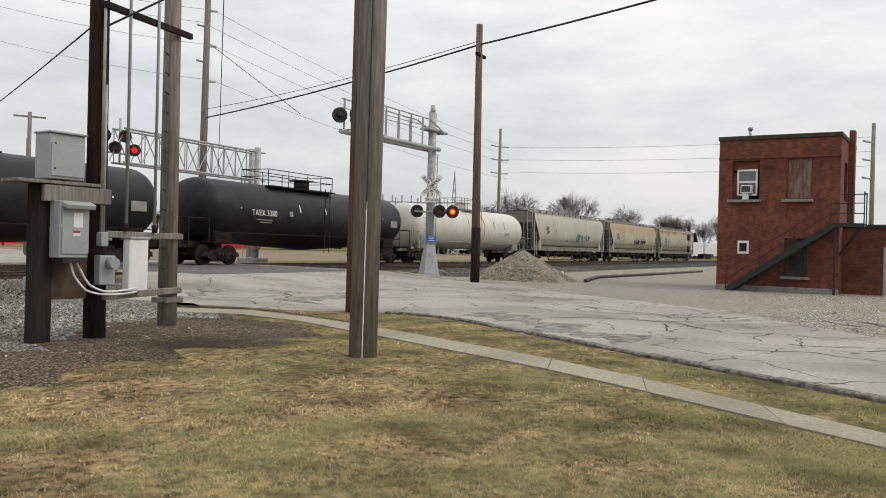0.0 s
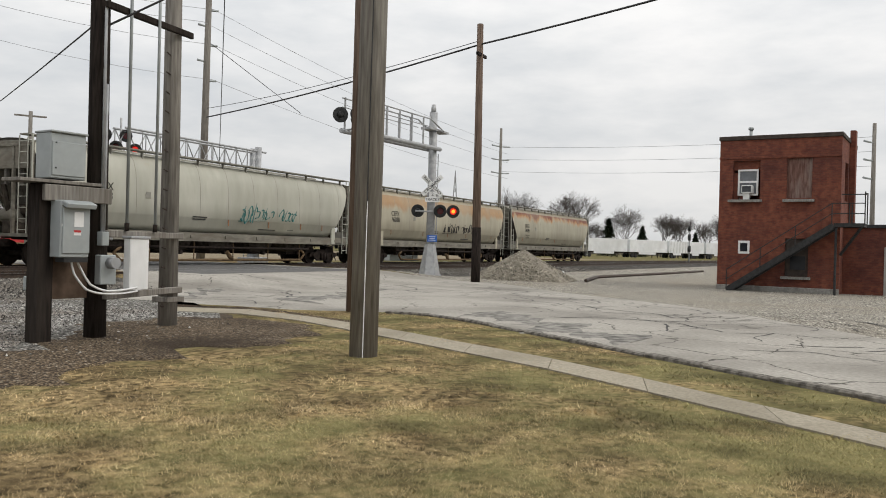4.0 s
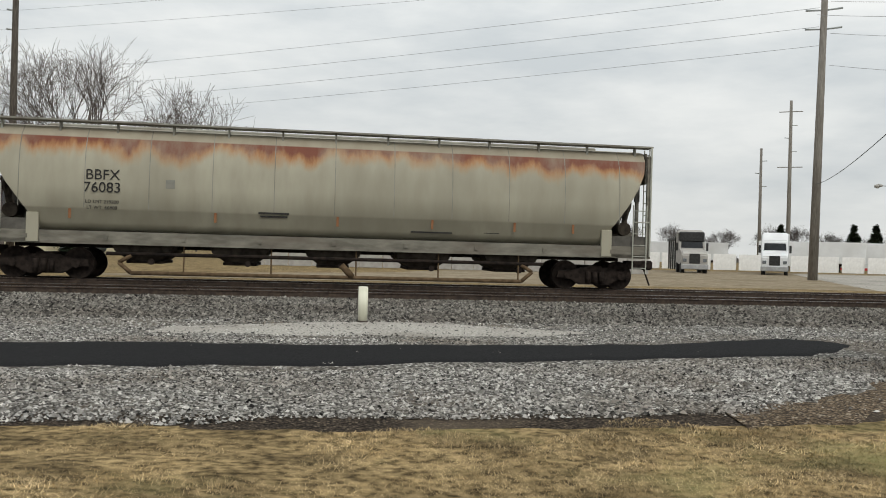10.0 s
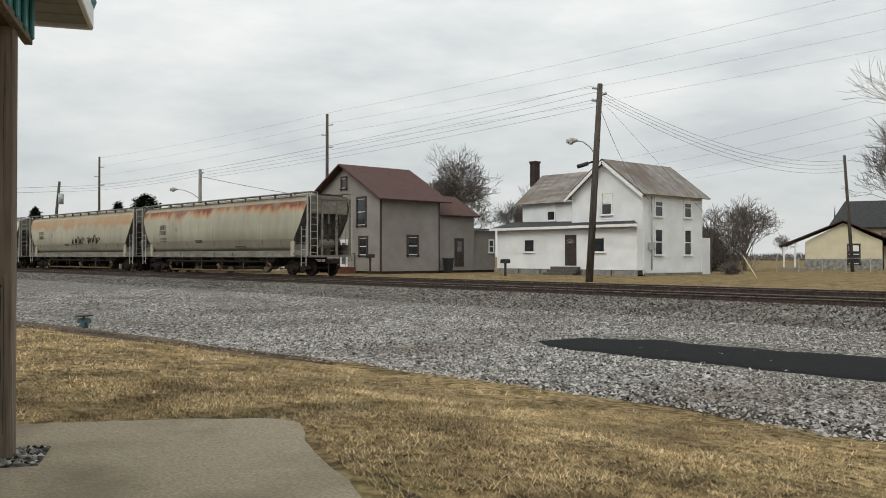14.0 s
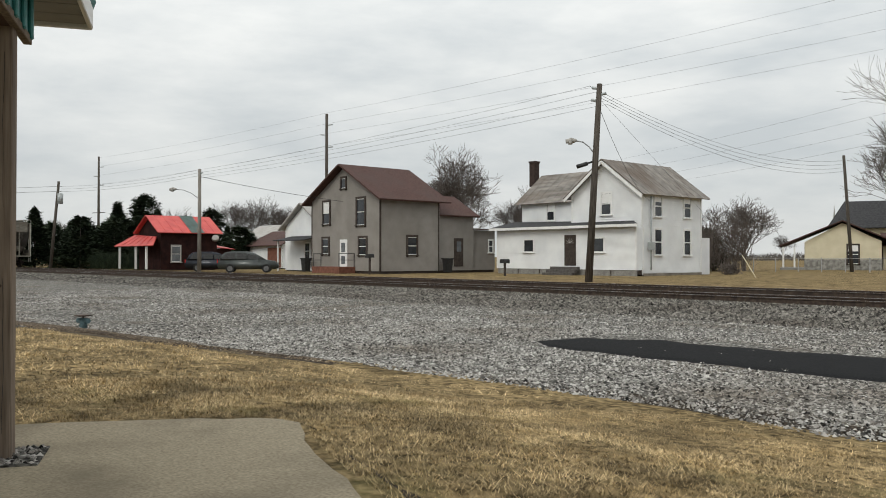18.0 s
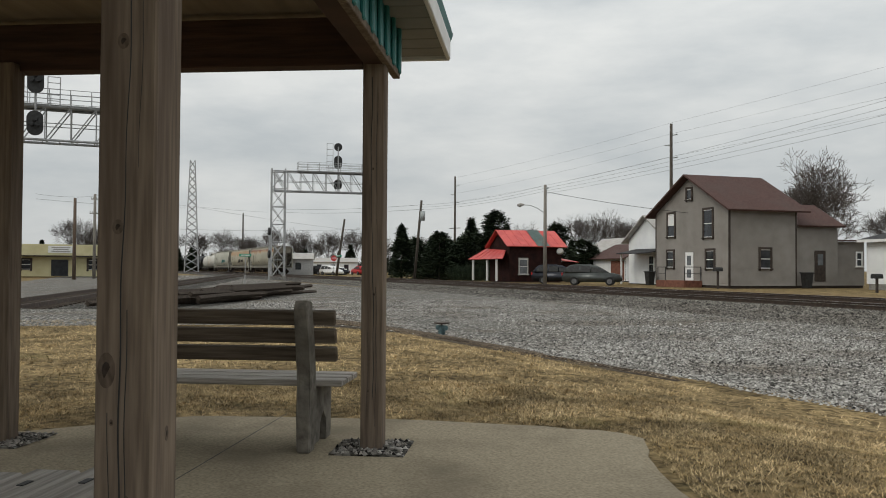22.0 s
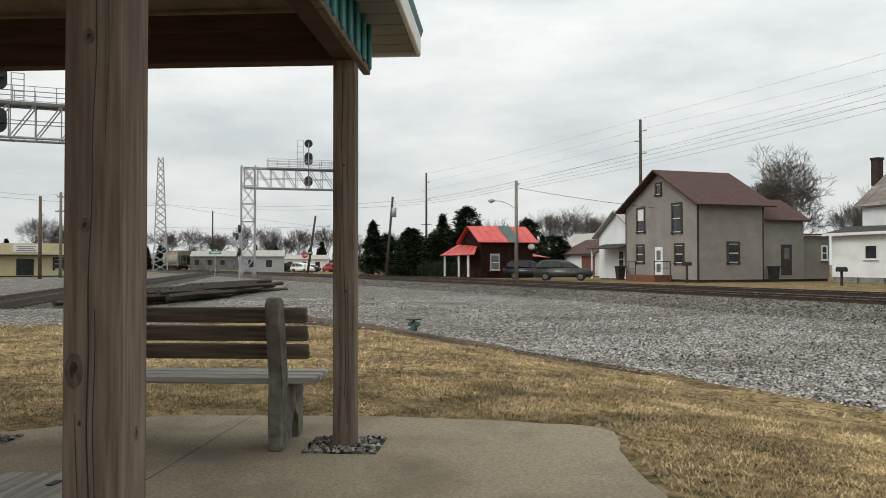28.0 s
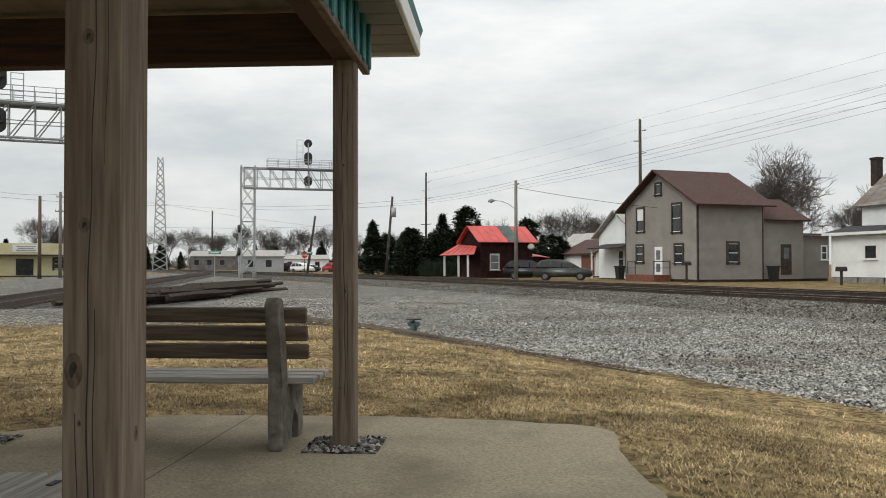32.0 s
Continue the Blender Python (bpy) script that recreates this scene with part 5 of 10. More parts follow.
for k, off in enumerate((0.0, 0.07)):
    ob = wire("cable", [(-0.16 + 0.09 * k, -0.27, 1.12), (-0.1 + 0.1 * k, -0.28, 0.9 + off), (0.08 + 0.06 * k, -0.29, 0.69 + off), (0.4, -0.29, 0.62 + off * 0.6), (0.95, -0.24, 0.64 + off * 0.8)], 0.016, M_WHITE, 0.015, 6)
    ob.parent, ob.matrix_basis = pa_, RACK

pc = thing("service_post", "weathered grey pole with a crossbar and conduit risers", "utility pole", pose(0, 0, ZP))
bm = bmesh.new()
rod(bm, (C3[0], C3[1], -0.3), (C3[0] - 0.02, C3[1] + 0.05, 9.0), 0.16, 0.12, n=14)
part("pole", bm, M_POLE, pc)
bar_yaw = math.degrees(math.atan2(C3[1] - B[1], C3[0] - B[0]))
BAR = pose((B[0] + C3[0]) / 2, (B[1] + C3[1]) / 2, 0, 0, 0, bar_yaw)
for z, mt in ((4.8, M_DARKPOLE), (1.475, M_POLE), (0.58, M_POLE)):
    part("crossbar", bevelled(2.45 if z > 4 else 2.15, 0.07 if z > 4 else 0.1, 0.1, 0.01), mt, pc, "", BAR @ pose(0.06 if z > 4 else 0.02, -0.16, z, 0, -3.6 if z > 4 else 0, 0))
for x in (-0.645, 0.13):
    bm = bmesh.new()
    rod(bm, (x, -0.24, 1.56), (x, -0.22, 8.0), 0.024, n=10)
    part("riser_conduit", bm, M_BOX, pc, "pale steel conduit riser", BAR)
    bm = bmesh.new()
    rod(bm, (x, -0.24, 1.52), (x, -0.24, 1.64), 0.036, n=10)
    part("coupling", bm, M_DARKPOLE, pc, "", BAR)
part("transformer_box", bevelled(0.5, 0.12, 0.78, 0.015), M_WHITE, pc, "pale grey steel enclosure", BAR @ pose(-0.47, -0.3, 1.03))
part("enclosure_lid", bevelled(0.54, 0.16, 0.04, 0.01), M_GALV, pc, "", BAR @ pose(-0.47, -0.3, 1.43))
bm = bmesh.new()
for k in range(14):
    z = 0.3 + 0.32 * k
    rod(bm, (C3[0] - 0.14, C3[1] - 0.05, z), (C3[0] - 0.26, C3[1] - 0.09, z + 0.02), 0.012, n=5)
part("pole_steps", bm, M_RAIL, pc)
part("base_clamp", bevelled(0.4, 0.34, 0.09, 0.01), M_POLE, pc, "", pose(C3[0], C3[1], 0.42))
single("junction_box", bevelled(0.16, 0.14, 0.22, 0.015), M_BOX, "small grey box behind the black post", "junction box", pose(8.875, 11.4, gz(8.875, 11.4) + 0.71))
bm = bmesh.new()
rod(bm, (0, 0, -0.2), (0, 0, 0.66), 0.03)
single("stake", bm, M_BOX, "grey stake under the junction box", "stake", pose(8.875, 11.4, gz(8.875, 11.4)))


# ---- crossing signals ----
def flasher(parent, m, lit, core=False):
    """One lamp of a crossing signal: a round black target, a hood and a red lens."""
    bm = bmesh.new()
    rod(bm, (0, 0.0, 0), (0, 0.03, 0), 0.3, n=24)
    t = part("lamp_target", bm, M_BLACK, parent, "round black signal target", m)
    bm = bmesh.new()
    n = 14
    for k in range(n):
        a0, a1 = [math.pi * (-0.15 + 1.3 * q / n) for q in (k, k + 1)]
        quad(bm, (0.17 * math.cos(a0), 0, 0.17 * math.sin(a0)), (0.17 * math.cos(a1), 0, 0.17 * math.sin(a1)), (0.17 * math.cos(a1), -0.28, 0.17 * math.sin(a1)), (0.17 * math.cos(a0), -0.28, 0.17 * math.sin(a0)))
    part("hood", bm, M_BLACK, t)
    bm = bmesh.new()
    rod(bm, (0, -0.05, 0), (0, 0, 0), 0.15, n=20)
    part("lens", bm, lit, t)
    bm = bmesh.new()
    rod(bm, (0, 0.03, 0), (0, 0.3, 0), 0.13, 0.06, n=12)
    part("housing", bm, M_BLACK, t)
    if core:
        bm = bmesh.new()
        rod(bm, (0, -0.06, 0), (0, -0.05, 0), 0.085, n=16)
        part("bulb_glow", bm, M_LAMPCORE, t)


def mast(parent, x, r, h, z0):
    bm = bmesh.new()
    rod(bm, (x, 0, z0), (x, 0, h), r, r * 0.92, n=18)
    return part("mast", bm, M_GALV, parent)


MAST = (34.6, 17.5, -0.28)
sig = thing("crossing_signal", "galvanised cantilever crossing signal with lit red lamps", "crossing signal", pose(*MAST))
mast(sig, 0, 0.2, 7.55, 0.3)
bm = bmesh.new()
rod(bm, (0, 0, 0.0), (0, 0, 1.45), 0.5, 0.24, n=6)
box(bm, -0.42, 0.42, -0.42, 0.42, -0.25, 0.06, 0.02)
part("pedestal", bm, M_GALV, sig, "flared steel base")
bm = bmesh.new()
rod(bm, (0, 0, 7.5), (0, 0, 7.9), 0.13, 0.1, n=10)
part("finial", bm, M_GALV, sig)
bm = bmesh.new()
for y in (-0.28, 0.28):
    rod(bm, (0.2, y, 5.85), (-7.3, y, 5.72), 0.1, n=8)
for k in range(8):
    x = -0.6 - 0.9 * k
    rod(bm, (x, -0.28, 5.82), (x, 0.28, 5.82), 0.03, n=6)
part("arm", bm, M_GALV, sig, "twin-tube cantilever arm")
bm = bmesh.new()
for y in (-0.32, 0.32):
    rod(bm, (-0.9, y, 7.1), (-7.2, y, 7.0), 0.03, n=6)
    rod(bm, (-0.9, y, 6.75), (-7.2, y, 6.65), 0.02, n=6)
    for k in range(6):
        x = -1.6 - 1.08 * k
        rod(bm, (x, y, 5.8), (x, y, 7.05), 0.04, n=6)
    rod(bm, (-0.9, y, 7.1), (0.5, y, 6.7), 0.035, n=6)
part("arm_railing", bm, M_GALV, sig)
part("tie_bar", bevelled(1.9, 0.5, 0.1, 0.01), M_GALV, sig, "", pose(0.2, 0, 6.72))
ladder(sig, 0.42, 0.0, 0.9, 5.7, 0.36, 15, M_GALV)
FACE = pose(0, 0, 0, 0, 0, -58)
cb = part("crossbuck", bevelled(1.25, 0.02, 0.22, 0.004), M_WHITE, sig, "white crossed boards reading railroad crossing", FACE @ pose(0, -0.3, 4.15, 0, 45, 0))
part("board", bevelled(1.25, 0.02, 0.22, 0.004), M_WHITE, cb, "", pose(0, -0.024, 0, 0, -90, 0))
text("lettering", "RAIL  ROAD", 0.2, M_MARK, FACE @ pose(0, -0.343, 4.15, 90, 0, 0) @ pose(0, 0, 0, 0, 0, -45), sig)
text("lettering", "CROSSING", 0.2, M_MARK, FACE @ pose(0, -0.344, 4.15, 90, 0, 0) @ pose(0, 0, 0.004, 0, 0, 45), sig)
part("tracks_plate", bevelled(0.66, 0.02, 0.22, 0.004), M_WHITE, sig, "", FACE @ pose(0.02, -0.3, 3.5))
text("lettering", "TRACKS", 0.17, M_MARK, FACE @ pose(0.02, -0.318, 3.5, 90, 0, 0), sig)
part("number_plate", bevelled(0.3, 0.02, 0.26, 0.004), M_WHITE, sig, "", FACE @ pose(0.02, -0.3, 3.74))
text("lettering", "2", 0.22, M_MARK, FACE @ pose(0.02, -0.318, 3.74, 90, 0, 0), sig)
bm = bmesh.new()
rod(bm, (-0.75, -0.3, 2.95), (0.85, -0.3, 2.95), 0.04, n=8)
part("lamp_bar", bm, M_GALV, sig, "", FACE)
flasher(sig, FACE @ pose(0.38, -0.42, 2.98), M_DEADRED)
flasher(sig, FACE @ pose(0.98, -0.42, 2.98), M_LAMPRED, True)
flasher(sig, pose(0, 0, 0, 0, 0, 120) @ pose(0.6, -0.42, 3.0), M_DEADRED)
part("blue_notice", bevelled(0.45, 0.02, 0.3, 0.004), M_BLUE, sig, "blue emergency notice plate", FACE @ pose(0.06, -0.26, 1.72))
for k, w in enumerate((0.3, 0.24, 0.32)):
    part("notice_bar", bevelled(w, 0.006, 0.025), M_WHITE, sig, "", FACE @ pose(0.06, -0.274, 1.8 - 0.08 * k))
for x in (-5.9, -7.2):
    flasher(sig, pose(x, -0.4, 6.35, 0, 0, -50), M_DEADRED)
    flasher(sig, pose(x, 0.4, 6.35, 0, 0, 130), M_DEADRED)

far = thing("crossing_signal", "galvanised truss cantilever with red flashing lamps beyond the tracks", "crossing signal", pose(39.9, 32.0, -0.2))
for x, y in ((0, -0.4), (0, 0.45)):
    mast(far, x, 0.2, 6.85, 0)
    ob = far.children[-1]
    ob.matrix_basis = pose(0.35 if y > 0 else -0.2, y, 0)
part("base", bevelled(1.3, 1.3, 0.5, 0.03), M_GALV, far, "", pose(0.05, 0, 0.1))
bm = bmesh.new()
for y in (-0.4, 0.4):
    for z in (4.95, 6.6):
        rod(bm, (0.5, y, z), (-10.3, y, z), 0.06, n=6)
    for k in range(11):
        x = -0.2 - k
        rod(bm, (x, y, 4.95), (x, y, 6.6), 0.03, n=5)
        rod(bm, (x, y, 4.95 if k % 2 else 6.6), (x - 1, y, 6.6 if k % 2 else 4.95), 0.03, n=5)
part("truss_arm", bm, M_GALV, far, "latticed steel arm")
ladder(far, -1.0, -0.3, 0.3, 4.9, 0.4, 14, M_GALV)
bm = bmesh.new()
rod(bm, (-10.2, 0, 4.9), (-10.2, 0, 7.1), 0.05, n=8)
rod(bm, (-9.2, 0, 5.4), (-11.6, 0, 5.4), 0.04, n=8)
part("lamp_bracket", bm, M_GALV, far)
for x, z, lit in ((-10.3, 6.2, M_DEADRED), (-10.9, 5.6, M_DEADRED), (-9.7, 5.6, M_LAMPRED), (-11.5, 6.1, M_DEADRED)):
    flasher(far, pose(x, -0.45, z, 0, 0, -45 if x > -11 else -80), lit)

hut = thing("signal_cabinet", "grey steel relay cabinet beside the crossing", "cabinet", pose(56.5, 31.4, -0.1, 0, 0, -30))
part("body", bevelled(2.5, 2.0, 2.35, 0.02), M_BOX, hut, "", pose(0, 0, 1.2))
part("roof", bevelled(2.7, 2.2, 0.1, 0.02), M_BOX, hut, "", pose(0, 0, 2.43))
for x in (-0.75, -0.2):
    part("vent_panel", bevelled(0.45, 0.03, 0.7, 0.01), M_GALV, hut, "", pose(x - 0.2, -1.01, 0.75))
part("door", bevelled(0.9, 0.03, 1.9, 0.01), M_BOX, hut, "", pose(0.72, -1.01, 1.15))


# ---- brick tower ----
def brick_wall_paint():
    m = mat("tower_brick", (0.125, 0.036, 0.023), (0.215, 0.068, 0.04), 3.0, 0.9, 0, 0.0, (0.085, 0.028, 0.022), 0.7, 0.45)
    n, l = m.node_tree.nodes, m.node_tree.links
    b = n["Principled BSDF"]
    src = b.inputs["Base Color"].links[0].from_socket
    tc, sep, add, com, br, mx, bp = n.new("ShaderNodeTexCoord"), n.new("ShaderNodeSeparateXYZ"), n.new("ShaderNodeMath"), n.new("ShaderNodeCombineXYZ"), n.new("ShaderNodeTexBrick"), n.new("ShaderNodeMix"), n.new("ShaderNodeBump")
    br.inputs["Scale"].default_value = 1.0
    br.inputs["Brick Width"].default_value, br.inputs["Row Height"].default_value, br.inputs["Mortar Size"].default_value = 0.21, 0.075, 0.008
    br.inputs["Color1"].default_value, br.inputs["Color2"].default_value, br.inputs["Mortar"].default_value = (0.78, 0.76, 0.75, 1), (1.16, 1.12, 1.06, 1), (0.8, 1.05, 1.15, 1)
    l.new(tc.outputs["Object"], sep.inputs[0])
    l.new(sep.outputs["X"], add.inputs[0])
    l.new(sep.outputs["Y"], add.inputs[1])
    l.new(add.outputs[0], com.inputs["X"])
    l.new(sep.outputs["Z"], com.inputs["Y"])
    l.new(com.outputs[0], br.inputs["Vector"])
    mx.data_type, mx.blend_type = "RGBA", "MULTIPLY"
    mx.inputs["Factor"].default_value = 1.0
    l.new(src, mx.inputs["A"])
    l.new(br.outputs["Color"], mx.inputs["B"])
    l.new(mx.outputs["Result"], b.inputs["Base Color"])
    bp.inputs["Strength"].default_value, bp.inputs["Distance"].default_value, bp.invert = 0.5, 0.01, True
    l.new(br.outputs["Fac"], bp.inputs["Height"])
    l.new(bp.outputs[0], b.inputs["Normal"])
    return m


P_TOWER = brick_wall_paint()
TOWER = pose(39.4, 5.4, -0.5, 0, 0, -96) @ Matrix.Diagonal((0.813, 1, 0.935, 1))
tower = thing("brick_tower", "two-storey red brick railway tower with an outside iron stair", "building", TOWER)
W, DEP, TOP = 6.15, 5.2, 7.15


def holed_wall(width, height, thick, holes):
    """A wall from x = 0 to width with rectangular holes (x0, x1, z0, z1) cut through it."""
    xs = sorted({0, width, *[h[0] for h in holes], *[h[1] for h in holes]})
    zs = sorted({0, height, *[h[2] for h in holes], *[h[3] for h in holes]})
    bm = bmesh.new()
    for xa, xb in zip(xs, xs[1:]):
        for za, zb in zip(zs, zs[1:]):
            cx, cz = (xa + xb) / 2, (za + zb) / 2
            if not any(h[0] < cx < h[1] and h[2] < cz < h[3] for h in holes):
                box(bm, xa, xb, 0, thick, za, zb)
    bmesh.ops.remove_doubles(bm, verts=bm.verts[:], dist=1e-4)
    return bm


holes = [(0.72, 2.15, 4.3, 6.15), (3.5, 4.75, 4.35, 6.2), (1.11, 1.67, 1.76, 2.34), (3.5, 4.65, 0.75, 2.5)]
part("wall", holed_wall(W, TOP, 0.3, holes), P_TOWER, tower)
for m2, w in ((pose(W, 0, 0, 0, 0, 90), DEP), (pose(W, DEP, 0, 0, 0, 180), W), (pose(0, DEP, 0, 0, 0, 270), DEP)):
    ob = part("wall", holed_wall(w - (0.006 if w == DEP else 0), TOP, 0.3, [(1.2, 2.3, 4.3, 6.1)] if w == DEP else []), P_TOWER, tower, "", m2 @ pose(0.003 if w == DEP else 0, 0.002, 0))
part("roof", bevelled(W - 0.4, DEP - 0.4, 0.12), M_DARKROOF, tower, "", pose(W / 2, DEP / 2, TOP - 0.35))
part("parapet_cap", bevelled(W + 0.12, 0.42, 0.2, 0.02), M_BROWNTRIM, tower, "", pose(W / 2, 0.15, TOP + 0.08))
part("parapet_cap", bevelled(0.42, DEP - 0.3, 0.2, 0.02), M_BROWNTRIM, tower, "", pose(W - 0.15, DEP / 2 + 0.2, TOP + 0.08))
part("string_course", bevelled(W + 0.05, 0.06, 0.1, 0.01), P_TOWER, tower, "", pose(W / 2, -0.02, 6.28))
part("foundation", bevelled(W + 0.06, 0.1, 0.5, 0.02), M_CONCRETE, tower, "", pose(W / 2, -0.02, 0.0))
win = part("window", bevelled(1.42, 0.06, 0.42), P_TOWER, tower, "white sash window with an air conditioner", pose(1.435, 0.2, 5.93))
for x, w in ((-0.45, 0.1), (0.53, 0.1)):
    part("frame", bevelled(w, 0.08, 1.22, 0.008), M_WHITE, win, "", pose(x, 0, -0.79))
for z in (-0.22, -0.77, -1.38):
    part("rail", bevelled(1.08, 0.07, 0.09, 0.008), M_WHITE, win, "", pose(0.04, 0.0, z))
part("pane", bevelled(1.0, 0.02, 0.5), M_LIT, win, "", pose(0.04, 0.03, -0.49))
part("pane", bevelled(1.0, 0.02, 0.5), M_LIT, win, "", pose(0.04, 0.03, -1.07))
part("air_conditioner", bevelled(0.55, 0.4, 0.38, 0.02), M_WHITE, win, "white window air conditioner", pose(0.07, -0.2, -1.14))
part("grille", bevelled(0.46, 0.01, 0.28), M_GLASS, win, "", pose(0.07, -0.405, -1.13))
part("support_panel", bevelled(0.32, 0.2, 0.34, 0.01), M_WHITE, win, "", pose(0.02, -0.2, -1.5))
part("blank_infill", bevelled(0.28, 0.05, 1.3), P_TOWER, tower, "", pose(0.84, 0.22, 4.95))
for x, w in ((1.4, 1.75), (4.12, 1.55)):
    part("sill", bevelled(w, 0.4, 0.12, 0.01), M_CONCRETE, tower, "", pose(x, -0.02, 4.24))
part("boarded_window", bevelled(1.25, 0.05, 1.85), mat("peeling_board", (0.10, 0.045, 0.035), (0.17, 0.095, 0.075), 6, 0.9, 0, 0.3, (0.3, 0.25, 0.22), 0.5, 1.5, squash=(2, 2, 0.4)), tower, "brown weathered board over the window", pose(4.125, 0.12, 5.275))
w2 = part("window", bevelled(0.6, 0.06, 0.62, 0.01), M_WHITE, tower, "small white-framed window", pose(1.39, 0.02, 2.05))
part("pane", bevelled(0.38, 0.03, 0.4), M_GLASS, w2, "", pose(0, -0.03, 0))
w3 = part("window", bevelled(1.15, 0.05, 1.75), M_BROWNTRIM, tower, "boarded ground-floor window", pose(4.075, 0.12, 1.625))
part("pane", bevelled(0.75, 0.02, 0.62), M_GLASS, w3, "", pose(0.05, -0.035, -0.25))
part("sill", bevelled(1.45, 0.4, 0.12, 0.01), M_CONCRETE, tower, "", pose(4.075, -0.02, 0.68))
bm = bmesh.new()
rod(bm, (1.35, 1.0, TOP - 0.3), (1.35, 1.0, TOP + 0.65), 0.09, n=10)
rod(bm, (1.35, 1.0, TOP + 0.6), (1.35, 1.0, TOP + 0.72), 0.15, n=10)
part("vent_pipe", bm, M_BOX, tower)
bm = bmesh.new()
box(bm, W + 0.003, W + 0.3, 2.6, 3.1, 3.0, TOP + 0.6, 0.02)
part("chimney", bm, P_TOWER, tower)
bm = bmesh.new()
box(bm, W + 0.003, 14.0, 1.2, DEP, 0, 3.05)
part("annex_wall", bm, P_TOWER, tower, "single-storey brick annex")
part("annex_roof", bevelled(7.9, 4.2, 0.16, 0.02), M_DARKROOF, tower, "", pose(10.1, 3.2, 3.13))
annex_door = part("annex_door", bevelled(1.3, 0.08, 2.2, 0.01), M_WALLGREY, tower, "weathered grey annex door", pose(8.75, 1.17, 1.1))
for z in (-0.6, 0.45):
    part("door_panel", bevelled(0.9, 0.03, 0.75, 0.01), M_WALLGREY, annex_door, "", pose(0, -0.045, z))
# outside stair
st = part("stair_stringer", bevelled(6.0, 0.06, 0.27), M_BLACK, tower, "dark iron outside stair", pose(3.4, -1.0, 1.55, 0, -30.5, 0))
part("stair_stringer", bevelled(6.0, 0.06, 0.27), M_BLACK, tower, "", pose(3.4, -0.12, 1.55, 0, -30.5, 0))
for k in range(15):
    s = (k + 0.5) / 15
    part("tread", bevelled(0.27, 0.86, 0.04), M_BLACK, tower, "", pose(0.85 + 5.1 * s, -0.56, 0.12 + 3.0 * s))
part("landing", bevelled(1.4, 1.0, 0.16), M_BLACK, tower, "", pose(6.7, -0.56, 3.1))
bm = bmesh.new()
for dz in (0.5, 0.95):
    rod(bm, (0.8, -1.02, 0.05 + dz), (5.9, -1.02, 3.1 + dz), 0.024, n=6)
    rod(bm, (5.9, -1.02, 3.1 + dz), (7.4, -1.02, 3.1 + dz), 0.024, n=6)
for k in range(4):
    x = 0.8 + 1.7 * k
    z = 0.05 + 3.05 * (x - 0.8) / 5.1
    rod(bm, (x, -1.02, z), (x, -1.02, z + 0.95), 0.026, n=6)
for x, h in ((6.7, 0.95), (7.4, 1.45)):
    rod(bm, (x, -1.02, 3.1), (x, -1.02, 3.1 + h), 0.03, n=6)
    rod(bm, (x, -0.1, 3.1), (x, -0.1, 3.1 + h), 0.03, n=6)
rod(bm, (7.4, -1.02, 4.5), (7.4, -0.1, 4.5), 0.026, n=6)
rod(bm, (7.4, -0.1, 4.5), (6.2, -0.1, 4.5), 0.026, n=6)
rod(bm, (7.3, -1.02, 3.05), (6.2, -0.1, 1.8), 0.07, n=6)
rod(bm, (6.1, -0.95, 0.0), (6.1, -0.95, 3.05), 0.06, n=6)
part("stair_railing", bm, M_BLACK, tower)

# ---- gravel pile, cone and loose rail ----
def heap(x, y, rx, ry, h, seed, turn=0):
    bm = bmesh.new()
    n, m = 40, 14
    rings = []
    for j in range(m + 1):
        s = j / m
        ring = []
        for k in range(n):
            a = 2 * math.pi * k / n
            rr = s * (1 + 0.12 * noise.noise((math.cos(a) * 2, math.sin(a) * 2, seed)))
            px, py = rr * rx * math.cos(a), rr * ry * math.sin(a)
            z = h * max(0, (1 - s)) ** 1.05 * (1 + 0.06 * noise.noise((px * 1.5, py * 1.5, seed)))
            ring.append(bm.verts.new((px, py, z - 0.06 * s)))
        rings.append(ring)
    for a, b in zip(rings, rings[1:]):
        for k in range(n):
            if a is rings[0]:
                continue
            bm.faces.new((a[k], b[k], b[(k + 1) % n], a[(k + 1) % n])).smooth = True
    bm.faces.new(rings[1])
    bmesh.ops.delete(bm, geom=rings[0], context="VERTS")
    return bm


M_PILE = mat("pile_stone", (0.09, 0.08, 0.06), (0.34, 0.30, 0.24), 16, 0.95, 0, 1.0, spread=0.2)
pile = single("gravel_pile", heap(0, 0, 3.4, 2.6, 1.42, 2.0), M_PILE, "heap of tan crushed stone at the roadside", "gravel pile", pose(38.3, 14.3, -0.38, 0, 0, 20))
bm = bmesh.new()
rod(bm, (0, 0, 0.03), (0, 0, 0.45), 0.11, 0.03, n=12)
box(bm, -0.16, 0.16, -0.16, 0.16, 0, 0.04, 0.01)
single("traffic_cone", bm, M_WHITE, "faded whitish traffic cone on the gravel", "traffic cone", pose(39.4, 12.6, gz(39.4, 12.6)))
for k, (x0, y0, x1, y1) in enumerate(((38.5, 11.2, 44, 12.2), (44, 12.2, 58, 11.5), (58, 11.5, 72, 11.0))):
    bm = bmesh.new()
    rod(bm, (x0, y0, gz(x0, y0) + 0.1), (x1, y1, gz(x1, y1) + 0.1), 0.09, n=6)
    single("loose_rail", bm, M_RAIL, "rusty rail lying on the gravel", "rail", group="loose rails")


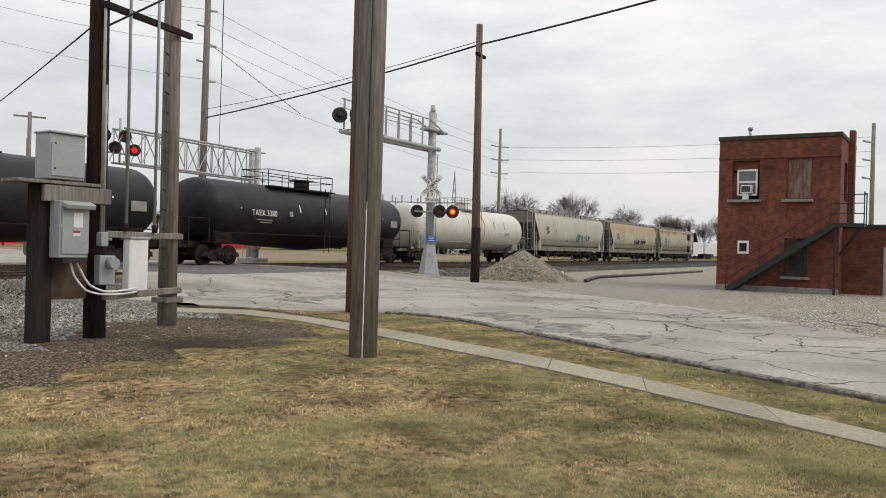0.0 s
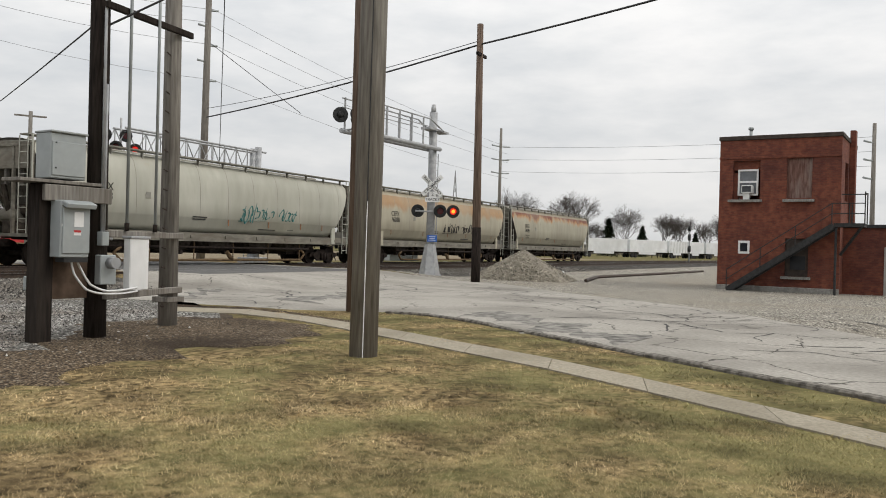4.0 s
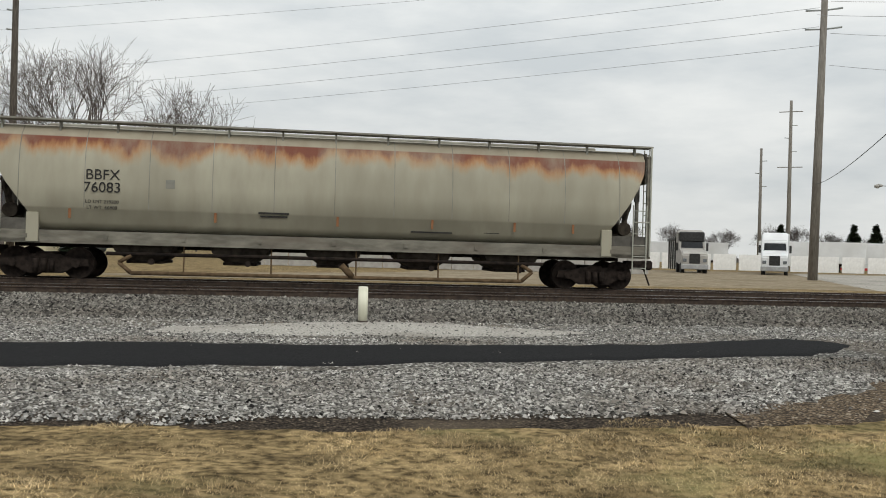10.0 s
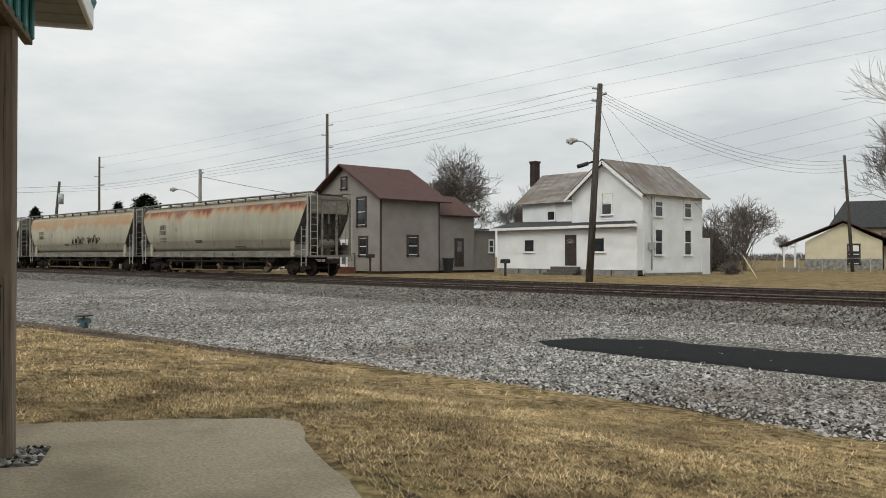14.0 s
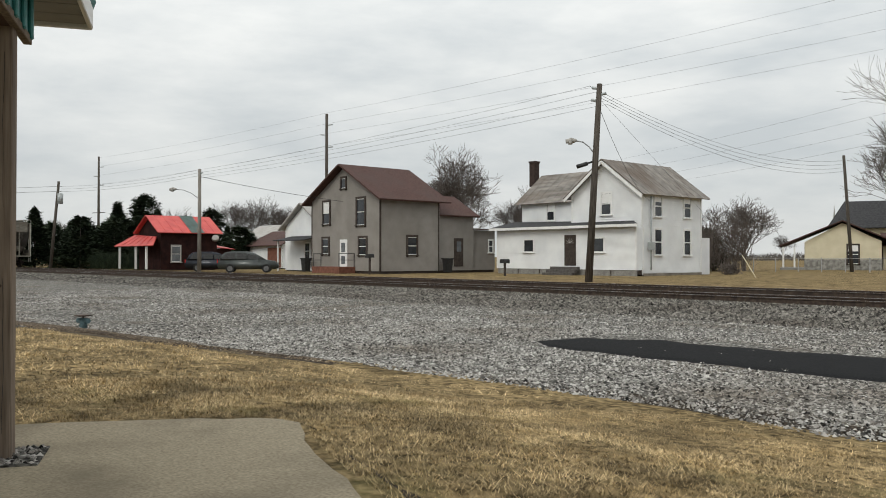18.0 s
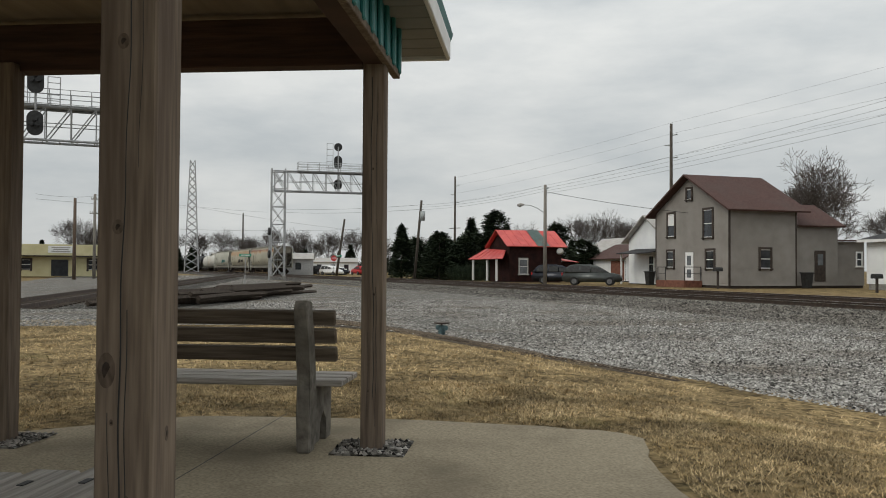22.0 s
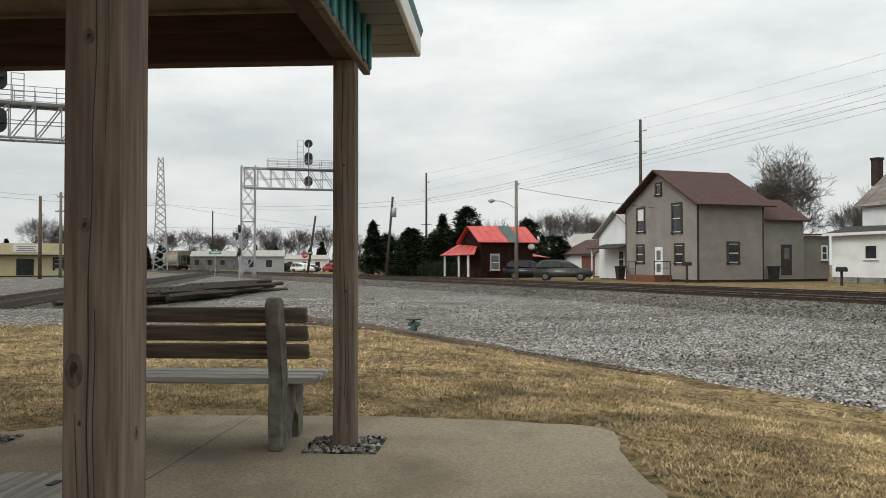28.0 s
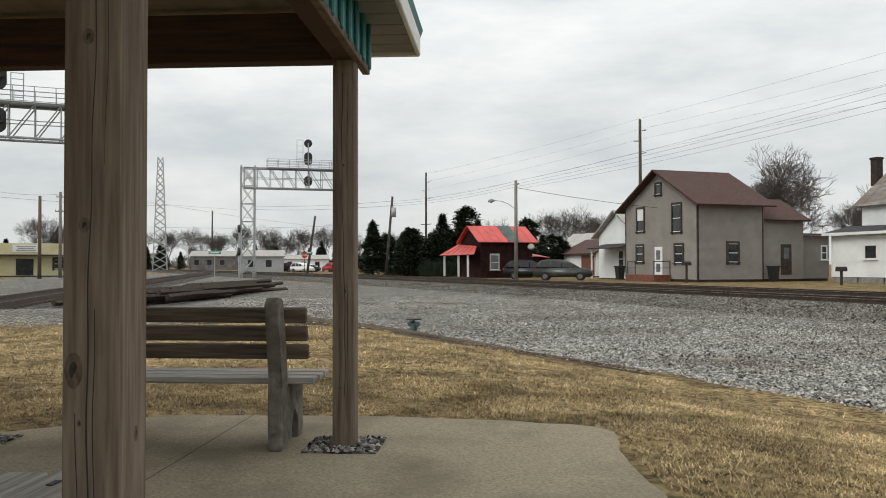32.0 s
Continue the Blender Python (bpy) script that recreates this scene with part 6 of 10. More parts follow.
# ---- houses across the tracks ----
def lap(bm, origin, ux, out, span, z0, z1, course=0.125, lip=0.034):
    """Lapped siding boards on a wall: span(z) gives the ends along ux at height z."""
    origin, ux, out = Vector(origin), Vector(ux), Vector(out)
    n = max(1, round((z1 - z0) / course))
    for k in range(n):
        za, zb = z0 + (z1 - z0) * k / n, z0 + (z1 - z0) * (k + 1) / n
        (a0, b0), (a1, b1) = span(za), span(zb)
        if b1 - a1 < 0.02:
            a1 = b1 = (a1 + b1) / 2
        low, top = [origin + ux * s + out * lip for s in (a0, b0)], [origin + ux * s for s in (b1, a1)]
        for v in low:
            v.z += za
        for v in top:
            v.z += zb
        under = [origin + ux * s + Vector((0, 0, za)) for s in (b0, a0)]
        quad(bm, *low, *[v + Vector((0, 0, 0)) for v in top]) if (top[0] - top[1]).length > 0.01 else bm.faces.new([bm.verts.new(low[0]), bm.verts.new(low[1]), bm.verts.new(top[0])])
        quad(bm, low[0], low[1], under[0], under[1])
    return bm


def sided_block(parent, x0, x1, y0, y1, z0, z1, material, course=0.125, gable=None, apex=0.0, name="wall"):
    """Four sided walls; gable 'y' lifts the south and north walls, 'x' the east and west ones, to a peak at apex."""
    def level(a, b):
        return lambda z: (a, b)

    def peak(a, b):
        mid = (a + b) / 2
        def span(z):
            if z <= z1:
                return a, b
            f = min(1, (z - z1) / (apex - z1))
            return a + (mid - a) * f, b - (b - mid) * f
        return span
    for o, u, n, w, lift in (((x0, y0, 0), (1, 0, 0), (0, -1, 0), x1 - x0, gable == "y"), ((x1, y0, 0), (0, 1, 0), (1, 0, 0), y1 - y0, gable == "x"),
                             ((x1, y1, 0), (-1, 0, 0), (0, 1, 0), x1 - x0, gable == "y"), ((x0, y1, 0), (0, -1, 0), (-1, 0, 0), y1 - y0, gable == "x")):
        bm = bmesh.new()
        lap(bm, o, u, n, peak(0, w) if lift else level(0, w), z0, apex if lift else z1, course)
        part(name, bm, material, parent)
    bm = bmesh.new()
    t = 0.06
    box(bm, x0 + t, x1 - t, y0 + t, y1 - t, z0 - 0.3, z1 - 0.05)
    part("inner_shell", bm, M_BROWNTRIM, parent)


def corner_boards(parent, x0, x1, y0, y1, z0, z1, material, w=0.1):
    for x, y in ((x0, y0), (x1, y0), (x1, y1)):
        bm = bmesh.new()
        box(bm, x - w / 2, x + w / 2, y - w / 2, y + w / 2, z0, z1)
        part("corner_board", bm, material, parent)


def slope(parent, a, b, c, d, thick, material, name="roof", seams=0, seam_mat=None):
    """One roof plane: a to b along the eave, c to d back along the ridge."""
    a, b, c, d = [Vector(p) for p in (a, b, c, d)]
    n = (b - a).cross(d - a).normalized()
    if n.z < 0:
        n = -n
    bm = bmesh.new()
    top = [bm.verts.new(p + n * thick) for p in (a, b, c, d)]
    low = [bm.verts.new(p) for p in (a, b, c, d)]
    bm.faces.new(top)
    bm.faces.new(low[::-1])
    for k in range(4):
        bm.faces.new((top[k], low[k], low[(k + 1) % 4], top[(k + 1) % 4]))
    r = part(name, bm, material, parent)
    if seams:
        for k in range(seams + 1):
            f = k / seams
            bm = bmesh.new()
            rod(bm, a.lerp(b, f) + n * thick, d.lerp(c, f) + n * thick, 0.03, n=4)
            part("standing_seam", bm, seam_mat or material, r)
    return r


def window(parent, m, w, h, trim=M_WHITE, pane=M_GLASS, border=0.11, sash=True, name="window", shade=0.0):
    """A sash window: trim boards, two panes, a meeting rail and a sill. Local x right, -y outwards."""
    bm = bmesh.new()
    for x in (-w / 2, w / 2):
        box(bm, x - border / 2, x + border / 2, -0.055, 0.02, -h / 2 - border, h / 2 + border)
    box(bm, -w / 2, w / 2, -0.05, 0.02, h / 2, h / 2 + border)
    f = part(name, bm, trim, parent, "", m)
    part("sill", bevelled(w + 0.26, 0.14, 0.07, 0.008), trim, f, "", pose(0, -0.05, -h / 2 - 0.04))
    for z0, z1 in ((-h / 2, -0.02), (0.02, h / 2)) if sash else ((-h / 2, h / 2),):
        bm = bmesh.new()
        box(bm, -w / 2 + 0.04, w / 2 - 0.04, -0.012, 0.0, z0 + 0.03, z1 - 0.02)
        part("pane", bm, pane, f)
    bm = bmesh.new()
    for x in (-w / 2 + 0.02, w / 2 - 0.02):
        box(bm, x - 0.025, x + 0.025, -0.03, 0, -h / 2, h / 2)
    for z in (-h / 2 + 0.02, h / 2 - 0.02) + ((0.0,) if sash else ()):
        box(bm, -w / 2 + 0.045, w / 2 - 0.045, -0.028, 0, z - 0.025, z + 0.025)
    part("sash", bm, M_WHITE, f)
    if shade:
        part("blind", bevelled(w - 0.14, 0.004, h * shade, 0), M_WHITE, f, "", pose(0, -0.0145, h / 2 - h * shade / 2 - 0.06))
    return f


SOUTH = lambda x, y, z: pose(x, y - 0.03, z)
EAST = lambda x, y, z: pose(x + 0.03, y, z, 0, 0, 90)

# white farmhouse
wh = thing("white_house", "white-sided old house with a rusty tin roof and low porch", "house")
sided_block(wh, -38.0, -32.2, 45.3, 52.2, -0.1, 5.35, M_WSIDING, 0.14, "y", 7.5)
sided_block(wh, -44.0, -38.05, 46.6, 51.6, -0.1, 5.15, M_WSIDING, 0.14)
sided_block(wh, -44.55, -32.07, 44.5, 45.24, 0.2, 2.98, M_WSIDING, 0.14)
corner_boards(wh, -38.0, -32.2, 45.3, 52.2, 0, 5.3, M_WHITE)
corner_boards(wh, -44.55, -32.07, 44.5, 45.2, 0.2, 2.98, M_WHITE)
E_, X_ = 0.4, 0.45
slope(wh, (-38.0 - E_, 45.3 - X_, 5.35 - 0.3), (-38.0 - E_, 52.7, 5.05), (-35.1, 52.7, 7.55), (-35.1, 45.3 - X_, 7.55), 0.06, M_TIN, seams=9)
slope(wh, (-32.2 + E_, 45.3 - X_, 5.05), (-32.2 + E_, 52.7, 5.05), (-35.1, 52.7, 7.55), (-35.1, 45.3 - X_, 7.55), 0.06, M_TIN, seams=9)
slope(wh, (-44.4, 46.2, 4.95), (-36.5, 46.2, 4.95), (-36.5, 49.1, 7.35), (-44.2, 49.1, 7.35), 0.06, M_TIN, seams=11)
slope(wh, (-44.4, 52.0, 4.95), (-36.5, 52.0, 4.95), (-36.5, 49.1, 7.35), (-44.2, 49.1, 7.35), 0.06, M_TIN)
slope(wh, (-45.0, 44.05, 3.08), (-31.65, 44.05, 3.08), (-32.9, 45.35, 3.36), (-45.0, 46.55, 3.62), 0.08, M_DARKROOF, "porch_roof")
bm = bmesh.new()
box(bm, -45.0, -31.65, 44.0, 44.06, 2.98, 3.16)
part("fascia", bm, M_WHITE, wh)
for sx in (-1, 1):
    part("rake_board", bevelled(4.1, 0.05, 0.2, 0.008), M_WHITE, wh, "", pose(-35.1 + sx * 1.63, 44.8, 6.16, 0, sx * 37.1, 0))
for k in range(6):
    part("skirting", bevelled(1.98, 0.1, 0.62, 0.01), M_CONCRETE, wh, "", pose(-43.5 + 2.09 * k, 44.56, -0.1))
bm = bmesh.new()
box(bm, -32.35, -32.12, 45.4, 52.2, -0.5, -0.02)
part("foundation", bm, mat("fieldstone", (0.12, 0.105, 0.085), (0.27, 0.24, 0.2), 4, 0.95, 0, 0.5), wh)
window(wh, SOUTH(-35.02, 45.3, 4.6), 0.85, 1.45, shade=0.42)
window(wh, SOUTH(-41.1, 46.6, 4.4), 0.75, 1.35, shade=0.45)
window(wh, SOUTH(-41.34, 44.5, 1.84), 0.95, 0.9, M_WHITE, sash=False, border=0.05)
window(wh, SOUTH(-35.07, 44.5, 1.84), 0.95, 0.95, M_WHITE, sash=False, border=0.05)
for y, z, h in ((47.03, 4.38, 1.35), (50.44, 4.4, 1.35), (47.03, 2.02, 1.7), (50.44, 2.02, 1.7)):
    window(wh, EAST(-32.2, y, z), 0.85, h, shade=0.25 if z > 4 else 0.0)
dr = part("door", bevelled(1.0, 0.07, 2.1, 0.01), M_BROWNTRIM, wh, "dark front door with a fanlight", SOUTH(-37.49, 44.5, 1.5))
bm = bmesh.new()
for k in range(7):
    a = math.pi * k / 6
    rod(bm, (0, -0.05, 0.5), (0.34 * math.cos(a), -0.05, 0.5 + 0.34 * math.sin(a)), 0.016, n=4)
part("fanlight", bm, M_WALLGREY, dr)
part("panel", bevelled(0.3, 0.02, 0.7, 0.01), M_BROWNTRIM, dr, "", pose(-0.2, -0.045, -0.45))
part("panel", bevelled(0.3, 0.02, 0.7, 0.01), M_BROWNTRIM, dr, "", pose(0.2, -0.045, -0.45))
for k in range(3):
    part("step", bevelled(2.6 - 0.1 * k, 0.34, 0.2, 0.01), mat("weathered_step", (0.06, 0.055, 0.05), (0.12, 0.11, 0.1), 5, 0.9), wh, "", pose(-37.7, 43.45 + 0.34 * k, -0.12 + 0.2 * k))
bm = bmesh.new()
box(bm, -45.4, -44.85, 48.9, 49.45, 6.6, 8.5)
box(bm, -45.45, -44.8, 48.85, 49.5, 8.45, 8.6)
part("chimney", bm, mat("dark_brick", (0.028, 0.018, 0.016), (0.055, 0.036, 0.031), 5, 0.95, 0, 0.3), wh)
bm = bmesh.new()
rod(bm, (-32.05, 46.1, 0.2), (-32.05, 46.1, 5.0), 0.05)
box(bm, -32.12, -31.9, 45.85, 46.3, 1.5, 2.0)
part("meter_pipe", bm, M_BOX, wh)
bm = bmesh.new()
box(bm, -34.2, -32.6, 52.3, 54.0, -0.2, 2.4)
part("rear_porch", bm, M_WSIDING, wh)

# taupe gabled house
bh = thing("taupe_house", "two-storey taupe house with a brown shingle gable roof", "house")
sided_block(bh, -57.1, -48.1, 36.2, 41.8, 0.0, 5.4, M_SIDING, 0.15, "y", 7.84)
corner_boards(bh, -57.1, -48.1, 36.2, 41.7, 0.0, 5.3, M_BROWNTRIM)
apex_x = -52.6
slope(bh, (-57.75, 35.6, 5.08), (-57.75, 42.4, 5.08), (apex_x, 42.4, 7.93), (apex_x, 35.6, 7.93), 0.12, M_SHINGLE)
slope(bh, (-47.45, 35.6, 5.08), (-47.45, 42.4, 5.08), (apex_x, 42.4, 7.93), (apex_x, 35.6, 7.93), 0.12, M_SHINGLE)
for x, z, w, h, tr in ((-55.0, 4.42, 1.0, 1.7, M_BROWNTRIM), (-50.43, 4.35, 1.1, 1.95, M_BROWNTRIM), (-55.1, 1.85, 0.95, 1.2, M_BROWNTRIM), (-50.19, 1.8, 1.0, 1.25, M_BROWNTRIM), (-52.68, 6.6, 0.7, 0.75, M_BROWNTRIM)):
    window(bh, SOUTH(x, 36.2, z), w, h, tr, border=0.16, sash=z < 6, shade=0.45 if z in (4.42,) else 0.0)
window(bh, EAST(-48.1, 39.1, 1.85), 0.95, 1.3, M_BROWNTRIM, border=0.16)
d2 = part("door", bevelled(0.95, 0.07, 2.1, 0.01), M_WHITE, bh, "white storm door", SOUTH(-52.67, 36.2, 1.3))
part("pane", bevelled(0.5, 0.02, 0.7), M_LIT, d2, "", pose(0, -0.04, 0.45))
part("pane", bevelled(0.5, 0.02, 0.6), M_LIT, d2, "", pose(0, -0.04, -0.5))
M_DECK = mat("redwood_deck", (0.12, 0.045, 0.03), (0.2, 0.085, 0.055), 4, 0.85, 0, 0.2)
part("deck", bevelled(3.6, 1.5, 0.5, 0.02), M_DECK, bh, "low red-brown wooden stoop", pose(-52.9, 35.4, 0.05))
for run in (((-54.6, 34.75), (-53.6, 34.75)), ((-51.2, 34.75), (-51.2, 36.1))):
    bm = bmesh.new()
    for x, y in run:
        rod(bm, (x, y, 0.2), (x, y, 1.3), 0.03, n=6)
    rod(bm, (*run[0], 1.27), (*run[1], 1.27), 0.03, n=6)
    rod(bm, (*run[0], 0.8), (*run[1], 0.8), 0.02, n=6)
    part("railing", bm, M_BLACK, bh)
sided_block(bh, -54.0, -48.55, 41.9, 45.75, 0.0, 4.35, M_SIDING, 0.15, "y", 5.75)
slope(bh, (-48.15, 41.9, 4.15), (-48.15, 46.1, 4.15), (-51.27, 46.1, 5.88), (-51.27, 41.9, 5.88), 0.12, M_SHINGLE)
slope(bh, (-54.4, 41.9, 4.15), (-54.4, 46.1, 4.15), (-51.27, 46.1, 5.88), (-51.27, 41.9, 5.88), 0.12, M_SHINGLE)
d3 = part("door", bevelled(0.95, 0.07, 2.2, 0.01), M_BROWNTRIM, bh, "dark side door", EAST(-48.55, 44.16, 1.4))
part("pane", bevelled(0.45, 0.02, 0.8), M_LIT, d3, "", pose(0, -0.04, 0.45))
sided_block(bh, -54.0, -48.9, 45.85, 48.5, 0.0, 3.2, M_SIDING, 0.15)
slope(bh, (-48.5, 45.8, 3.2), (-48.5, 48.8, 3.2), (-54.2, 48.8, 3.5), (-54.2, 45.8, 3.5), 0.1, M_SHINGLE, "shed_roof")
window(bh, EAST(-48.9, 48.0, 1.9), 0.5, 1.0, M_WHITE, border=0.08)
bm = bmesh.new()
rod(bm, (-48.02, 36.1, 0.0), (-48.02, 36.1, 5.1), 0.05, n=6)
part("downspout", bm, M_BROWNTRIM, bh)

# small white house and garage between
gh = thing("white_cottage", "small white gabled cottage behind the taupe house", "house")
sided_block(gh, -63.9, -57.9, 37.8, 44.0, -0.1, 3.55, M_WSIDING, 0.16, "y", 5.4)
slope(gh, (-64.4, 37.3, 3.3), (-64.4, 44.4, 3.3), (-60.9, 44.4, 5.5), (-60.9, 37.3, 5.5), 0.1, M_WALLGREY)
slope(gh, (-57.4, 37.3, 3.3), (-57.4, 44.4, 3.3), (-60.9, 44.4, 5.5), (-60.9, 37.3, 5.5), 0.1, M_WALLGREY)
slope(gh, (-62.9, 36.0, 2.35), (-58.0, 36.0, 2.35), (-58.0, 38.0, 2.75), (-62.9, 38.0, 2.75), 0.08, M_DARKROOF, "porch_roof")
part("porch_post", bevelled(0.12, 0.12, 2.5, 0.01), M_WHITE, gh, "", pose(-62.6, 36.3, 1.1))
window(gh, SOUTH(-60.3, 37.8, 1.5), 0.8, 1.4)
gar = thing("garage", "small white garage with a brown door and roof", "garage")
sided_block(gar, -80.9, -74.2, 43.5, 49.5, -0.1, 2.3, M_WSIDING, 0.16, "x", 3.6)
slope(gar, (-81.3, 43.0, 2.1), (-73.8, 43.0, 2.1), (-73.8, 46.5, 3.7), (-81.3, 46.5, 3.7), 0.1, M_SHINGLE)
slope(gar, (-81.3, 50.0, 2.1), (-73.8, 50.0, 2.1), (-73.8, 46.5, 3.7), (-81.3, 46.5, 3.7), 0.1, M_SHINGLE)
part("garage_door", bevelled(2.6, 0.06, 2.0, 0.01), M_DECK, gar, "", pose(-75.7, 43.44, 0.95))
far_house = thing("grey_roofed_house", "white house with pale grey gable roofs behind the garage", "house")
sided_block(far_house, -108.0, -99.5, 57.0, 63.0, -0.2, 3.6, M_WSIDING, 0.2, "x", 5.3)
slope(far_house, (-108.5, 56.4, 3.4), (-99.0, 56.4, 3.4), (-99.0, 60.0, 5.4), (-108.5, 60.0, 5.4), 0.1, M_WALLGREY)
slope(far_house, (-108.5, 63.6, 3.4), (-99.0, 63.6, 3.4), (-99.0, 60.0, 5.4), (-108.5, 60.0, 5.4), 0.1, M_WALLGREY)

# red-roofed dark house
rh = thing("red_roofed_house", "small dark red house with a bright red metal roof", "house")
sided_block(rh, -76.4, -71.54, 29.82, 35.1, -0.1, 3.3, M_REDWALL, 0.2, "y", 4.62)
slope(rh, (-76.8, 29.4, 3.1), (-76.8, 35.5, 3.1), (-73.97, 35.5, 4.7), (-73.97, 29.4, 4.7), 0.07, M_REDROOF, seams=8)
slope(rh, (-71.14, 29.4, 3.1), (-71.14, 35.5, 3.1), (-73.97, 35.5, 4.7), (-73.97, 29.4, 4.7), 0.07, M_REDROOF, seams=8)
a, b, c, d = [Vector(p) for p in ((-71.13, 32.5, 3.19), (-71.13, 33.75, 3.19), (-73.9, 33.75, 4.79), (-73.9, 32.5, 4.79))]
bm = bmesh.new()
quad(bm, a, b, c, d)
bmesh.ops.solidify(bm, geom=bm.faces[:], thickness=0.03)
part("roof_patch", bm, mat("faded_teal", (0.13, 0.2, 0.185), (0.2, 0.27, 0.25), 2, 0.6), rh, "faded teal patch on the roof")
slope(rh, (-79.2, 28.6, 1.95), (-70.2, 28.6, 1.95), (-72.3, 29.8, 2.75), (-77.2, 29.8, 3.0), 0.07, M_REDROOF, "porch_roof", seams=6)
for x in (-78.6, -74.7, -72.3):
    part("porch_column", bevelled(0.17, 0.17, 2.0, 0.01), M_WHITE, rh, "", pose(x, 28.85, 0.93))
window(rh, EAST(-71.54, 31.2, 1.28), 0.85, 1.4, M_WALLGREY, M_LIT)
bm = bmesh.new()
box(bm, -75.5, -72.0, 35.15, 36.8, -0.1, 1.8)
part("lean_to", bm, M_REDWALL, rh)
slope(rh, (-71.7, 35.12, 1.85), (-71.7, 37.0, 1.7), (-75.6, 37.0, 2.1), (-75.6, 35.12, 2.25), 0.06, M_REDROOF, "lean_to_roof")
bm = bmesh.new()
rod(bm, (-71.2, 34.8, 2.7), (-71.05, 34.7, 2.8), 0.34, 0.28, n=16)
part("satellite_dish", bm, M_WALLGREY, rh)

# cream house with stone base, turned towards the tracks
ROT = pose(-34.8, 80.9, -0.25, 0, 0, 24)
yh = thing("cream_house", "cream bungalow with a stone base and dark brown roof", "house", ROT)
sided_block(yh, -3.3, 3.3, 0, 8, 1.1, 2.75, M_YSIDING, 0.14, "y", 4.55)
bm = bmesh.new()
box(bm, -3.34, 3.34, -0.05, 8, -0.2, 1.1)
part("stone_base", bm, mat("grey_fieldstone", (0.15, 0.145, 0.13), (0.32, 0.31, 0.285), 3.5, 0.95, 0, 0.6), yh)
slope(yh, (-5.6, -0.6, 2.3), (-5.6, 8.5, 2.3), (0, 8.5, 4.7), (0, -0.6, 4.7), 0.1, M_SHINGLE)
slope(yh, (4.6, -0.6, 2.55), (4.6, 8.5, 2.55), (0, 8.5, 4.7), (0, -0.6, 4.7), 0.1, M_SHINGLE)
window(yh, pose(0.9, -0.05, 1.55), 1.0, 1.75, M_BROWNTRIM, border=0.14, shade=0.3)
for x in (-5.2, -4.2):
    part("porch_column", bevelled(0.16, 0.16, 2.4, 0.01), M_WHITE, yh, "", pose(x, -0.3, 1.1))
part("porch_floor", bevelled(2.2, 5.0, 0.5, 0.02), M_CONCRETE, yh, "", pose(-4.4, 2.0, 0.05))
bm = bmesh.new()
box(bm, 3.5, 9.5, 1.5, 8, -0.2, 2.5)
part("wing", bm, M_YSIDING, yh)
slope(yh, (3.4, 0.9, 2.3), (10, 0.9, 2.3), (10, 4.6, 3.6), (3.4, 4.6, 3.6), 0.1, M_SHINGLE)
dh = thing("cream_farmhouse", "larger cream house with a black shingle roof", "house", pose(-33.6, 93.5, -0.25, 0, 0, 22))
sided_block(dh, -7, 12, 0, 9, 0, 4.6, M_YSIDING, 0.16, "x", 7.2)
slope(dh, (-7.6, -0.6, 4.3), (12.6, -0.6, 4.3), (11.5, 4.5, 7.4), (-6.0, 4.5, 7.4), 0.12, M_DARKROOF)
slope(dh, (-7.6, 9.6, 4.3), (12.6, 9.6, 4.3), (11.5, 4.5, 7.4), (-6.0, 4.5, 7.4), 0.12, M_DARKROOF)

# mailboxes, bins, fence
for x, y in ((-47.61, 34.9), (-37.99, 38.6)):
    tall = 1.2 if y < 36 else 0.85
    mb = thing("mailbox", "black roadside mailbox on a post", "mailbox", pose(x, y, -0.2), "mailboxes")
    part("post", bevelled(0.12, 0.12, tall, 0.01), M_BROWNTRIM, mb, "", pose(0, 0, tall / 2))
    bm = bmesh.new()
    prism(bm, [(-0.2, 0), (0.2, 0), (0.2, 0.16), (0.14, 0.27), (-0.14, 0.27), (-0.2, 0.16)], -0.26, 0.26)
    part("box", bm, M_BLACK, mb, "", pose(0, 0, tall - 0.02))
def wheelie(x, y):
    b = thing("rubbish_bin", "black plastic wheeled rubbish bin", "rubbish bin", pose(x, y, -0.2), "rubbish bins")
    bm = bmesh.new()
    rod(bm, (0, 0, 0.08), (0, 0, 1.05), 0.32, 0.42, n=4)
    part("body", bm, M_BLACK, b, "", pose(0, 0, 0, 0, 0, 45))
    part("lid", bevelled(0.72, 0.72, 0.1, 0.03), M_BLACK, b, "", pose(0, 0, 1.1))
wheelie(-56.58, 35.3)
wheelie(-47.6, 42.2)
fence = thing("wire_fence", "low wire fence with grey steel posts before the bungalow", "fence")
for k in range(9):
    x, y = -40 + 1.7 * k, 66.5 + 0.55 * k
    bm = bmesh.new()
    rod(bm, (x, y, -0.3), (x, y, 1.0), 0.04, n=6)
    part("post", bm, M_GALV, fence)
ob = wire("top_rail", [(-40, 66.5, 0.95), (-26.4, 70.9, 0.95)], 0.02, M_GALV)
ob.parent = fence


M_RIM = mat("dull_wheel_rim", (0.10, 0.10, 0.105), (0.17, 0.17, 0.175), 6, 0.5, 0.3, 0.0)


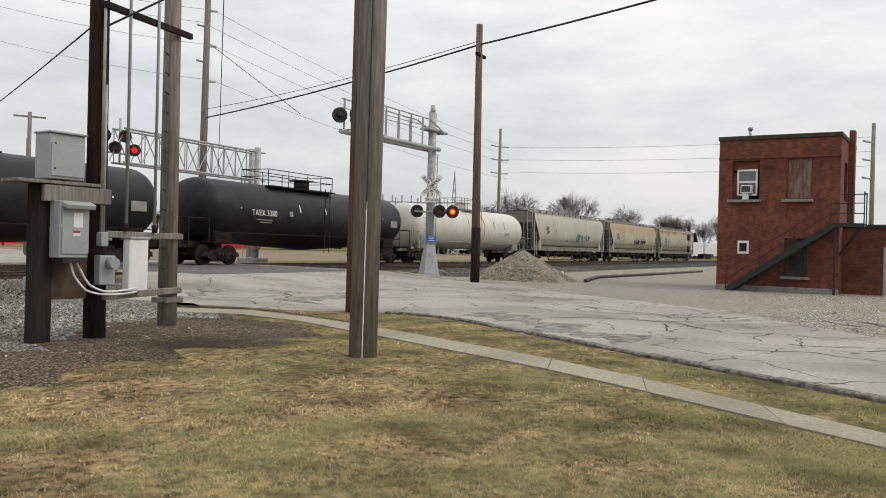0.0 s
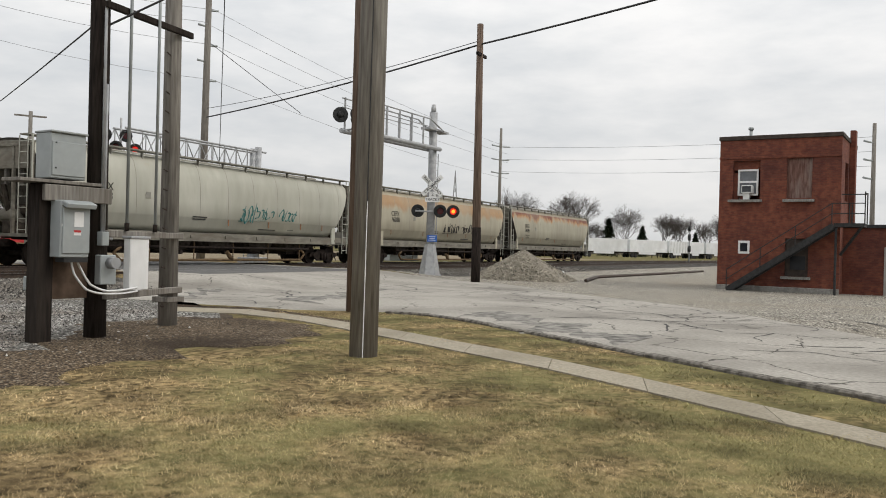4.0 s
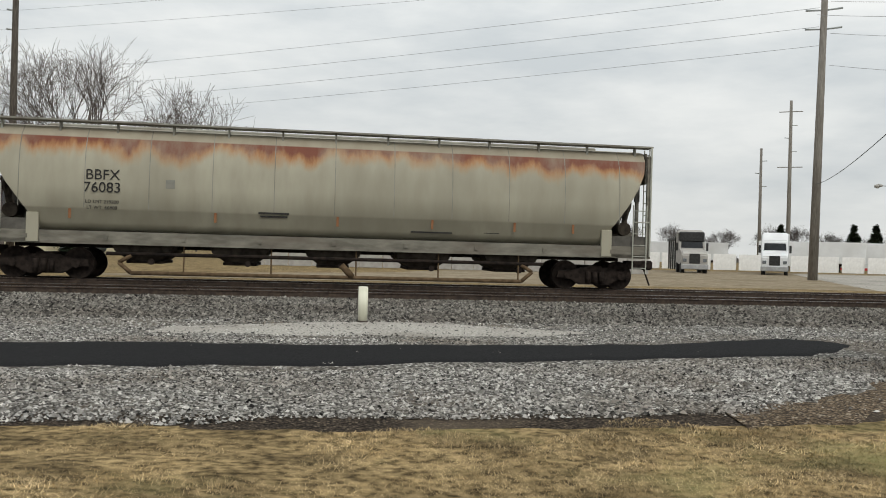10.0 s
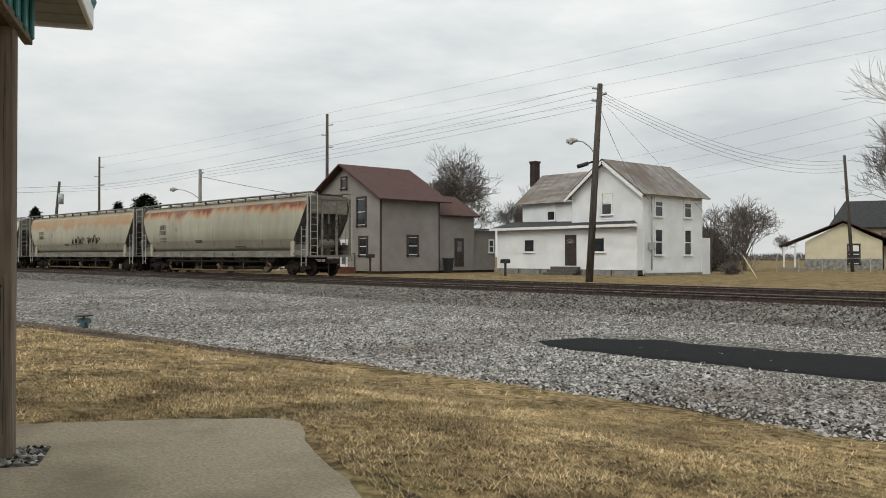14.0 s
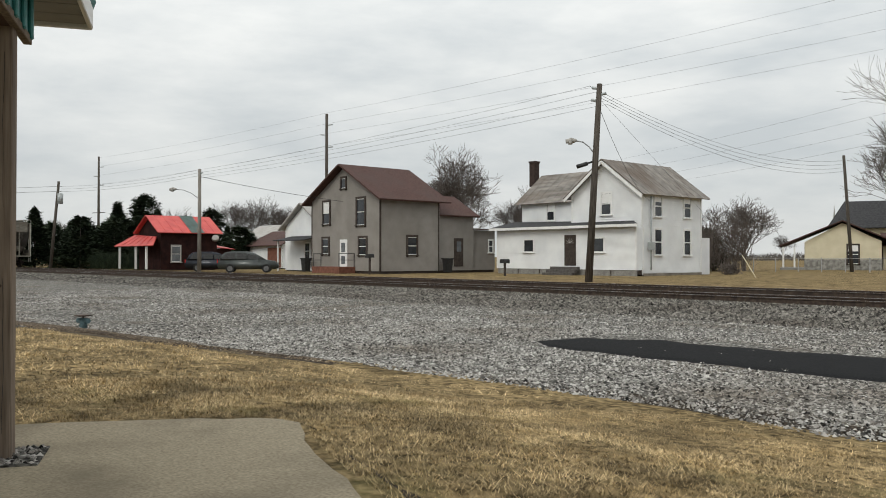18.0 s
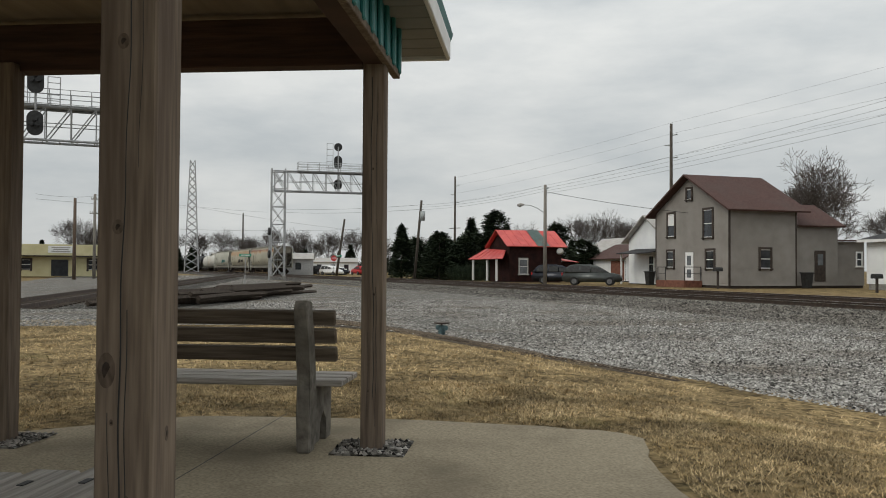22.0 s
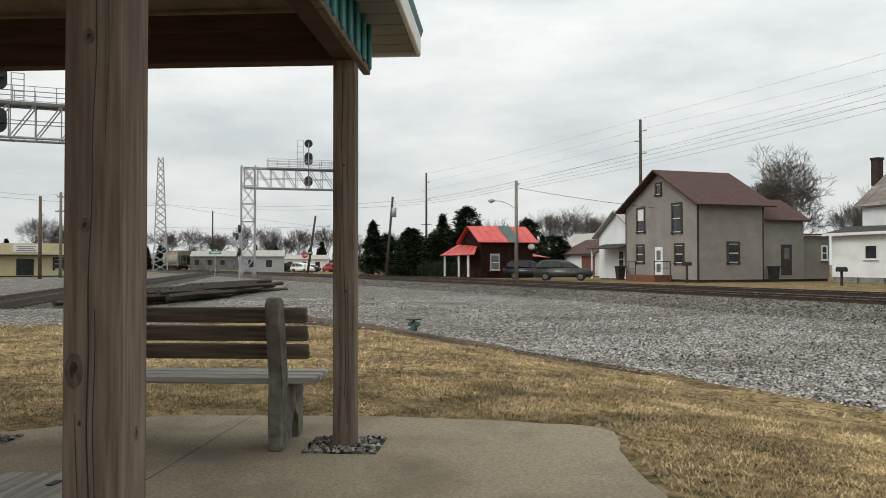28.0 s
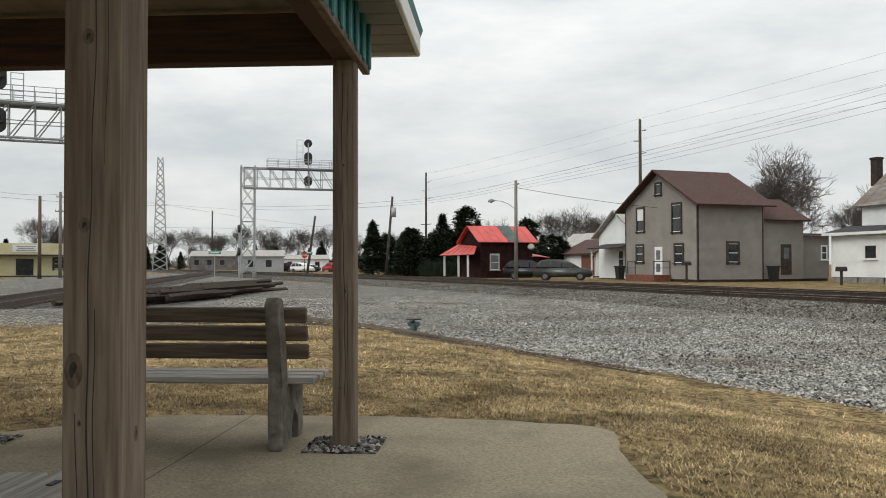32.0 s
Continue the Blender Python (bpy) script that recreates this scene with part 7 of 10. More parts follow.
# ---- parked cars ----
def car(x, y, turn, paint, label, tall=False):
    c = thing("parked_car", label, "car", pose(x, y, -0.2, 0, 0, turn))
    h = 1.66 if tall else 1.42
    low = [(-2.3, 0.42), (-2.36, 0.6), (-2.33, 0.86), (-2.22, 1.0), (0.95, 1.04), (1.6, 0.97), (2.12, 0.86), (2.32, 0.66), (2.34, 0.42), (2.2, 0.26), (-2.15, 0.26)]
    bm = bmesh.new()
    prism(bm, low, -0.9, 0.9)
    for v in bm.verts:
        v.co.y *= 1 - 0.13 * smooth(1.3, 2.4, abs(v.co.x)) - 0.05 * smooth(0.8, 1.05, v.co.z)
    bmesh.ops.bevel(bm, geom=[e for e in bm.edges], offset=0.07, segments=2, affect="EDGES")
    for f in bm.faces:
        f.smooth = True
    part("body", bm, paint, c)
    roofline = [(-2.2, 0.98), (-1.98, h - 0.28), (-1.72, h - 0.07), (-1.2, h), (-0.2, h), (0.35, h - 0.09), (1.32, 1.0)]
    bm = bmesh.new()
    prism(bm, roofline, -0.82, 0.82)
    for v in bm.verts:
        v.co.y *= 1 - 0.25 * smooth(0.95, h, v.co.z)
    bmesh.ops.bevel(bm, geom=[e for e in bm.edges], offset=0.05, segments=2, affect="EDGES")
    for f in bm.faces:
        f.smooth = True
    part("cabin", bm, paint, c)
    for s in (-1, 1):
        def flank(pts):
            bm = bmesh.new()
            for q in (0.012, -0.02):
                quad(bm, *[(x, s * (0.82 * (1 - 0.25 * smooth(0.95, h, z)) + q), z) for x, z in pts])
            return bm
        part("side_window", flank([(-1.95, 1.06), (-1.68, h - 0.14), (-0.95, h - 0.09), (-0.95, 1.06)]), M_BLACK, c)
        part("side_window", flank([(-0.87, 1.06), (-0.87, h - 0.09), (-0.1, h - 0.09), (-0.1, 1.06)]), M_BLACK, c)
        part("side_window", flank([(-0.02, 1.06), (-0.02, h - 0.09), (0.25, h - 0.14), (1.05, 1.06)]), M_BLACK, c)
        part("mirror", bevelled(0.12, 0.16, 0.14, 0.03), paint, c, "", pose(0.85, s * 0.95, 1.08))
        for xx in (-1.35, 1.4):
            bm = bmesh.new()
            rod(bm, (xx, s * 0.7, 0.33), (xx, s * 0.915, 0.33), 0.33, n=20)
            w = part("wheel", bm, M_TYRE, c)
            bm = bmesh.new()
            rod(bm, (xx, s * 0.9, 0.33), (xx, s * 0.93, 0.33), 0.2, n=14)
            part("rim", bm, M_RIM, w)
        part("tail_lamp", bevelled(0.08, 0.2, 0.25, 0.02), M_TAIL, c, "", pose(-2.3, s * 0.66, 0.88))
        part("headlight", bevelled(0.1, 0.3, 0.14, 0.02), M_LIT, c, "", pose(2.24, s * 0.6, 0.72))
    bm = bmesh.new()
    quad(bm, (-2.2, -0.66, 1.06), (-2.2, 0.66, 1.06), (-1.95, 0.55, h - 0.24), (-1.95, -0.55, h - 0.24))
    bmesh.ops.solidify(bm, geom=bm.faces[:], thickness=0.02)
    part("rear_window", bm, M_BLACK, c)
    return c


car(-59.5, 31.9, 57, M_CARGREEN, "grey-green crossover car parked beyond the tracks", True)
car(-65.1, 31.7, 66, M_CARGREY, "dark blue estate car parked beyond the tracks", True)
car(-26.0, 96.0, 200, M_CARGREEN, "dark green pickup seen from the front on the side street", True)

# ---- street poles beside the houses ----
def lamp_arm(p, z, dx, dy, ox=0.0, oy=0.0):
    vx, vy = dx - ox, dy - oy
    ob = wire("lamp_arm", [(ox, oy, z - 0.75), (ox + vx * 0.35, oy + vy * 0.35, z - 0.3), (ox + vx * 0.7, oy + vy * 0.7, z - 0.05), (dx, dy, z)], 0.03, M_GALV)
    ob.parent = p
    k = 0.55 / math.hypot(vx, vy)
    bm = bmesh.new()
    rod(bm, (dx, dy, z + 0.02), (dx + vx * k * 0.45, dy + vy * k * 0.45, z + 0.02), 0.06, 0.15, n=12)
    rod(bm, (dx + vx * k * 0.45, dy + vy * k * 0.45, z + 0.02), (dx + vx * k, dy + vy * k, z - 0.02), 0.15, 0.1, n=12)
    rod(bm, (dx + vx * k * 0.6, dy + vy * k * 0.6, z - 0.17), (dx + vx * k * 0.6, dy + vy * k * 0.6, z - 0.02), 0.09, 0.15, n=12)
    part("lamp_head", bm, M_WALLGREY, p, "street lamp head")


hp = utility_pole(-26.21, 32.45, 9.75, 0.19, 0.13, "leaning dark street pole with a lamp before the white house", M_STREETPOLE, lean=(0.35, 0.45), z=-0.2, side_pins=[(9.5, -0.3, -0.2), (9.2, 0.3, 0.2), (8.9, -0.3, -0.2)])
lamp_arm(hp, 6.95, -0.42, -0.34, 0.24, 0.3)
sp = utility_pole(-60.6, 28.3, 7.95, 0.16, 0.12, "street pole with a lamp beside the parked cars", M_POLE, z=-0.2, side_pins=[(7.6, 0.3, 0.1)])
lamp_arm(sp, 6.4, -1.2, -1.3)
tp = utility_pole(-86.8, 25.1, 8.6, 0.16, 0.12, "leaning street pole with a transformer can", M_STREETPOLE, lean=(0.25, 0.7), z=-0.2)
bm = bmesh.new()
rod(bm, (0.5, 0.75, 6.4), (0.5, 0.78, 7.4), 0.27, n=12)
part("transformer", bm, M_BOX, tp, "grey transformer can")
yp = utility_pole(-29.8, 71.1, 9.7, 0.15, 0.11, "leaning dark pole before the cream bungalow", M_STREETPOLE, lean=(-0.6, -0.15), z=-0.2)
utility_pole(-23.0, 66.0, 20.6, 0.3, 0.2, "tall dark transmission pole", M_STREETPOLE, lean=(-0.1, 0), z=0.0, side_pins=[(19.6, -0.6, 0), (18.1, -0.6, 0), (16.65, -0.6, 0)])
utility_pole(-79.4, 52.2, 17.3, 0.22, 0.15, "tall dark transmission pole behind the houses", M_STREETPOLE, z=-0.2, side_pins=[(16.0, 0.6, 0.4), (14.9, -0.6, -0.4), (13.5, 0.6, 0.4)])
utility_pole(-142.0, 48.6, 17.8, 0.24, 0.15, "tall dark transmission pole", M_STREETPOLE, arms=((8.5, 3.0, 20),), insulators=False, z=-0.2, side_pins=[(16.0, 0.8, 0.5), (14.5, -0.8, -0.5), (13.0, 0.8, 0.5)])
utility_pole(-258.0, 21.0, 17.5, 0.3, 0.2, "far dark transmission pole", M_STREETPOLE, arms=((9.0, 3.5, 60), (7.8, 3.5, 60), (6.5, 3.5, 60)), insulators=False, z=-0.2)
utility_pole(-128.0, 24.5, 8.8, 0.2, 0.15, "leaning pole by the signal bridge", M_STREETPOLE, lean=(0.3, 1.2), z=-0.2)
utility_pole(-98.0, -9.7, 8.6, 0.2, 0.15, "bare brown pole before the yellow store", mat("brown_stub", (0.08, 0.055, 0.04), (0.14, 0.1, 0.075), 6, 0.9), z=-0.2)
utility_pole(-108.0, -8.5, 9.9, 0.2, 0.15, "grey pole with a transformer near the yellow store", M_POLE, z=-0.2, arms=((7.6, 1.2, 80), (9.3, 0.9, 80)))
for k in range(4):
    z = 9.45 - 0.3 * k
    dx = (k - 1.5) * 0.2
    tagged(wire("street_wire", [(-25.9 + dx, 32.85 + dx, z), (-60.6, 28.3, 7.7 - 0.22 * k)], 0.007, M_FAINTWIRE, 0.25), "thin black wire between street poles", "cable", "overhead wires")
    tagged(wire("street_wire", [(-25.9 + dx, 32.85 + dx, z), (-30.3, 71.0, 9.1 - 0.3 * k)], 0.010, M_FAINTWIRE, 1.3, 14), "sagging black wire between street poles", "cable", "overhead wires")
    if k < 3:
        tagged(wire("street_wire", [(-60.6, 28.3, 7.7 - 0.22 * k), (-86.6, 25.7, 7.9 - 0.25 * k)], 0.008, M_FAINTWIRE, 0.3), "thin black wire between street poles", "cable", "overhead wires")
tagged(wire("service_drop", [(-25.9, 32.8, 8.6), (-32.1, 46.0, 4.7)], 0.012, M_WIRE, 0.7), "service drop to the white house", "cable", "overhead wires")
tagged(wire("guy_wire", [(-25.9, 32.8, 8.9), (-25.4, 45.6, 1.15)], 0.008, M_FAINTWIRE), "guy wire of the street pole", "cable", "overhead wires")
tagged(wire("guy_guard", [(-25.4, 45.6, 1.15), (-23.9, 44.4, -0.1)], 0.022, M_YSIDING), "yellow plastic guard on a guy wire", "cable guard")
hp_can = bmesh.new()
rod(hp_can, (-0.4, -0.3, 5.72), (0.22, 0.26, 5.95), 0.05, 0.05, n=8)
rod(hp_can, (-0.45, -0.34, 5.68), (-0.05, 0.02, 5.84), 0.1, 0.1, n=8)
part("splice_case", hp_can, M_BLACK, hp, "black cable splice case")
tagged(wire("service_drop", [(-60.6, 28.3, 7.2), (-48.1, 41.0, 4.5)], 0.016, M_WIRE, 0.3), "service drop to the taupe house", "cable", "overhead wires")


# ---- picnic shelter ----
PAV = pose(-4.74, 1.13, 0, 0, 0, -23.9)  # local x along the eave towards the viewer, local -y away from the tracks
shelter = thing("picnic_shelter", "timber picnic shelter with teal metal trim and white soffit", "shelter", PAV)


def squared_post(x, y, h, s=0.145):
    s = 0.152 if x > 2 else 0.126
    part("post", bevelled(s, s, h, 0.006), M_TIMBER, shelter, "knotty stained timber post", pose(x, y, h / 2 - 0.1))


for x, y in ((0, 0), (2.704, -0.119), (0.07, -2.22), (2.72, -2.2), (-0.04, -4.3), (2.72, -4.3)):
    squared_post(x, y, 2.36)
M_KNOT = mat("dark_knot", (0.02, 0.014, 0.01), (0.05, 0.036, 0.027), 40, 0.9, 0, 0.3)
M_KNOTRING = mat("knot_ring", (0.07, 0.05, 0.037), (0.13, 0.098, 0.072), 60, 0.9, 0, 0.3, squash=(1, 1, 0.4))


def knot(x, y, z, r, tall, side):
    """A knot in a post: a dark core in a paler ring, on the face towards +x (side 0) or +y (side 90)."""
    ring = bmesh.new()
    rod(ring, (-0.004, 0, 0), (0.0009, 0, 0), r, r * 0.9, n=14)
    ring.transform(Matrix.Diagonal((1, 1, tall, 1)))
    k = part("knot", ring, M_KNOTRING, shelter, "", pose(x, y, z, 0, 0, side))
    core = bmesh.new()
    rod(core, (-0.004, 0, 0), (0.0014, 0.1 * r, -0.1 * r), r * 0.5, r * 0.42, n=10)
    core.transform(Matrix.Diagonal((1, 1, tall, 1)))
    part("knot_core", core, M_KNOT, k)


for px, py, half, knots in ((2.704, -0.119, 0.076, ((-0.012, 1.62, 0.017, 1.3, 0), (-0.02, 1.15, 0.016, 1.3, 0), (-0.045, 0.79, 0.026, 1.9, 0), (-0.03, 0.66, 0.006, 1.5, 0), (0.012, 0.47, 0.008, 1.2, 0), (-0.01, 0.62, 0.011, 2.0, 90))),
                            (0.0, 0.0, 0.063, ((0.0, 1.62, 0.007, 1.2, 0), (0.01, 0.9, 0.009, 1.2, 0), (-0.02, 0.35, 0.007, 1.3, 0)))):
    for off, kz, r, tall, side in knots:
        knot(px + (half if side == 0 else off), py + (off if side == 0 else half), kz, r, tall, side)
    for start, stop, off, wide in ((0.3, 2.2, 0.0, 1.0), (0.15, 1.0, 0.016, 0.6), (0.2, 0.75, -0.03, 0.5), (1.3, 2.15, 0.03, 0.5)):
        bm = bmesh.new()
        last = None
        for k in range(int((stop - start) / 0.044)):
            z = start + k * 0.044
            y = py + off + 0.01 * math.sin(2.7 * z + px + 9 * off) + 0.002 * math.sin(17 * z)
            w = wide * (0.0011 + 0.0011 * abs(math.sin(2.3 * z + 5 * off)))
            pair = [bm.verts.new((px + half + 0.0012, y + q * w, z)) for q in (-1, 1)]
            if last:
                bm.faces.new((last[0], last[1], pair[1], pair[0]))
            last = pair
        part("drying_crack", bm, M_BLACK, shelter)
# past the near post the beams run on unseen, added with the roof
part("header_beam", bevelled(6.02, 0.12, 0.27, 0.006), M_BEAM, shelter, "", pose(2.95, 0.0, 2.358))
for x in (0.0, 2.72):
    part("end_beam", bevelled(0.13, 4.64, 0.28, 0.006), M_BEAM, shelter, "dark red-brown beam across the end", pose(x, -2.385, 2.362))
part("teal_panel", bevelled(6.24, 0.012, 0.29), M_TEAL, shelter, "teal ribbed metal panel above the beam", pose(2.8, 0.078, 2.385))
for k in range(28):
    part("teal_rib", bevelled(0.05, 0.026, 0.285, 0.008), M_TEAL, shelter, "", pose(-0.27 + 0.225 * k, 0.094, 2.386))
part("trim_board", bevelled(6.2, 0.045, 0.045, 0.004), M_TIMBER, shelter, "", pose(2.78, 0.07, 2.245))
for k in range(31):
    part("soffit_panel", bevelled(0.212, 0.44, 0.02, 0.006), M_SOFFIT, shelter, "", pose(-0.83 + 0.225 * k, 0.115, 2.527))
part("fascia", bevelled(6.9, 0.03, 0.16, 0.006), M_WHITE, shelter, "white aluminium fascia", pose(2.48, 0.33, 2.58))
part("end_fascia", bevelled(0.03, 0.45, 0.16, 0.006), M_WHITE, shelter, "", pose(-0.97, 0.115, 2.575))
# ceiling and roof reach unseen past the viewer, added to darken the posts
part("ceiling", bevelled(6.9, 4.7, 0.03), mat("tan_plywood", (0.20, 0.15, 0.10), (0.29, 0.225, 0.155), 3, 0.85, 0, 0.1, squash=(0.3, 3, 3)), shelter, "tan plywood ceiling", pose(2.5, -2.36, 2.56))
slope(shelter, (-0.985, 0.345, 2.63), (5.9, 0.345, 2.63), (5.9, -2.4, 3.6), (-0.985, -2.4, 3.6), 0.05, M_TEAL)
slope(shelter, (-1.0, -5.2, 2.62), (5.9, -5.2, 2.62), (5.9, -2.4, 3.6), (-1.0, -2.4, 3.6), 0.05, M_TEAL)
bm = bmesh.new()
quad(bm, (-0.95, 0.3, 2.6), (-0.95, -5.0, 2.6), (-0.95, -2.4, 3.55), (-0.95, -2.4, 3.55 - 0.001))
bmesh.ops.solidify(bm, geom=bm.faces[:], thickness=0.02)
part("gable_panel", bm, M_TEAL, shelter)

# concrete slab with a broken edge
edge = [(-7.2, -9.0), (-6.6, -4.0), (-5.85, -0.85), (-6.13, 0.21), (-5.85, 0.95), (-5.52, 1.66), (-5.25, 2.1), (-5.05, 2.44), (-4.93, 2.5), (-4.9, 2.62), (-4.78, 2.74), (-4.55, 2.78), (-4.2, 2.62), (-3.85, 2.45), (-3.35, 2.27), (-2.9, 2.12), (-2.3, 2.0), (-1.6, 1.7), (-1.35, 0.8), (-1.3, -1.0), (-1.2, -9.0)]
pts = resample(edge, 150)
top, low = [], []
bm = bmesh.new()
for i, p in enumerate(pts):
    w = 0.035 * noise.noise((p.x * 3, p.y * 3, 0.5)) + 0.02 * noise.noise((p.x * 11, p.y * 11, 0.5))
    top.append(bm.verts.new((p.x + w, p.y + w, 0.012)))
    low.append(bm.verts.new((p.x + w * 1.4 + 0.01, p.y + w * 1.4 + 0.02, -0.16)))
bm.faces.new(top)
for i in range(len(pts) - 1):
    bm.faces.new((top[i], low[i], low[i + 1], top[i + 1]))
slab = part("shelter_floor", bm, M_SLAB)
tagged(slab, "worn concrete slab with a crumbled edge", "concrete slab", kind="structure")
bm = bmesh.new()
for a, b in (((-6.05, 0.82), (-3.0, -0.54)),):
    va, vb = Vector((*a, 0.0145)), Vector((*b, 0.0145))
    n = Vector((-(vb - va).y, (vb - va).x, 0)).normalized() * 0.0035
    quad(bm, va + n, va - n, vb - n, vb + n)
single("expansion_joint", bm, M_TAR, "thin dark joint in the concrete", "joint", kind="structure")
for x, y in ((0, 0), (0.07, -2.22), (2.704, -0.119)):
    bed = part("gravel_inset", bevelled(0.42, 0.42, 0.012), M_GRAVEL, None, "", PAV @ pose(x, y, 0.014))
    tagged(bed, "square of small gravel set in the slab round a post", "gravel", kind="structure")


rim = strip("slab_soil", [(-6.1, 0.25), (-5.85, 1.0), (-5.5, 1.7), (-5.05, 2.5), (-4.75, 2.76), (-4.2, 2.64), (-3.35, 2.3), (-2.3, 2.02), (-1.58, 1.72), (-1.33, 0.8), (-1.28, -1.0)],
            [(-6.3, 0.3), (-6.05, 1.12), (-5.68, 1.86), (-5.2, 2.68), (-4.75, 3.0), (-4.1, 2.88), (-3.2, 2.56), (-2.15, 2.3), (-1.36, 1.9), (-1.08, 0.85), (-1.0, -1.0)], 90, 4, 0.022, M_DIRT, 0.06, 2.5, keep_pairs=True)
tagged(rim, "dark damp soil along the broken slab edge", "soil", kind="structure")


# ---- benches ----
M_BENCHEND = mat("dark_cast_concrete", (0.1, 0.09, 0.075), (0.215, 0.196, 0.166), 16, 0.94, 0, 0.5, (0.075, 0.066, 0.052), 0.7, 4)


def bench_end():
    bm = bmesh.new()
    prism(bm, [(0.02, 0), (0.13, 0), (0.15, 0.2), (0.12, 0.4), (0.17, 0.62), (0.22, 0.82), (0.18, 0.86), (0.1, 0.85), (0.04, 0.62), (-0.01, 0.4)], -0.038, 0.038)
    prism(bm, [(-0.40, 0), (-0.28, 0), (-0.27, 0.14), (-0.20, 0.2), (-0.13, 0.14), (-0.12, 0.02), (0.02, 0.02), (0.02, 0.355), (-0.42, 0.355)], -0.032, 0.032)
    bmesh.ops.bevel(bm, geom=bm.edges[:], offset=0.008, segments=1, affect="EDGES")
    return bm


def bench(m, length):
    b = thing("park_bench", "park bench with concrete ends and weathered planks", "bench", m, "benches in the shelter")
    for y in (0.22, length - 0.1):
        part("bench_end", bench_end(), M_BENCHEND, b, "cast concrete bench end", pose(0, -y, 0))
    for z, x in ((0.545, 0.0), (0.65, 0.025), (0.755, 0.05)):
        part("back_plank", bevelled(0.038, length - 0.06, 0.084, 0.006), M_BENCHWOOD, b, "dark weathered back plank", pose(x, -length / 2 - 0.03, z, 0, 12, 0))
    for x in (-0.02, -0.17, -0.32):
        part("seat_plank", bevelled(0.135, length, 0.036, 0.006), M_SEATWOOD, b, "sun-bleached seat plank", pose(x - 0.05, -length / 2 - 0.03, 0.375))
    return b


bench(PAV @ pose(0.06, -0.14, 0.012), 1.38)
pb = thing("plank_bench", "backless bench of sun-bleached planks on concrete legs", "bench", PAV @ pose(2.34, -0.36, 0.012), "benches in the shelter")
M_SEATX = mat("sunbleached_plank", (0.22, 0.2, 0.175), (0.42, 0.39, 0.35), 10, 0.92, 0, 0.5, (0.12, 0.1, 0.085), 0.6, 2.0, squash=(0.2, 4, 4))
for k in range(3):
    plank = part("seat_plank", bevelled(1.7, 0.145, 0.045, 0.006), M_SEATX, pb, "", pose(0.85 + 0.045 * k, -0.155 * k, 0.405))
    part("bolt_hole", bevelled(0.05, 0.02, 0.004), M_BLACK, plank, "", pose(-0.68, 0, 0.0235))
for x in (0.35, 1.4):
    part("bench_leg", bevelled(0.09, 0.38, 0.385, 0.012), M_CONCRETE, pb, "cast concrete leg", pose(x, -0.155, 0.1925))

# small valve stub on the gravel
valve = thing("valve_stub", "rusty blue-green water valve stub on a pale pad", "valve", pose(-15.2, 4.95, gz(-15.2, 4.95), 0, 0, 20))
bm = bmesh.new()
rod(bm, (0, 0, 0), (0, 0, 0.17), 0.07, 0.06, n=10)
rod(bm, (-0.13, 0, 0.14), (0.13, 0, 0.14), 0.05, n=10)
part("body", bm, mat("weathered_teal", (0.05, 0.09, 0.1), (0.1, 0.16, 0.17), 9, 0.8), valve)
bm = bmesh.new()
rod(bm, (0, 0, 0.16), (0, 0, 0.24), 0.02, n=8)
rod(bm, (0, 0, 0.22), (0, 0, 0.245), 0.15, n=14)
part("handwheel", bm, M_RAIL, valve, "rusty handwheel")
pad = strip("concrete_spill", [(-15.4, 5.1), (-14.6, 5.2), (-13.8, 5.6)], [(-15.2, 5.5), (-14.4, 5.7), (-13.7, 5.8)], 12, 4, 0.03, M_WALK, 0.1, 2.0)
tagged(pad, "pale spill of concrete beside the valve", "concrete", kind="structure")
# marker post
mk = thing("marker_post", "cream plastic marker post with a dark foot", "marker post", pose(0.8, 16.65, gz(0.8, 16.65) - 0.02))
bm = bmesh.new()
rod(bm, (0, 0, 0.05), (0, 0, 0.74), 0.095, n=16)
part("post", bm, M_IVORY, mk)
bm = bmesh.new()
rod(bm, (0, 0, -0.1), (0, 0, 0.07), 0.105, n=16)
part("foot", bm, M_BROWNTRIM, mk)


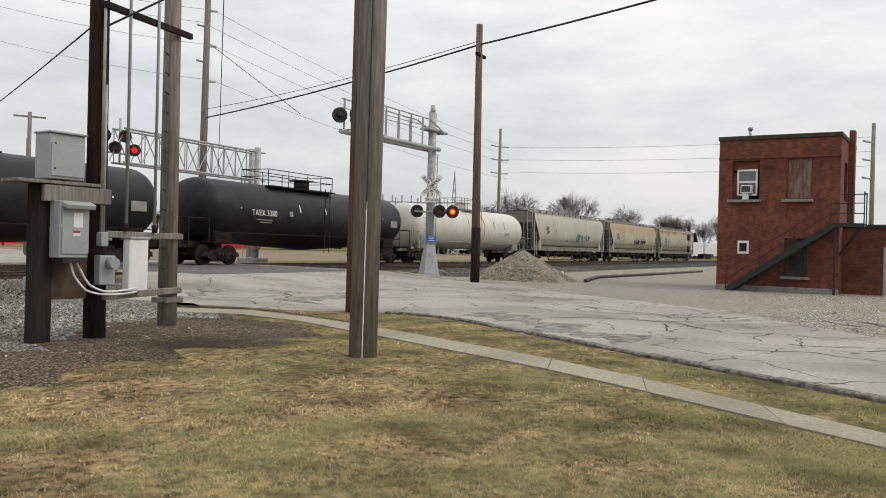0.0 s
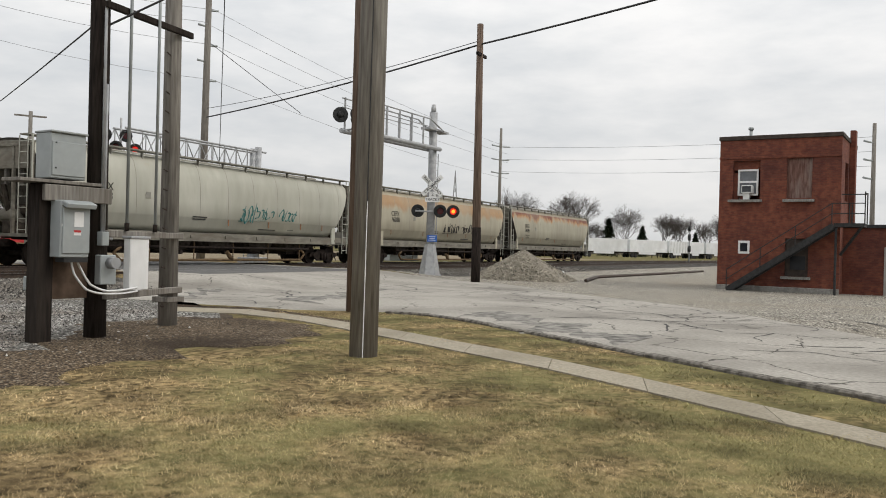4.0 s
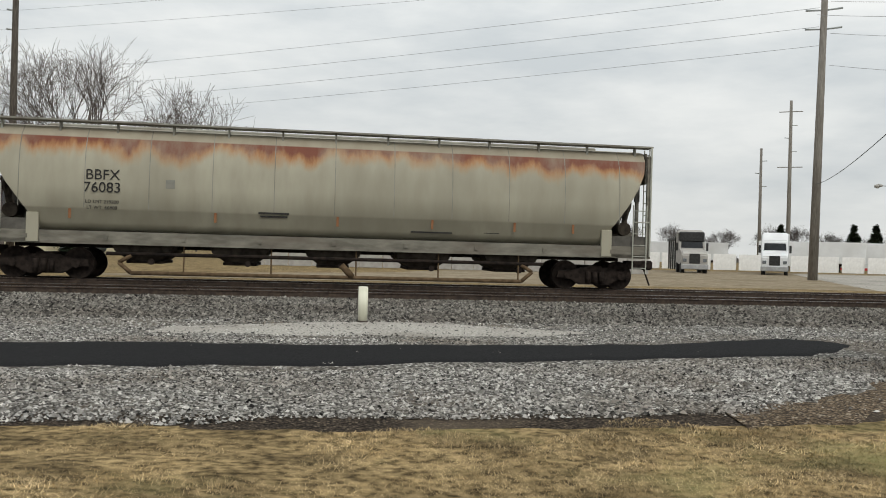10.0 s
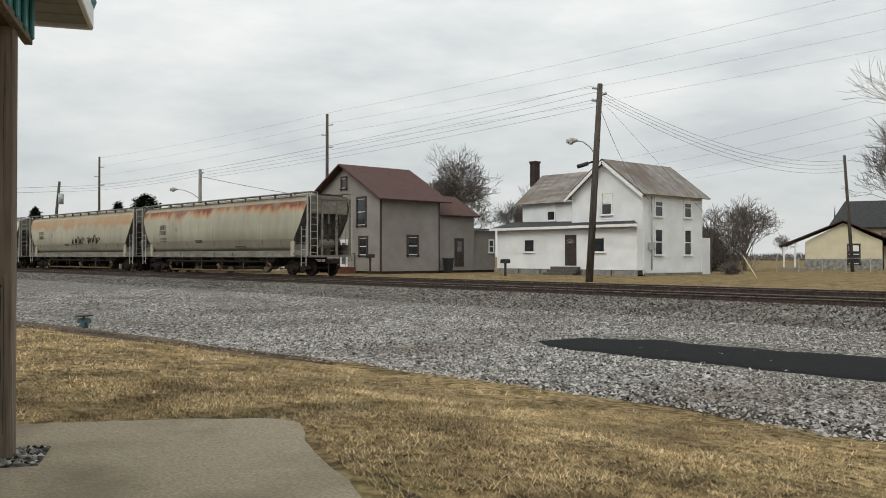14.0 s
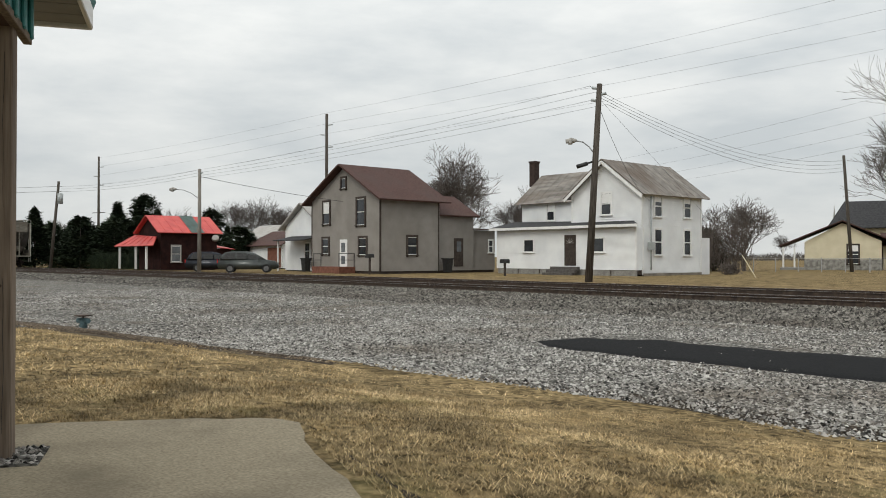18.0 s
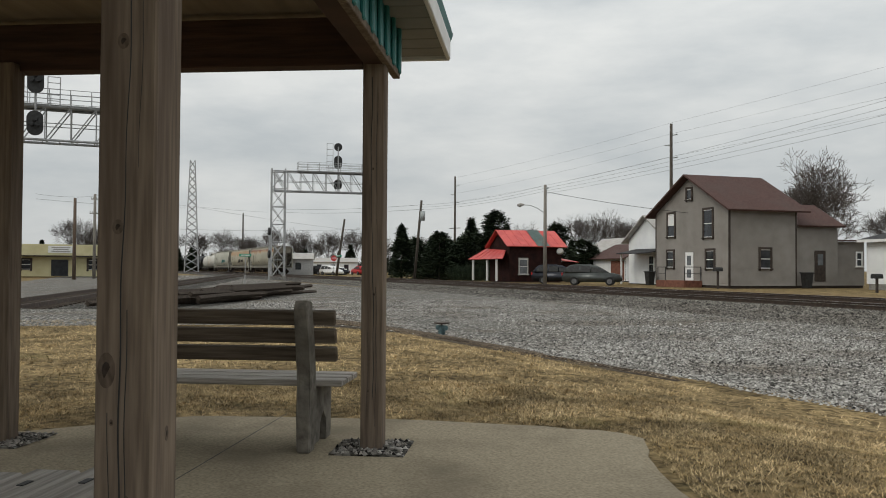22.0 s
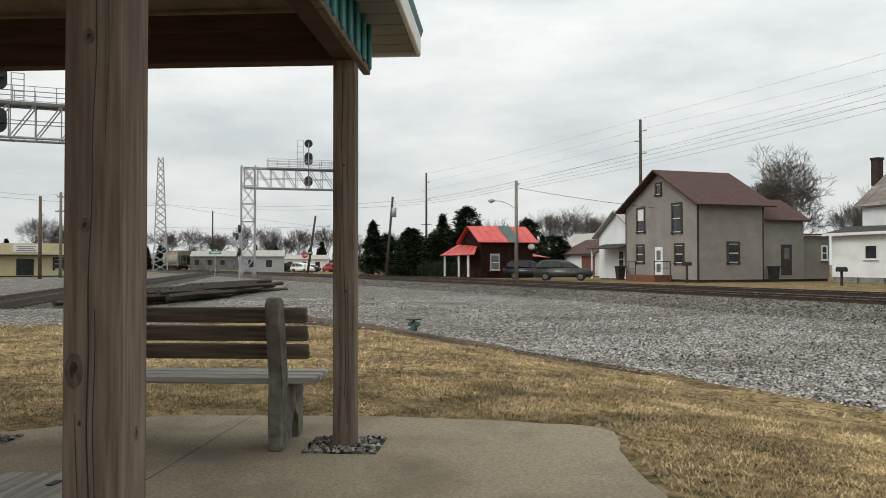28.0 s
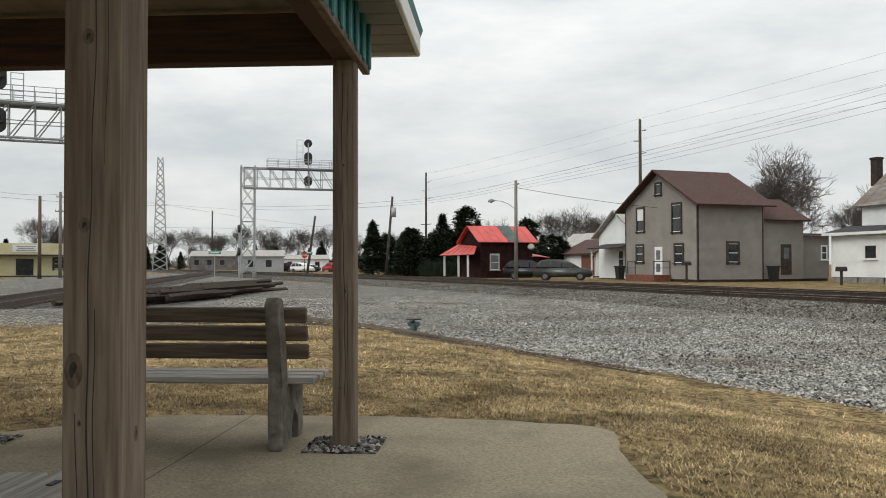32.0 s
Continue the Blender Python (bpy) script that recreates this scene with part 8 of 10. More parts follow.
# ---- trees ----
def grow(seed, height, spread, depth=5, trunk=0.05):
    """Segments (a, b, r0, r1) of a bare winter tree on the origin: a short trunk, limbs that rise and fan out, fine twigs."""
    rnd = random.Random(seed)
    segs = []
    up = Vector((0, 0, 1))

    def branch(p, way, length, r, level):
        n = 4 if level < 3 else 3 if level < 5 else 2
        q, joints = p, []
        for k in range(n):
            way = (way + Vector((rnd.gauss(0, 1), rnd.gauss(0, 1), rnd.gauss(0, 1))) * (0.05 + 0.05 * level) + up * (0.0 if level == 0 else 0.09)).normalized()
            e = q + way * length / n
            segs.append((q, e, r * (1 - 0.45 * k / n), r * (1 - 0.45 * (k + 1) / n)))
            q = e
            joints.append((q, way))
        if level >= depth:
            return
        ends = rnd.randint(4, 6) if level == 0 else 3 if level == 1 else 2
        turn = rnd.uniform(0, 6.28)
        sides = [joints[rnd.randrange(1, n)] for _ in range(2 if level < 4 else 1)] if level else [joints[2]]
        for k, (j, w) in enumerate([joints[-1]] * ends + sides):
            a = turn + 6.28 * k / (ends + len(sides)) + rnd.uniform(-0.5, 0.5)
            side = Vector((math.cos(a), math.sin(a), 0))
            side = (side - w * side.dot(w)).normalized()
            tilt = spread * rnd.uniform(0.45, 1.0) * (1.0 if level else 0.85)
            branch(j, (w + side * tilt).normalized(), length * rnd.uniform(0.62, 0.86) * (1.25 if level == 0 else 1.0), r * (0.55 if level else 0.5) * rnd.uniform(0.75, 1.0), level + 1)
    branch(Vector((0, 0, -0.2)), up, height * 0.24, height * trunk * 0.4, 0)
    k = height / max(s[1].z for s in segs)
    return [(a * k, b * k, r0, r1) for a, b, r0, r1 in segs]


def segs_mesh(name, segs, material, least, sides=3):
    a = np.array([s[0] for s in segs])
    b = np.array([s[1] for s in segs])
    r0 = np.maximum(least, np.array([s[2] for s in segs]))
    r1 = np.maximum(least * 0.75, np.array([s[3] for s in segs]))
    d = b - a
    d /= np.maximum(1e-9, np.linalg.norm(d, axis=1))[:, None]
    ref = np.where(np.abs(d[:, 2:3]) > 0.9, np.array([[1.0, 0, 0]]), np.array([[0, 0, 1.0]]))
    u = np.cross(d, ref)
    u /= np.linalg.norm(u, axis=1)[:, None]
    v = np.cross(d, u)
    verts = np.zeros((len(segs), 2 * sides, 3))
    for k in range(sides):
        t = 2 * math.pi * k / sides
        o = u * math.cos(t) + v * math.sin(t)
        verts[:, k] = a + o * r0[:, None]
        verts[:, sides + k] = b + o * r1[:, None]
    base = (np.arange(len(segs)) * 2 * sides)[:, None]
    faces = []
    for k in range(sides):
        n = (k + 1) % sides
        faces.append(np.concatenate([base + k, base + n, base + sides + n], 1))
        faces.append(np.concatenate([base + k, base + sides + n, base + sides + k], 1))
    faces = np.stack(faces, 1).reshape(-1, 3)
    return arrays(name, verts.reshape(-1, 3), faces, material)


def bare_tree(seed, height, spread, m, label, depth=5, least=0.011, bark=M_BARK, twig=M_TWIG, trunk=0.05):
    segs = grow(seed, height, spread, depth, trunk)
    cut = height * 0.011
    t = thing("bare_tree", label, "tree", m)
    big = [s for s in segs if s[2] >= cut]
    for name, sel, mt, sides in (("trunk", big, bark, 6), ("crown", [s for s in segs if s[2] < cut], twig, 3)):
        if sel:
            ob = segs_mesh(name, sel, mt, least, sides)
            ob.parent = t
    return t


def conifer(seed, height, width, m, label, column=False):
    rnd = random.Random(seed)
    t = thing("evergreen_tree", label, "tree", m)
    bm = bmesh.new()
    rod(bm, (0, 0, -0.2), (0, 0, height * 0.95), height * 0.022, 0.02, n=7)
    part("trunk", bm, M_BARK, t)
    v, f = [], []
    for k in range(int(90 + 15 * height)):
        h = rnd.random() ** 0.9
        z = height * (0.05 + 0.94 * h)
        a = rnd.uniform(0, 2 * math.pi)
        reach_out = width / 2 * ((1 - h) ** (0.5 if column else 0.85) * rnd.uniform(0.55, 1.15) + 0.05)
        droop = rnd.uniform(-0.35, 0.12)
        for _ in range(46):
            out = rnd.random() ** 0.6
            rr = reach_out * out
            aa = a + rnd.gauss(0, 0.13 + 0.12 * (1 - out))
            c = Vector((rr * math.cos(aa), rr * math.sin(aa), z + droop * rr + rnd.gauss(0, 0.09 + 0.012 * height)))
            o = Vector((math.cos(aa) + rnd.gauss(0, 0.4), math.sin(aa) + rnd.gauss(0, 0.4), rnd.uniform(-0.4, 0.6))) * rnd.uniform(0.15, 0.42) * (0.5 + height / 18)
            q = Vector((-math.sin(aa), math.cos(aa), rnd.uniform(-0.5, 0.5))) * rnd.uniform(0.08, 0.2) * (0.5 + height / 16)
            i = len(v)
            v += [c - q, c + q, c + o]
            f.append((i, i + 1, i + 2))
    ob = arrays("crown", np.array(v), np.array(f), M_PINE)
    ob.parent = t
    return t


def shrub(seed, size, m, label, material=M_TWIG):
    rnd = random.Random(seed)
    segs = []
    for k in range(420):
        a, e = rnd.uniform(0, 2 * math.pi), rnd.uniform(0.2, 1.4)
        way = Vector((math.cos(a) * math.cos(e), math.sin(a) * math.cos(e), math.sin(e)))
        p = Vector((rnd.gauss(0, size[0] * 0.22), rnd.gauss(0, size[1] * 0.22), rnd.uniform(0, size[2] * 0.6)))
        segs.append((p, p + Vector((way.x * size[0], way.y * size[1], way.z * size[2])) * rnd.uniform(0.15, 0.4), 0.02, 0.01))
    ob = segs_mesh("shrub", segs, material, 0.018)
    ob.matrix_basis = m
    return tagged(ob, label, "shrub")


bare_tree(11, 21.8, 0.6, pose(-22.8, 85.0, -0.3), "large bare winter tree behind the tall pole", 5, 0.016)
bare_tree(32, 18.5, 0.75, pose(-16.2, 86.6, -0.3), "spreading bare winter tree beside a taller one", 5, 0.018)
bare_tree(34, 16.0, 0.5, pose(-29.6, 83.0, -0.3), "bare winter tree beside the tall pole", 5, 0.018)
bare_tree(13, 13.6, 0.62, pose(-67.0, 60.0, -0.3), "rounded bare tree behind the taupe house", 6, 0.017)
bare_tree(14, 9.5, 0.6, pose(-55.0, 62.0, -0.3), "small bare tree between the houses", 5, 0.016)
bare_tree(15, 7.2, 1.0, pose(-38.8, 70.0, -0.3), "spreading bare fruit tree beside the white house", 5, 0.016, trunk=0.07)
bare_tree(16, 9.0, 0.6, pose(-28.5, 96.0, -0.3), "bare tree behind the cream bungalow", 5, 0.016)
bare_tree(17, 10.0, 0.6, pose(-88.0, 62.0, -0.3), "bare tree behind the garage", 5, 0.016)
bare_tree(18, 9.0, 0.6, pose(-84.0, 66.0, -0.3), "bare tree behind the garage", 5, 0.016)
bare_tree(19, 8.0, 0.6, pose(-74.0, 55.0, -0.3), "bare tree behind the cottage", 5, 0.016)
conifer(21, 6.0, 4.6, pose(-91.6, 25.0, -0.2), "dark blue-green spruce by the tracks")
conifer(22, 5.2, 5.6, pose(-88.5, 28.5, -0.2), "broad dark evergreen by the tracks", True)
conifer(23, 5.0, 6.0, pose(-86.0, 31.0, -0.2), "broad dark evergreen by the tracks", True)
conifer(24, 8.4, 8.0, pose(-97.0, 38.5, -0.2), "tall ragged pine behind the red house", True)
conifer(25, 7.2, 5.5, pose(-96.0, 35.0, -0.2), "pine behind the red house")
conifer(26, 6.6, 7.0, pose(-90.0, 43.6, -0.2), "dark pine behind the red house", True)
conifer(27, 4.4, 6.5, pose(-82.0, 43.0, -0.2), "dark spreading evergreen behind the cars", True)
conifer(28, 5.6, 3.4, pose(-23.5, 83.0, -0.2), "dark spruce under the bare tree")
conifer(29, 3.6, 4.2, pose(-40.0, 66.0, -0.2), "dark evergreen beside the white house", True)
for k in range(4):
    shrub(90 + k, (2.6, 2.2, 5.2), pose(-41.6 + 1.5 * k, 64.6 + 0.8 * (k % 2), -0.2), "dark leafless thicket beside the white house", M_BARK)
for k, (x, y, h, w) in enumerate(((-93.0, 30.4, 5.2, 7.0), (-95.0, 27.6, 4.8, 6.5), (-92.0, 33.6, 5.6, 7.0), (-98.0, 31.0, 5.0, 7.0), (-90.5, 35.5, 5.4, 6.0), (-84.0, 45.0, 3.6, 6.0))):
    conifer(130 + k, h, w, pose(x, y, -0.2), "dark evergreen in a dense row by the red house", True)
for k in range(5):
    shrub(40 + k, (1.6, 1.3, 1.9), pose(-83.5 + 1.5 * k, 28.6 + 0.35 * k, -0.2), "dark clipped winter hedge by the red house", M_PINE)
shrub(50, (1.3, 1.0, 1.0), pose(-31.0, 54.0, -0.2), "brown leafless shrub beside the white house")
for k in range(6):
    shrub(60 + k, (2.4, 2.0, 3.2), pose(-41 - 2.2 * k, 69.0 + 1.2 * (k % 2), -0.2), "tangled winter thicket behind the white house")

# a few far trees, copied along the horizon
M_BUSH = mat("far_thicket", (0.055, 0.05, 0.047), (0.12, 0.105, 0.095), 0.3, 0.95, 0, 0.0, vary=0.3, per="island")
kinds = [bare_tree(70 + k, 11.5 + 1.5 * k, 0.65, pose(-400 - 40 * k, 500, -0.3), "bare winter tree on the horizon", 5, 0.022, M_FARTWIG, M_FARTWIG) for k in range(4)]
for t in kinds:
    tagged(t, group="far trees")
pine = conifer(80, 9.0, 5.5, pose(-420, 540, -0.3), "dark evergreen on the horizon")
tagged(pine, group="far trees")


def far_tree(az, r, which, scale, turn=0):
    src = pine if which == 4 else kinds[which]
    a = radians(az)
    c = copy_thing(src, pose(r * math.cos(a), r * math.sin(a), -0.3, 0, 0, turn))
    c.scale = (scale, scale, scale)


rnd = random.Random(5)
for az, r, which, s in ((23.2, 235, 1, 1.1), (20.8, 240, 3, 1.2), (17.2, 235, 2, 1.25), (18.4, 250, 0, 0.9), (14.8, 240, 4, 1.15), (13.7, 245, 3, 0.95), (12.6, 240, 4, 0.95), (11.4, 250, 1, 1.0), (10.3, 255, 2, 0.9), (9.2, 250, 4, 0.8), (8.6, 260, 0, 1.0), (7.6, 265, 3, 0.9), (22.2, 250, 2, 0.8), (19.6, 260, 0, 0.9), (16.0, 255, 1, 0.8)):
    far_tree(az, r, which, s, rnd.uniform(0, 360))
for k in range(34):
    az = 25 + 2.0 * k + rnd.uniform(-0.6, 0.6)
    far_tree(az, rnd.uniform(230, 300), rnd.choice((0, 1, 2, 3, 3, 4)), rnd.uniform(0.6, 0.9), rnd.uniform(0, 360))
for az, r, s in ((52.0, 180, 1.0), (53.2, 182, 1.05), (54.6, 180, 0.95), (55.8, 190, 1.0), (47.6, 200, 0.9), (46.6, 205, 0.8), (60.0, 170, 0.9), (28.6, 210, 1.3)):
    far_tree(az, r, 4, s, rnd.uniform(0, 360))
for k in range(26):
    far_tree(166 + 1.15 * k + rnd.uniform(-0.4, 0.4), rnd.uniform(190, 330), rnd.choice((0, 1, 2, 3, 4)), rnd.uniform(0.5, 0.8), rnd.uniform(0, 360))
for k in range(12):
    far_tree(96 + 2.3 * k, rnd.uniform(180, 260), rnd.choice((0, 1, 2, 3)), rnd.uniform(0.5, 0.75), rnd.uniform(0, 360))
for az, r, which, s in ((152.6, 165, 2, 0.85), (151.2, 160, 3, 0.82), (149.6, 165, 1, 0.88), (148.2, 170, 2, 0.78), (146.8, 165, 0, 0.8), (154.6, 175, 1, 0.7), (156.6, 170, 3, 0.7), (163.4, 190, 1, 0.7), (166.4, 180, 3, 0.6), (133.4, 122, 2, 0.7)):
    far_tree(az, r, which, s, rnd.uniform(0, 360))
for az, r, which, s in ((133.6, 120, 1, 0.75), (132.2, 118, 2, 0.66), (168.0, 210, 2, 0.8), (169.8, 215, 1, 0.85), (171.5, 220, 3, 0.75), (173.4, 240, 2, 0.9), (175.0, 250, 0, 0.9), (176.6, 245, 3, 0.8), (178.2, 250, 1, 0.9), (180.0, 250, 2, 0.8), (185.6, 170, 2, 0.75), (184.2, 175, 1, 0.7), (124.0, 130, 3, 0.7), (122.6, 135, 0, 0.7)):
    far_tree(az, r, which, s, rnd.uniform(0, 360))
for az, r, s in ((153.2, 112, 0.58), (154.2, 110, 0.5), (151.9, 114, 0.42), (160.8, 115, 0.62), (161.8, 112, 0.6), (162.7, 112, 0.62), (159.9, 118, 0.7), (158.8, 118, 0.85), (157.6, 116, 0.82), (168.2, 200, 0.75), (169.0, 205, 0.6), (171.2, 200, 0.62), (178.6, 240, 0.8), (179.4, 245, 0.7), (165.2, 150, 0.5), (172.6, 210, 0.7), (187.5, 180, 0.7), (186.4, 185, 0.55)):
    far_tree(az, r, 4, s, rnd.uniform(0, 360))
for az, r, which, s in ((93.6, 165, 1, 0.72), (92.2, 170, 2, 0.75), (91.0, 150, 4, 0.75), (89.6, 150, 4, 0.7), (88.0, 160, 0, 0.8), (86.0, 165, 3, 0.7), (84.2, 150, 2, 0.72), (82.0, 155, 4, 0.8), (79.4, 160, 1, 0.8), (76.0, 150, 4, 0.72), (73.4, 150, 2, 0.8)):
    far_tree(az, r, which, s, rnd.uniform(0, 360))
rows = []
for az0, az1, r, h in ((24, 100, 330, 6.5), (100, 126, 300, 5.0), (5, 24, 330, 4.0), (163, 198, 330, 8.5), (143, 163, 230, 6.0)):
    for k in range(int((az1 - az0) * 210)):
        a, rr = radians(rnd.uniform(az0, az1)), r + rnd.uniform(-25, 25)
        p = Vector((rr * math.cos(a), rr * math.sin(a), rnd.uniform(-0.5, h * 0.5)))
        crest = 0.55 + 0.45 * noise.noise((a * 40, 0.0, 3.0)) + 0.2 * noise.noise((a * 170, 0.0, 5.0))
        p.z *= crest
        way = Vector((rnd.gauss(0, 0.4), rnd.gauss(0, 0.4), 1)) * rnd.uniform(0.8, h * 0.5) * crest
        rows.append((p, p + way, 0.09, 0.03))
tagged(segs_mesh("far_woods", rows, M_BUSH, 0.045), "dark brushy woods along the horizon", "woods", kind="stuff")

# ---- trailers, containers and yard ----
M_TRAILER = mat("white_trailer_panel", (0.62, 0.63, 0.64), (0.72, 0.73, 0.74), 0.8, 0.5, 0, 0.02, (0.55, 0.55, 0.54), 0.5, 0.3, vary=0.08)


def trailer(m, length, paint, label, ribs=False):
    t = thing("semi_trailer", label, "trailer", m, "parked trailers")
    part("box", bevelled(length, 2.6, 2.8, 0.03), paint, t, "", pose(0, 0, 2.65))
    part("chassis", bevelled(length * 0.95, 1.0, 0.25), M_UNDER, t, "", pose(0, 0, 1.1))
    for s in (-1, 1):
        for x in (-length / 2 + 1.2, -length / 2 + 2.4):
            bm = bmesh.new()
            rod(bm, (x, s * 0.85, 0.5), (x, s * 1.25, 0.5), 0.5, n=14)
            part("wheel", bm, M_TYRE, t)
        part("landing_leg", bevelled(0.15, 0.15, 1.0), M_UNDER, t, "", pose(length / 2 - 3, s * 0.8, 0.5))
    part("skirt", bevelled(length * 0.45, 0.05, 0.5), paint, t, "", pose(-0.5, -1.25, 1.0))
    if ribs:
        for k in range(6):
            part("door_rib", bevelled(0.08, 0.05, 2.7), M_WALLGREY, t, "", pose(-length / 2 + 0.6 + length / 6 * k, -1.33, 2.65))
    return t


row0, row1 = Vector((148.5, 62.0, -0.1)), Vector((222, 31.0, -0.1))
way = (row1 - row0).normalized()
yaw_row = math.degrees(math.atan2(way.y, way.x))
s = -14.0
for k, (L, rib) in enumerate(((15, False), (14.5, False), (7.5, True), (15.5, False), (14.5, False), (7.5, True), (6.5, False), (16, False), (15, False), (14.0, True))):
    p = row0 + way * (s + L / 2)
    s += L + 0.9
    trailer(pose(p.x, p.y, p.z, 0, 0, yaw_row), L, M_BLUE if k == 9 else M_TRAILER, "white semi-trailer parked in a long row", rib)
for k in range(9):
    az = 37.7 - 0.98 * k
    a = radians(az)
    trailer(pose(172 * math.cos(a), 172 * math.sin(a), 0.2, 0, 0, az + 8), 13.5, M_TRAILER, "white trailer parked with its doors to the road")
for k in range(5):
    a = radians(27.5 - 1.6 * k)
    trailer(pose(160 * math.cos(a), 160 * math.sin(a), 0.0, 0, 0, yaw_row), 15, M_TRAILER, "white semi-trailer parked in a long row")
for az, r, L, pm, lab in ((39.6, 165, 9, M_RED, "red"), (41.3, 172, 12, M_GREEN, "green"), (43.8, 172, 12, M_GREEN, "green"), (46.8, 165, 12, M_RED, "red"), (50.0, 160, 12, M_RED, "red"), (53.0, 158, 12, M_RED, "red"), (56.0, 158, 10, M_RED, "red")):
    a = radians(az)
    c = thing("shipping_container", lab + " steel shipping container on the yard", "container", pose(r * math.cos(a), r * math.sin(a), -0.2, 0, 0, az - 90), "shipping containers")
    part("body", bevelled(L * 0.92, 2.4, 2.5, 0.03), pm, c, "", pose(0, 0, 1.35))
    for k in range(9):
        part("rib", bevelled(0.12, 0.06, 2.3), pm, c, "", pose(L * 0.92 * (k / 8 - 0.5) * 0.96, -1.22, 1.35))
for az, r, L in ((55.2, 125, 13), (58.2, 122, 13), (66.0, 140, 14)):
    a = radians(az)
    trailer(pose(r * math.cos(a), r * math.sin(a), -0.3, 0, 0, az - 90), L, M_TRAILER, "white trailer at the back of the truck lot")

# low yard wall
wall = thing("yard_wall", "long low grey panel wall at the back of the lot", "wall")
for k in range(-9, 9):
    part("wall_panel", bevelled(1.62, 0.14, 1.85, 0.01), M_WALLGREY, wall, "", pose(10.0 + 1.66 * k, 60.0, 0.75))
for k in range(14):
    part("white_panel", bevelled(2.9, 0.1, 1.9, 0.01), M_WHITE, wall, "", pose(26.5 + 3.0 * k, 98.0 - 0.5 * k, 0.8))


def semi(m, label, dark):
    t = thing("semi_truck", label, "truck", m, "parked trucks")
    cab_paint = M_BLACK if dark else M_TRAILER
    bm = bmesh.new()
    prism(bm, [(-3.2, 0.9), (-3.2, 3.9), (-1.6, 3.95), (-0.6, 3.2), (-0.3, 2.2), (1.6, 1.95), (1.9, 1.7), (1.9, 0.7)], -1.1, 1.1)
    bmesh.ops.bevel(bm, geom=bm.edges[:], offset=0.1, segments=2, affect="EDGES")
    part("cab", bm, M_TRAILER if not dark else M_WALLGREY, t)
    bm = bmesh.new()
    quad(bm, (-0.27, -0.95, 2.25), (-0.27, 0.95, 2.25), (-0.58, 0.9, 3.1), (-0.58, -0.9, 3.1))
    bmesh.ops.solidify(bm, geom=bm.faces[:], thickness=0.06)
    part("windscreen", bm, M_GLASS, t)
    part("grille", bevelled(0.06, 0.9, 0.85, 0.02), M_BLACK, t, "", pose(1.93, 0, 1.35))
    part("bumper", bevelled(0.2, 2.3, 0.42, 0.04), M_GALV, t, "", pose(1.95, 0, 0.62))
    for s in (-1, 1):
        part("headlight", bevelled(0.08, 0.32, 0.28, 0.03), M_LIT, t, "", pose(1.92, s * 0.85, 1.2))
        for x in (1.0, -2.4):
            bm = bmesh.new()
            rod(bm, (x, s * 0.8, 0.5), (x, s * 1.12, 0.5), 0.5, n=16)
            part("wheel", bm, M_TYRE, t)
        part("mirror", bevelled(0.1, 0.2, 0.7, 0.02), M_BLACK, t, "", pose(-0.2, s * 1.3, 2.4))
    if dark:
        part("car_rack", bevelled(8, 2.4, 0.2), M_BLACK, t, "", pose(-7.2, 0, 3.2))
        for k in range(4):
            for s in (-1, 1):
                part("rack_post", bevelled(0.15, 0.15, 3.0), M_BLACK, t, "", pose(-4 - 2 * k, s * 1.1, 1.8))
        part("roof_rack", bevelled(2.4, 2.2, 0.9, 0.1), M_BLACK, t, "", pose(-1.6, 0, 3.3))
    else:
        part("trailer_box", bevelled(12, 2.5, 2.8, 0.03), M_TRAILER, t, "", pose(-10, 0, 2.5))
    return t


semi(pose(32.6, 71.0, -0.25, 0, 0, -108), "dark car-carrier truck facing the tracks", True)
semi(pose(40.5, 71.0, -0.25, 0, 0, -120), "white semi truck facing the tracks", False)
# stop sign and street sign
ss = thing("stop_sign", "red octagonal stop sign on a steel post", "road sign", pose(38.2, 44.5, -0.2, 0, 0, -40))
bm = bmesh.new()
rod(bm, (0, 0.04, 0), (0, 0.04, 3.3), 0.035, n=6)
part("post", bm, M_RAIL, ss)
bm = bmesh.new()
rod(bm, (0, 0, 0), (0, -0.02, 0), 0.42, n=8)
part("sign_plate", bm, M_RED, ss, "", pose(0, 0, 2.6, 0, 22.5, 0))
text("lettering", "STOP", 0.28, M_WHITE, pose(0, -0.03, 2.6, 90, 0, 0), ss)
part("street_plate", bevelled(1.0, 0.02, 0.22), M_STREET, ss, "green street-name plate", pose(0.6, 0.04, 2.95))
part("letter_bar", bevelled(0.6, 0.008, 0.08), M_WHITE, ss, "", pose(0.6, 0.026, 2.95))
lp = utility_pole(41.6, 54.0, 8.4, 0.14, 0.1, "wooden pole with a street lamp beyond the crossing", M_POLE, z=-0.2)
lamp_arm(lp, 6.9, -1.8, 1.4)

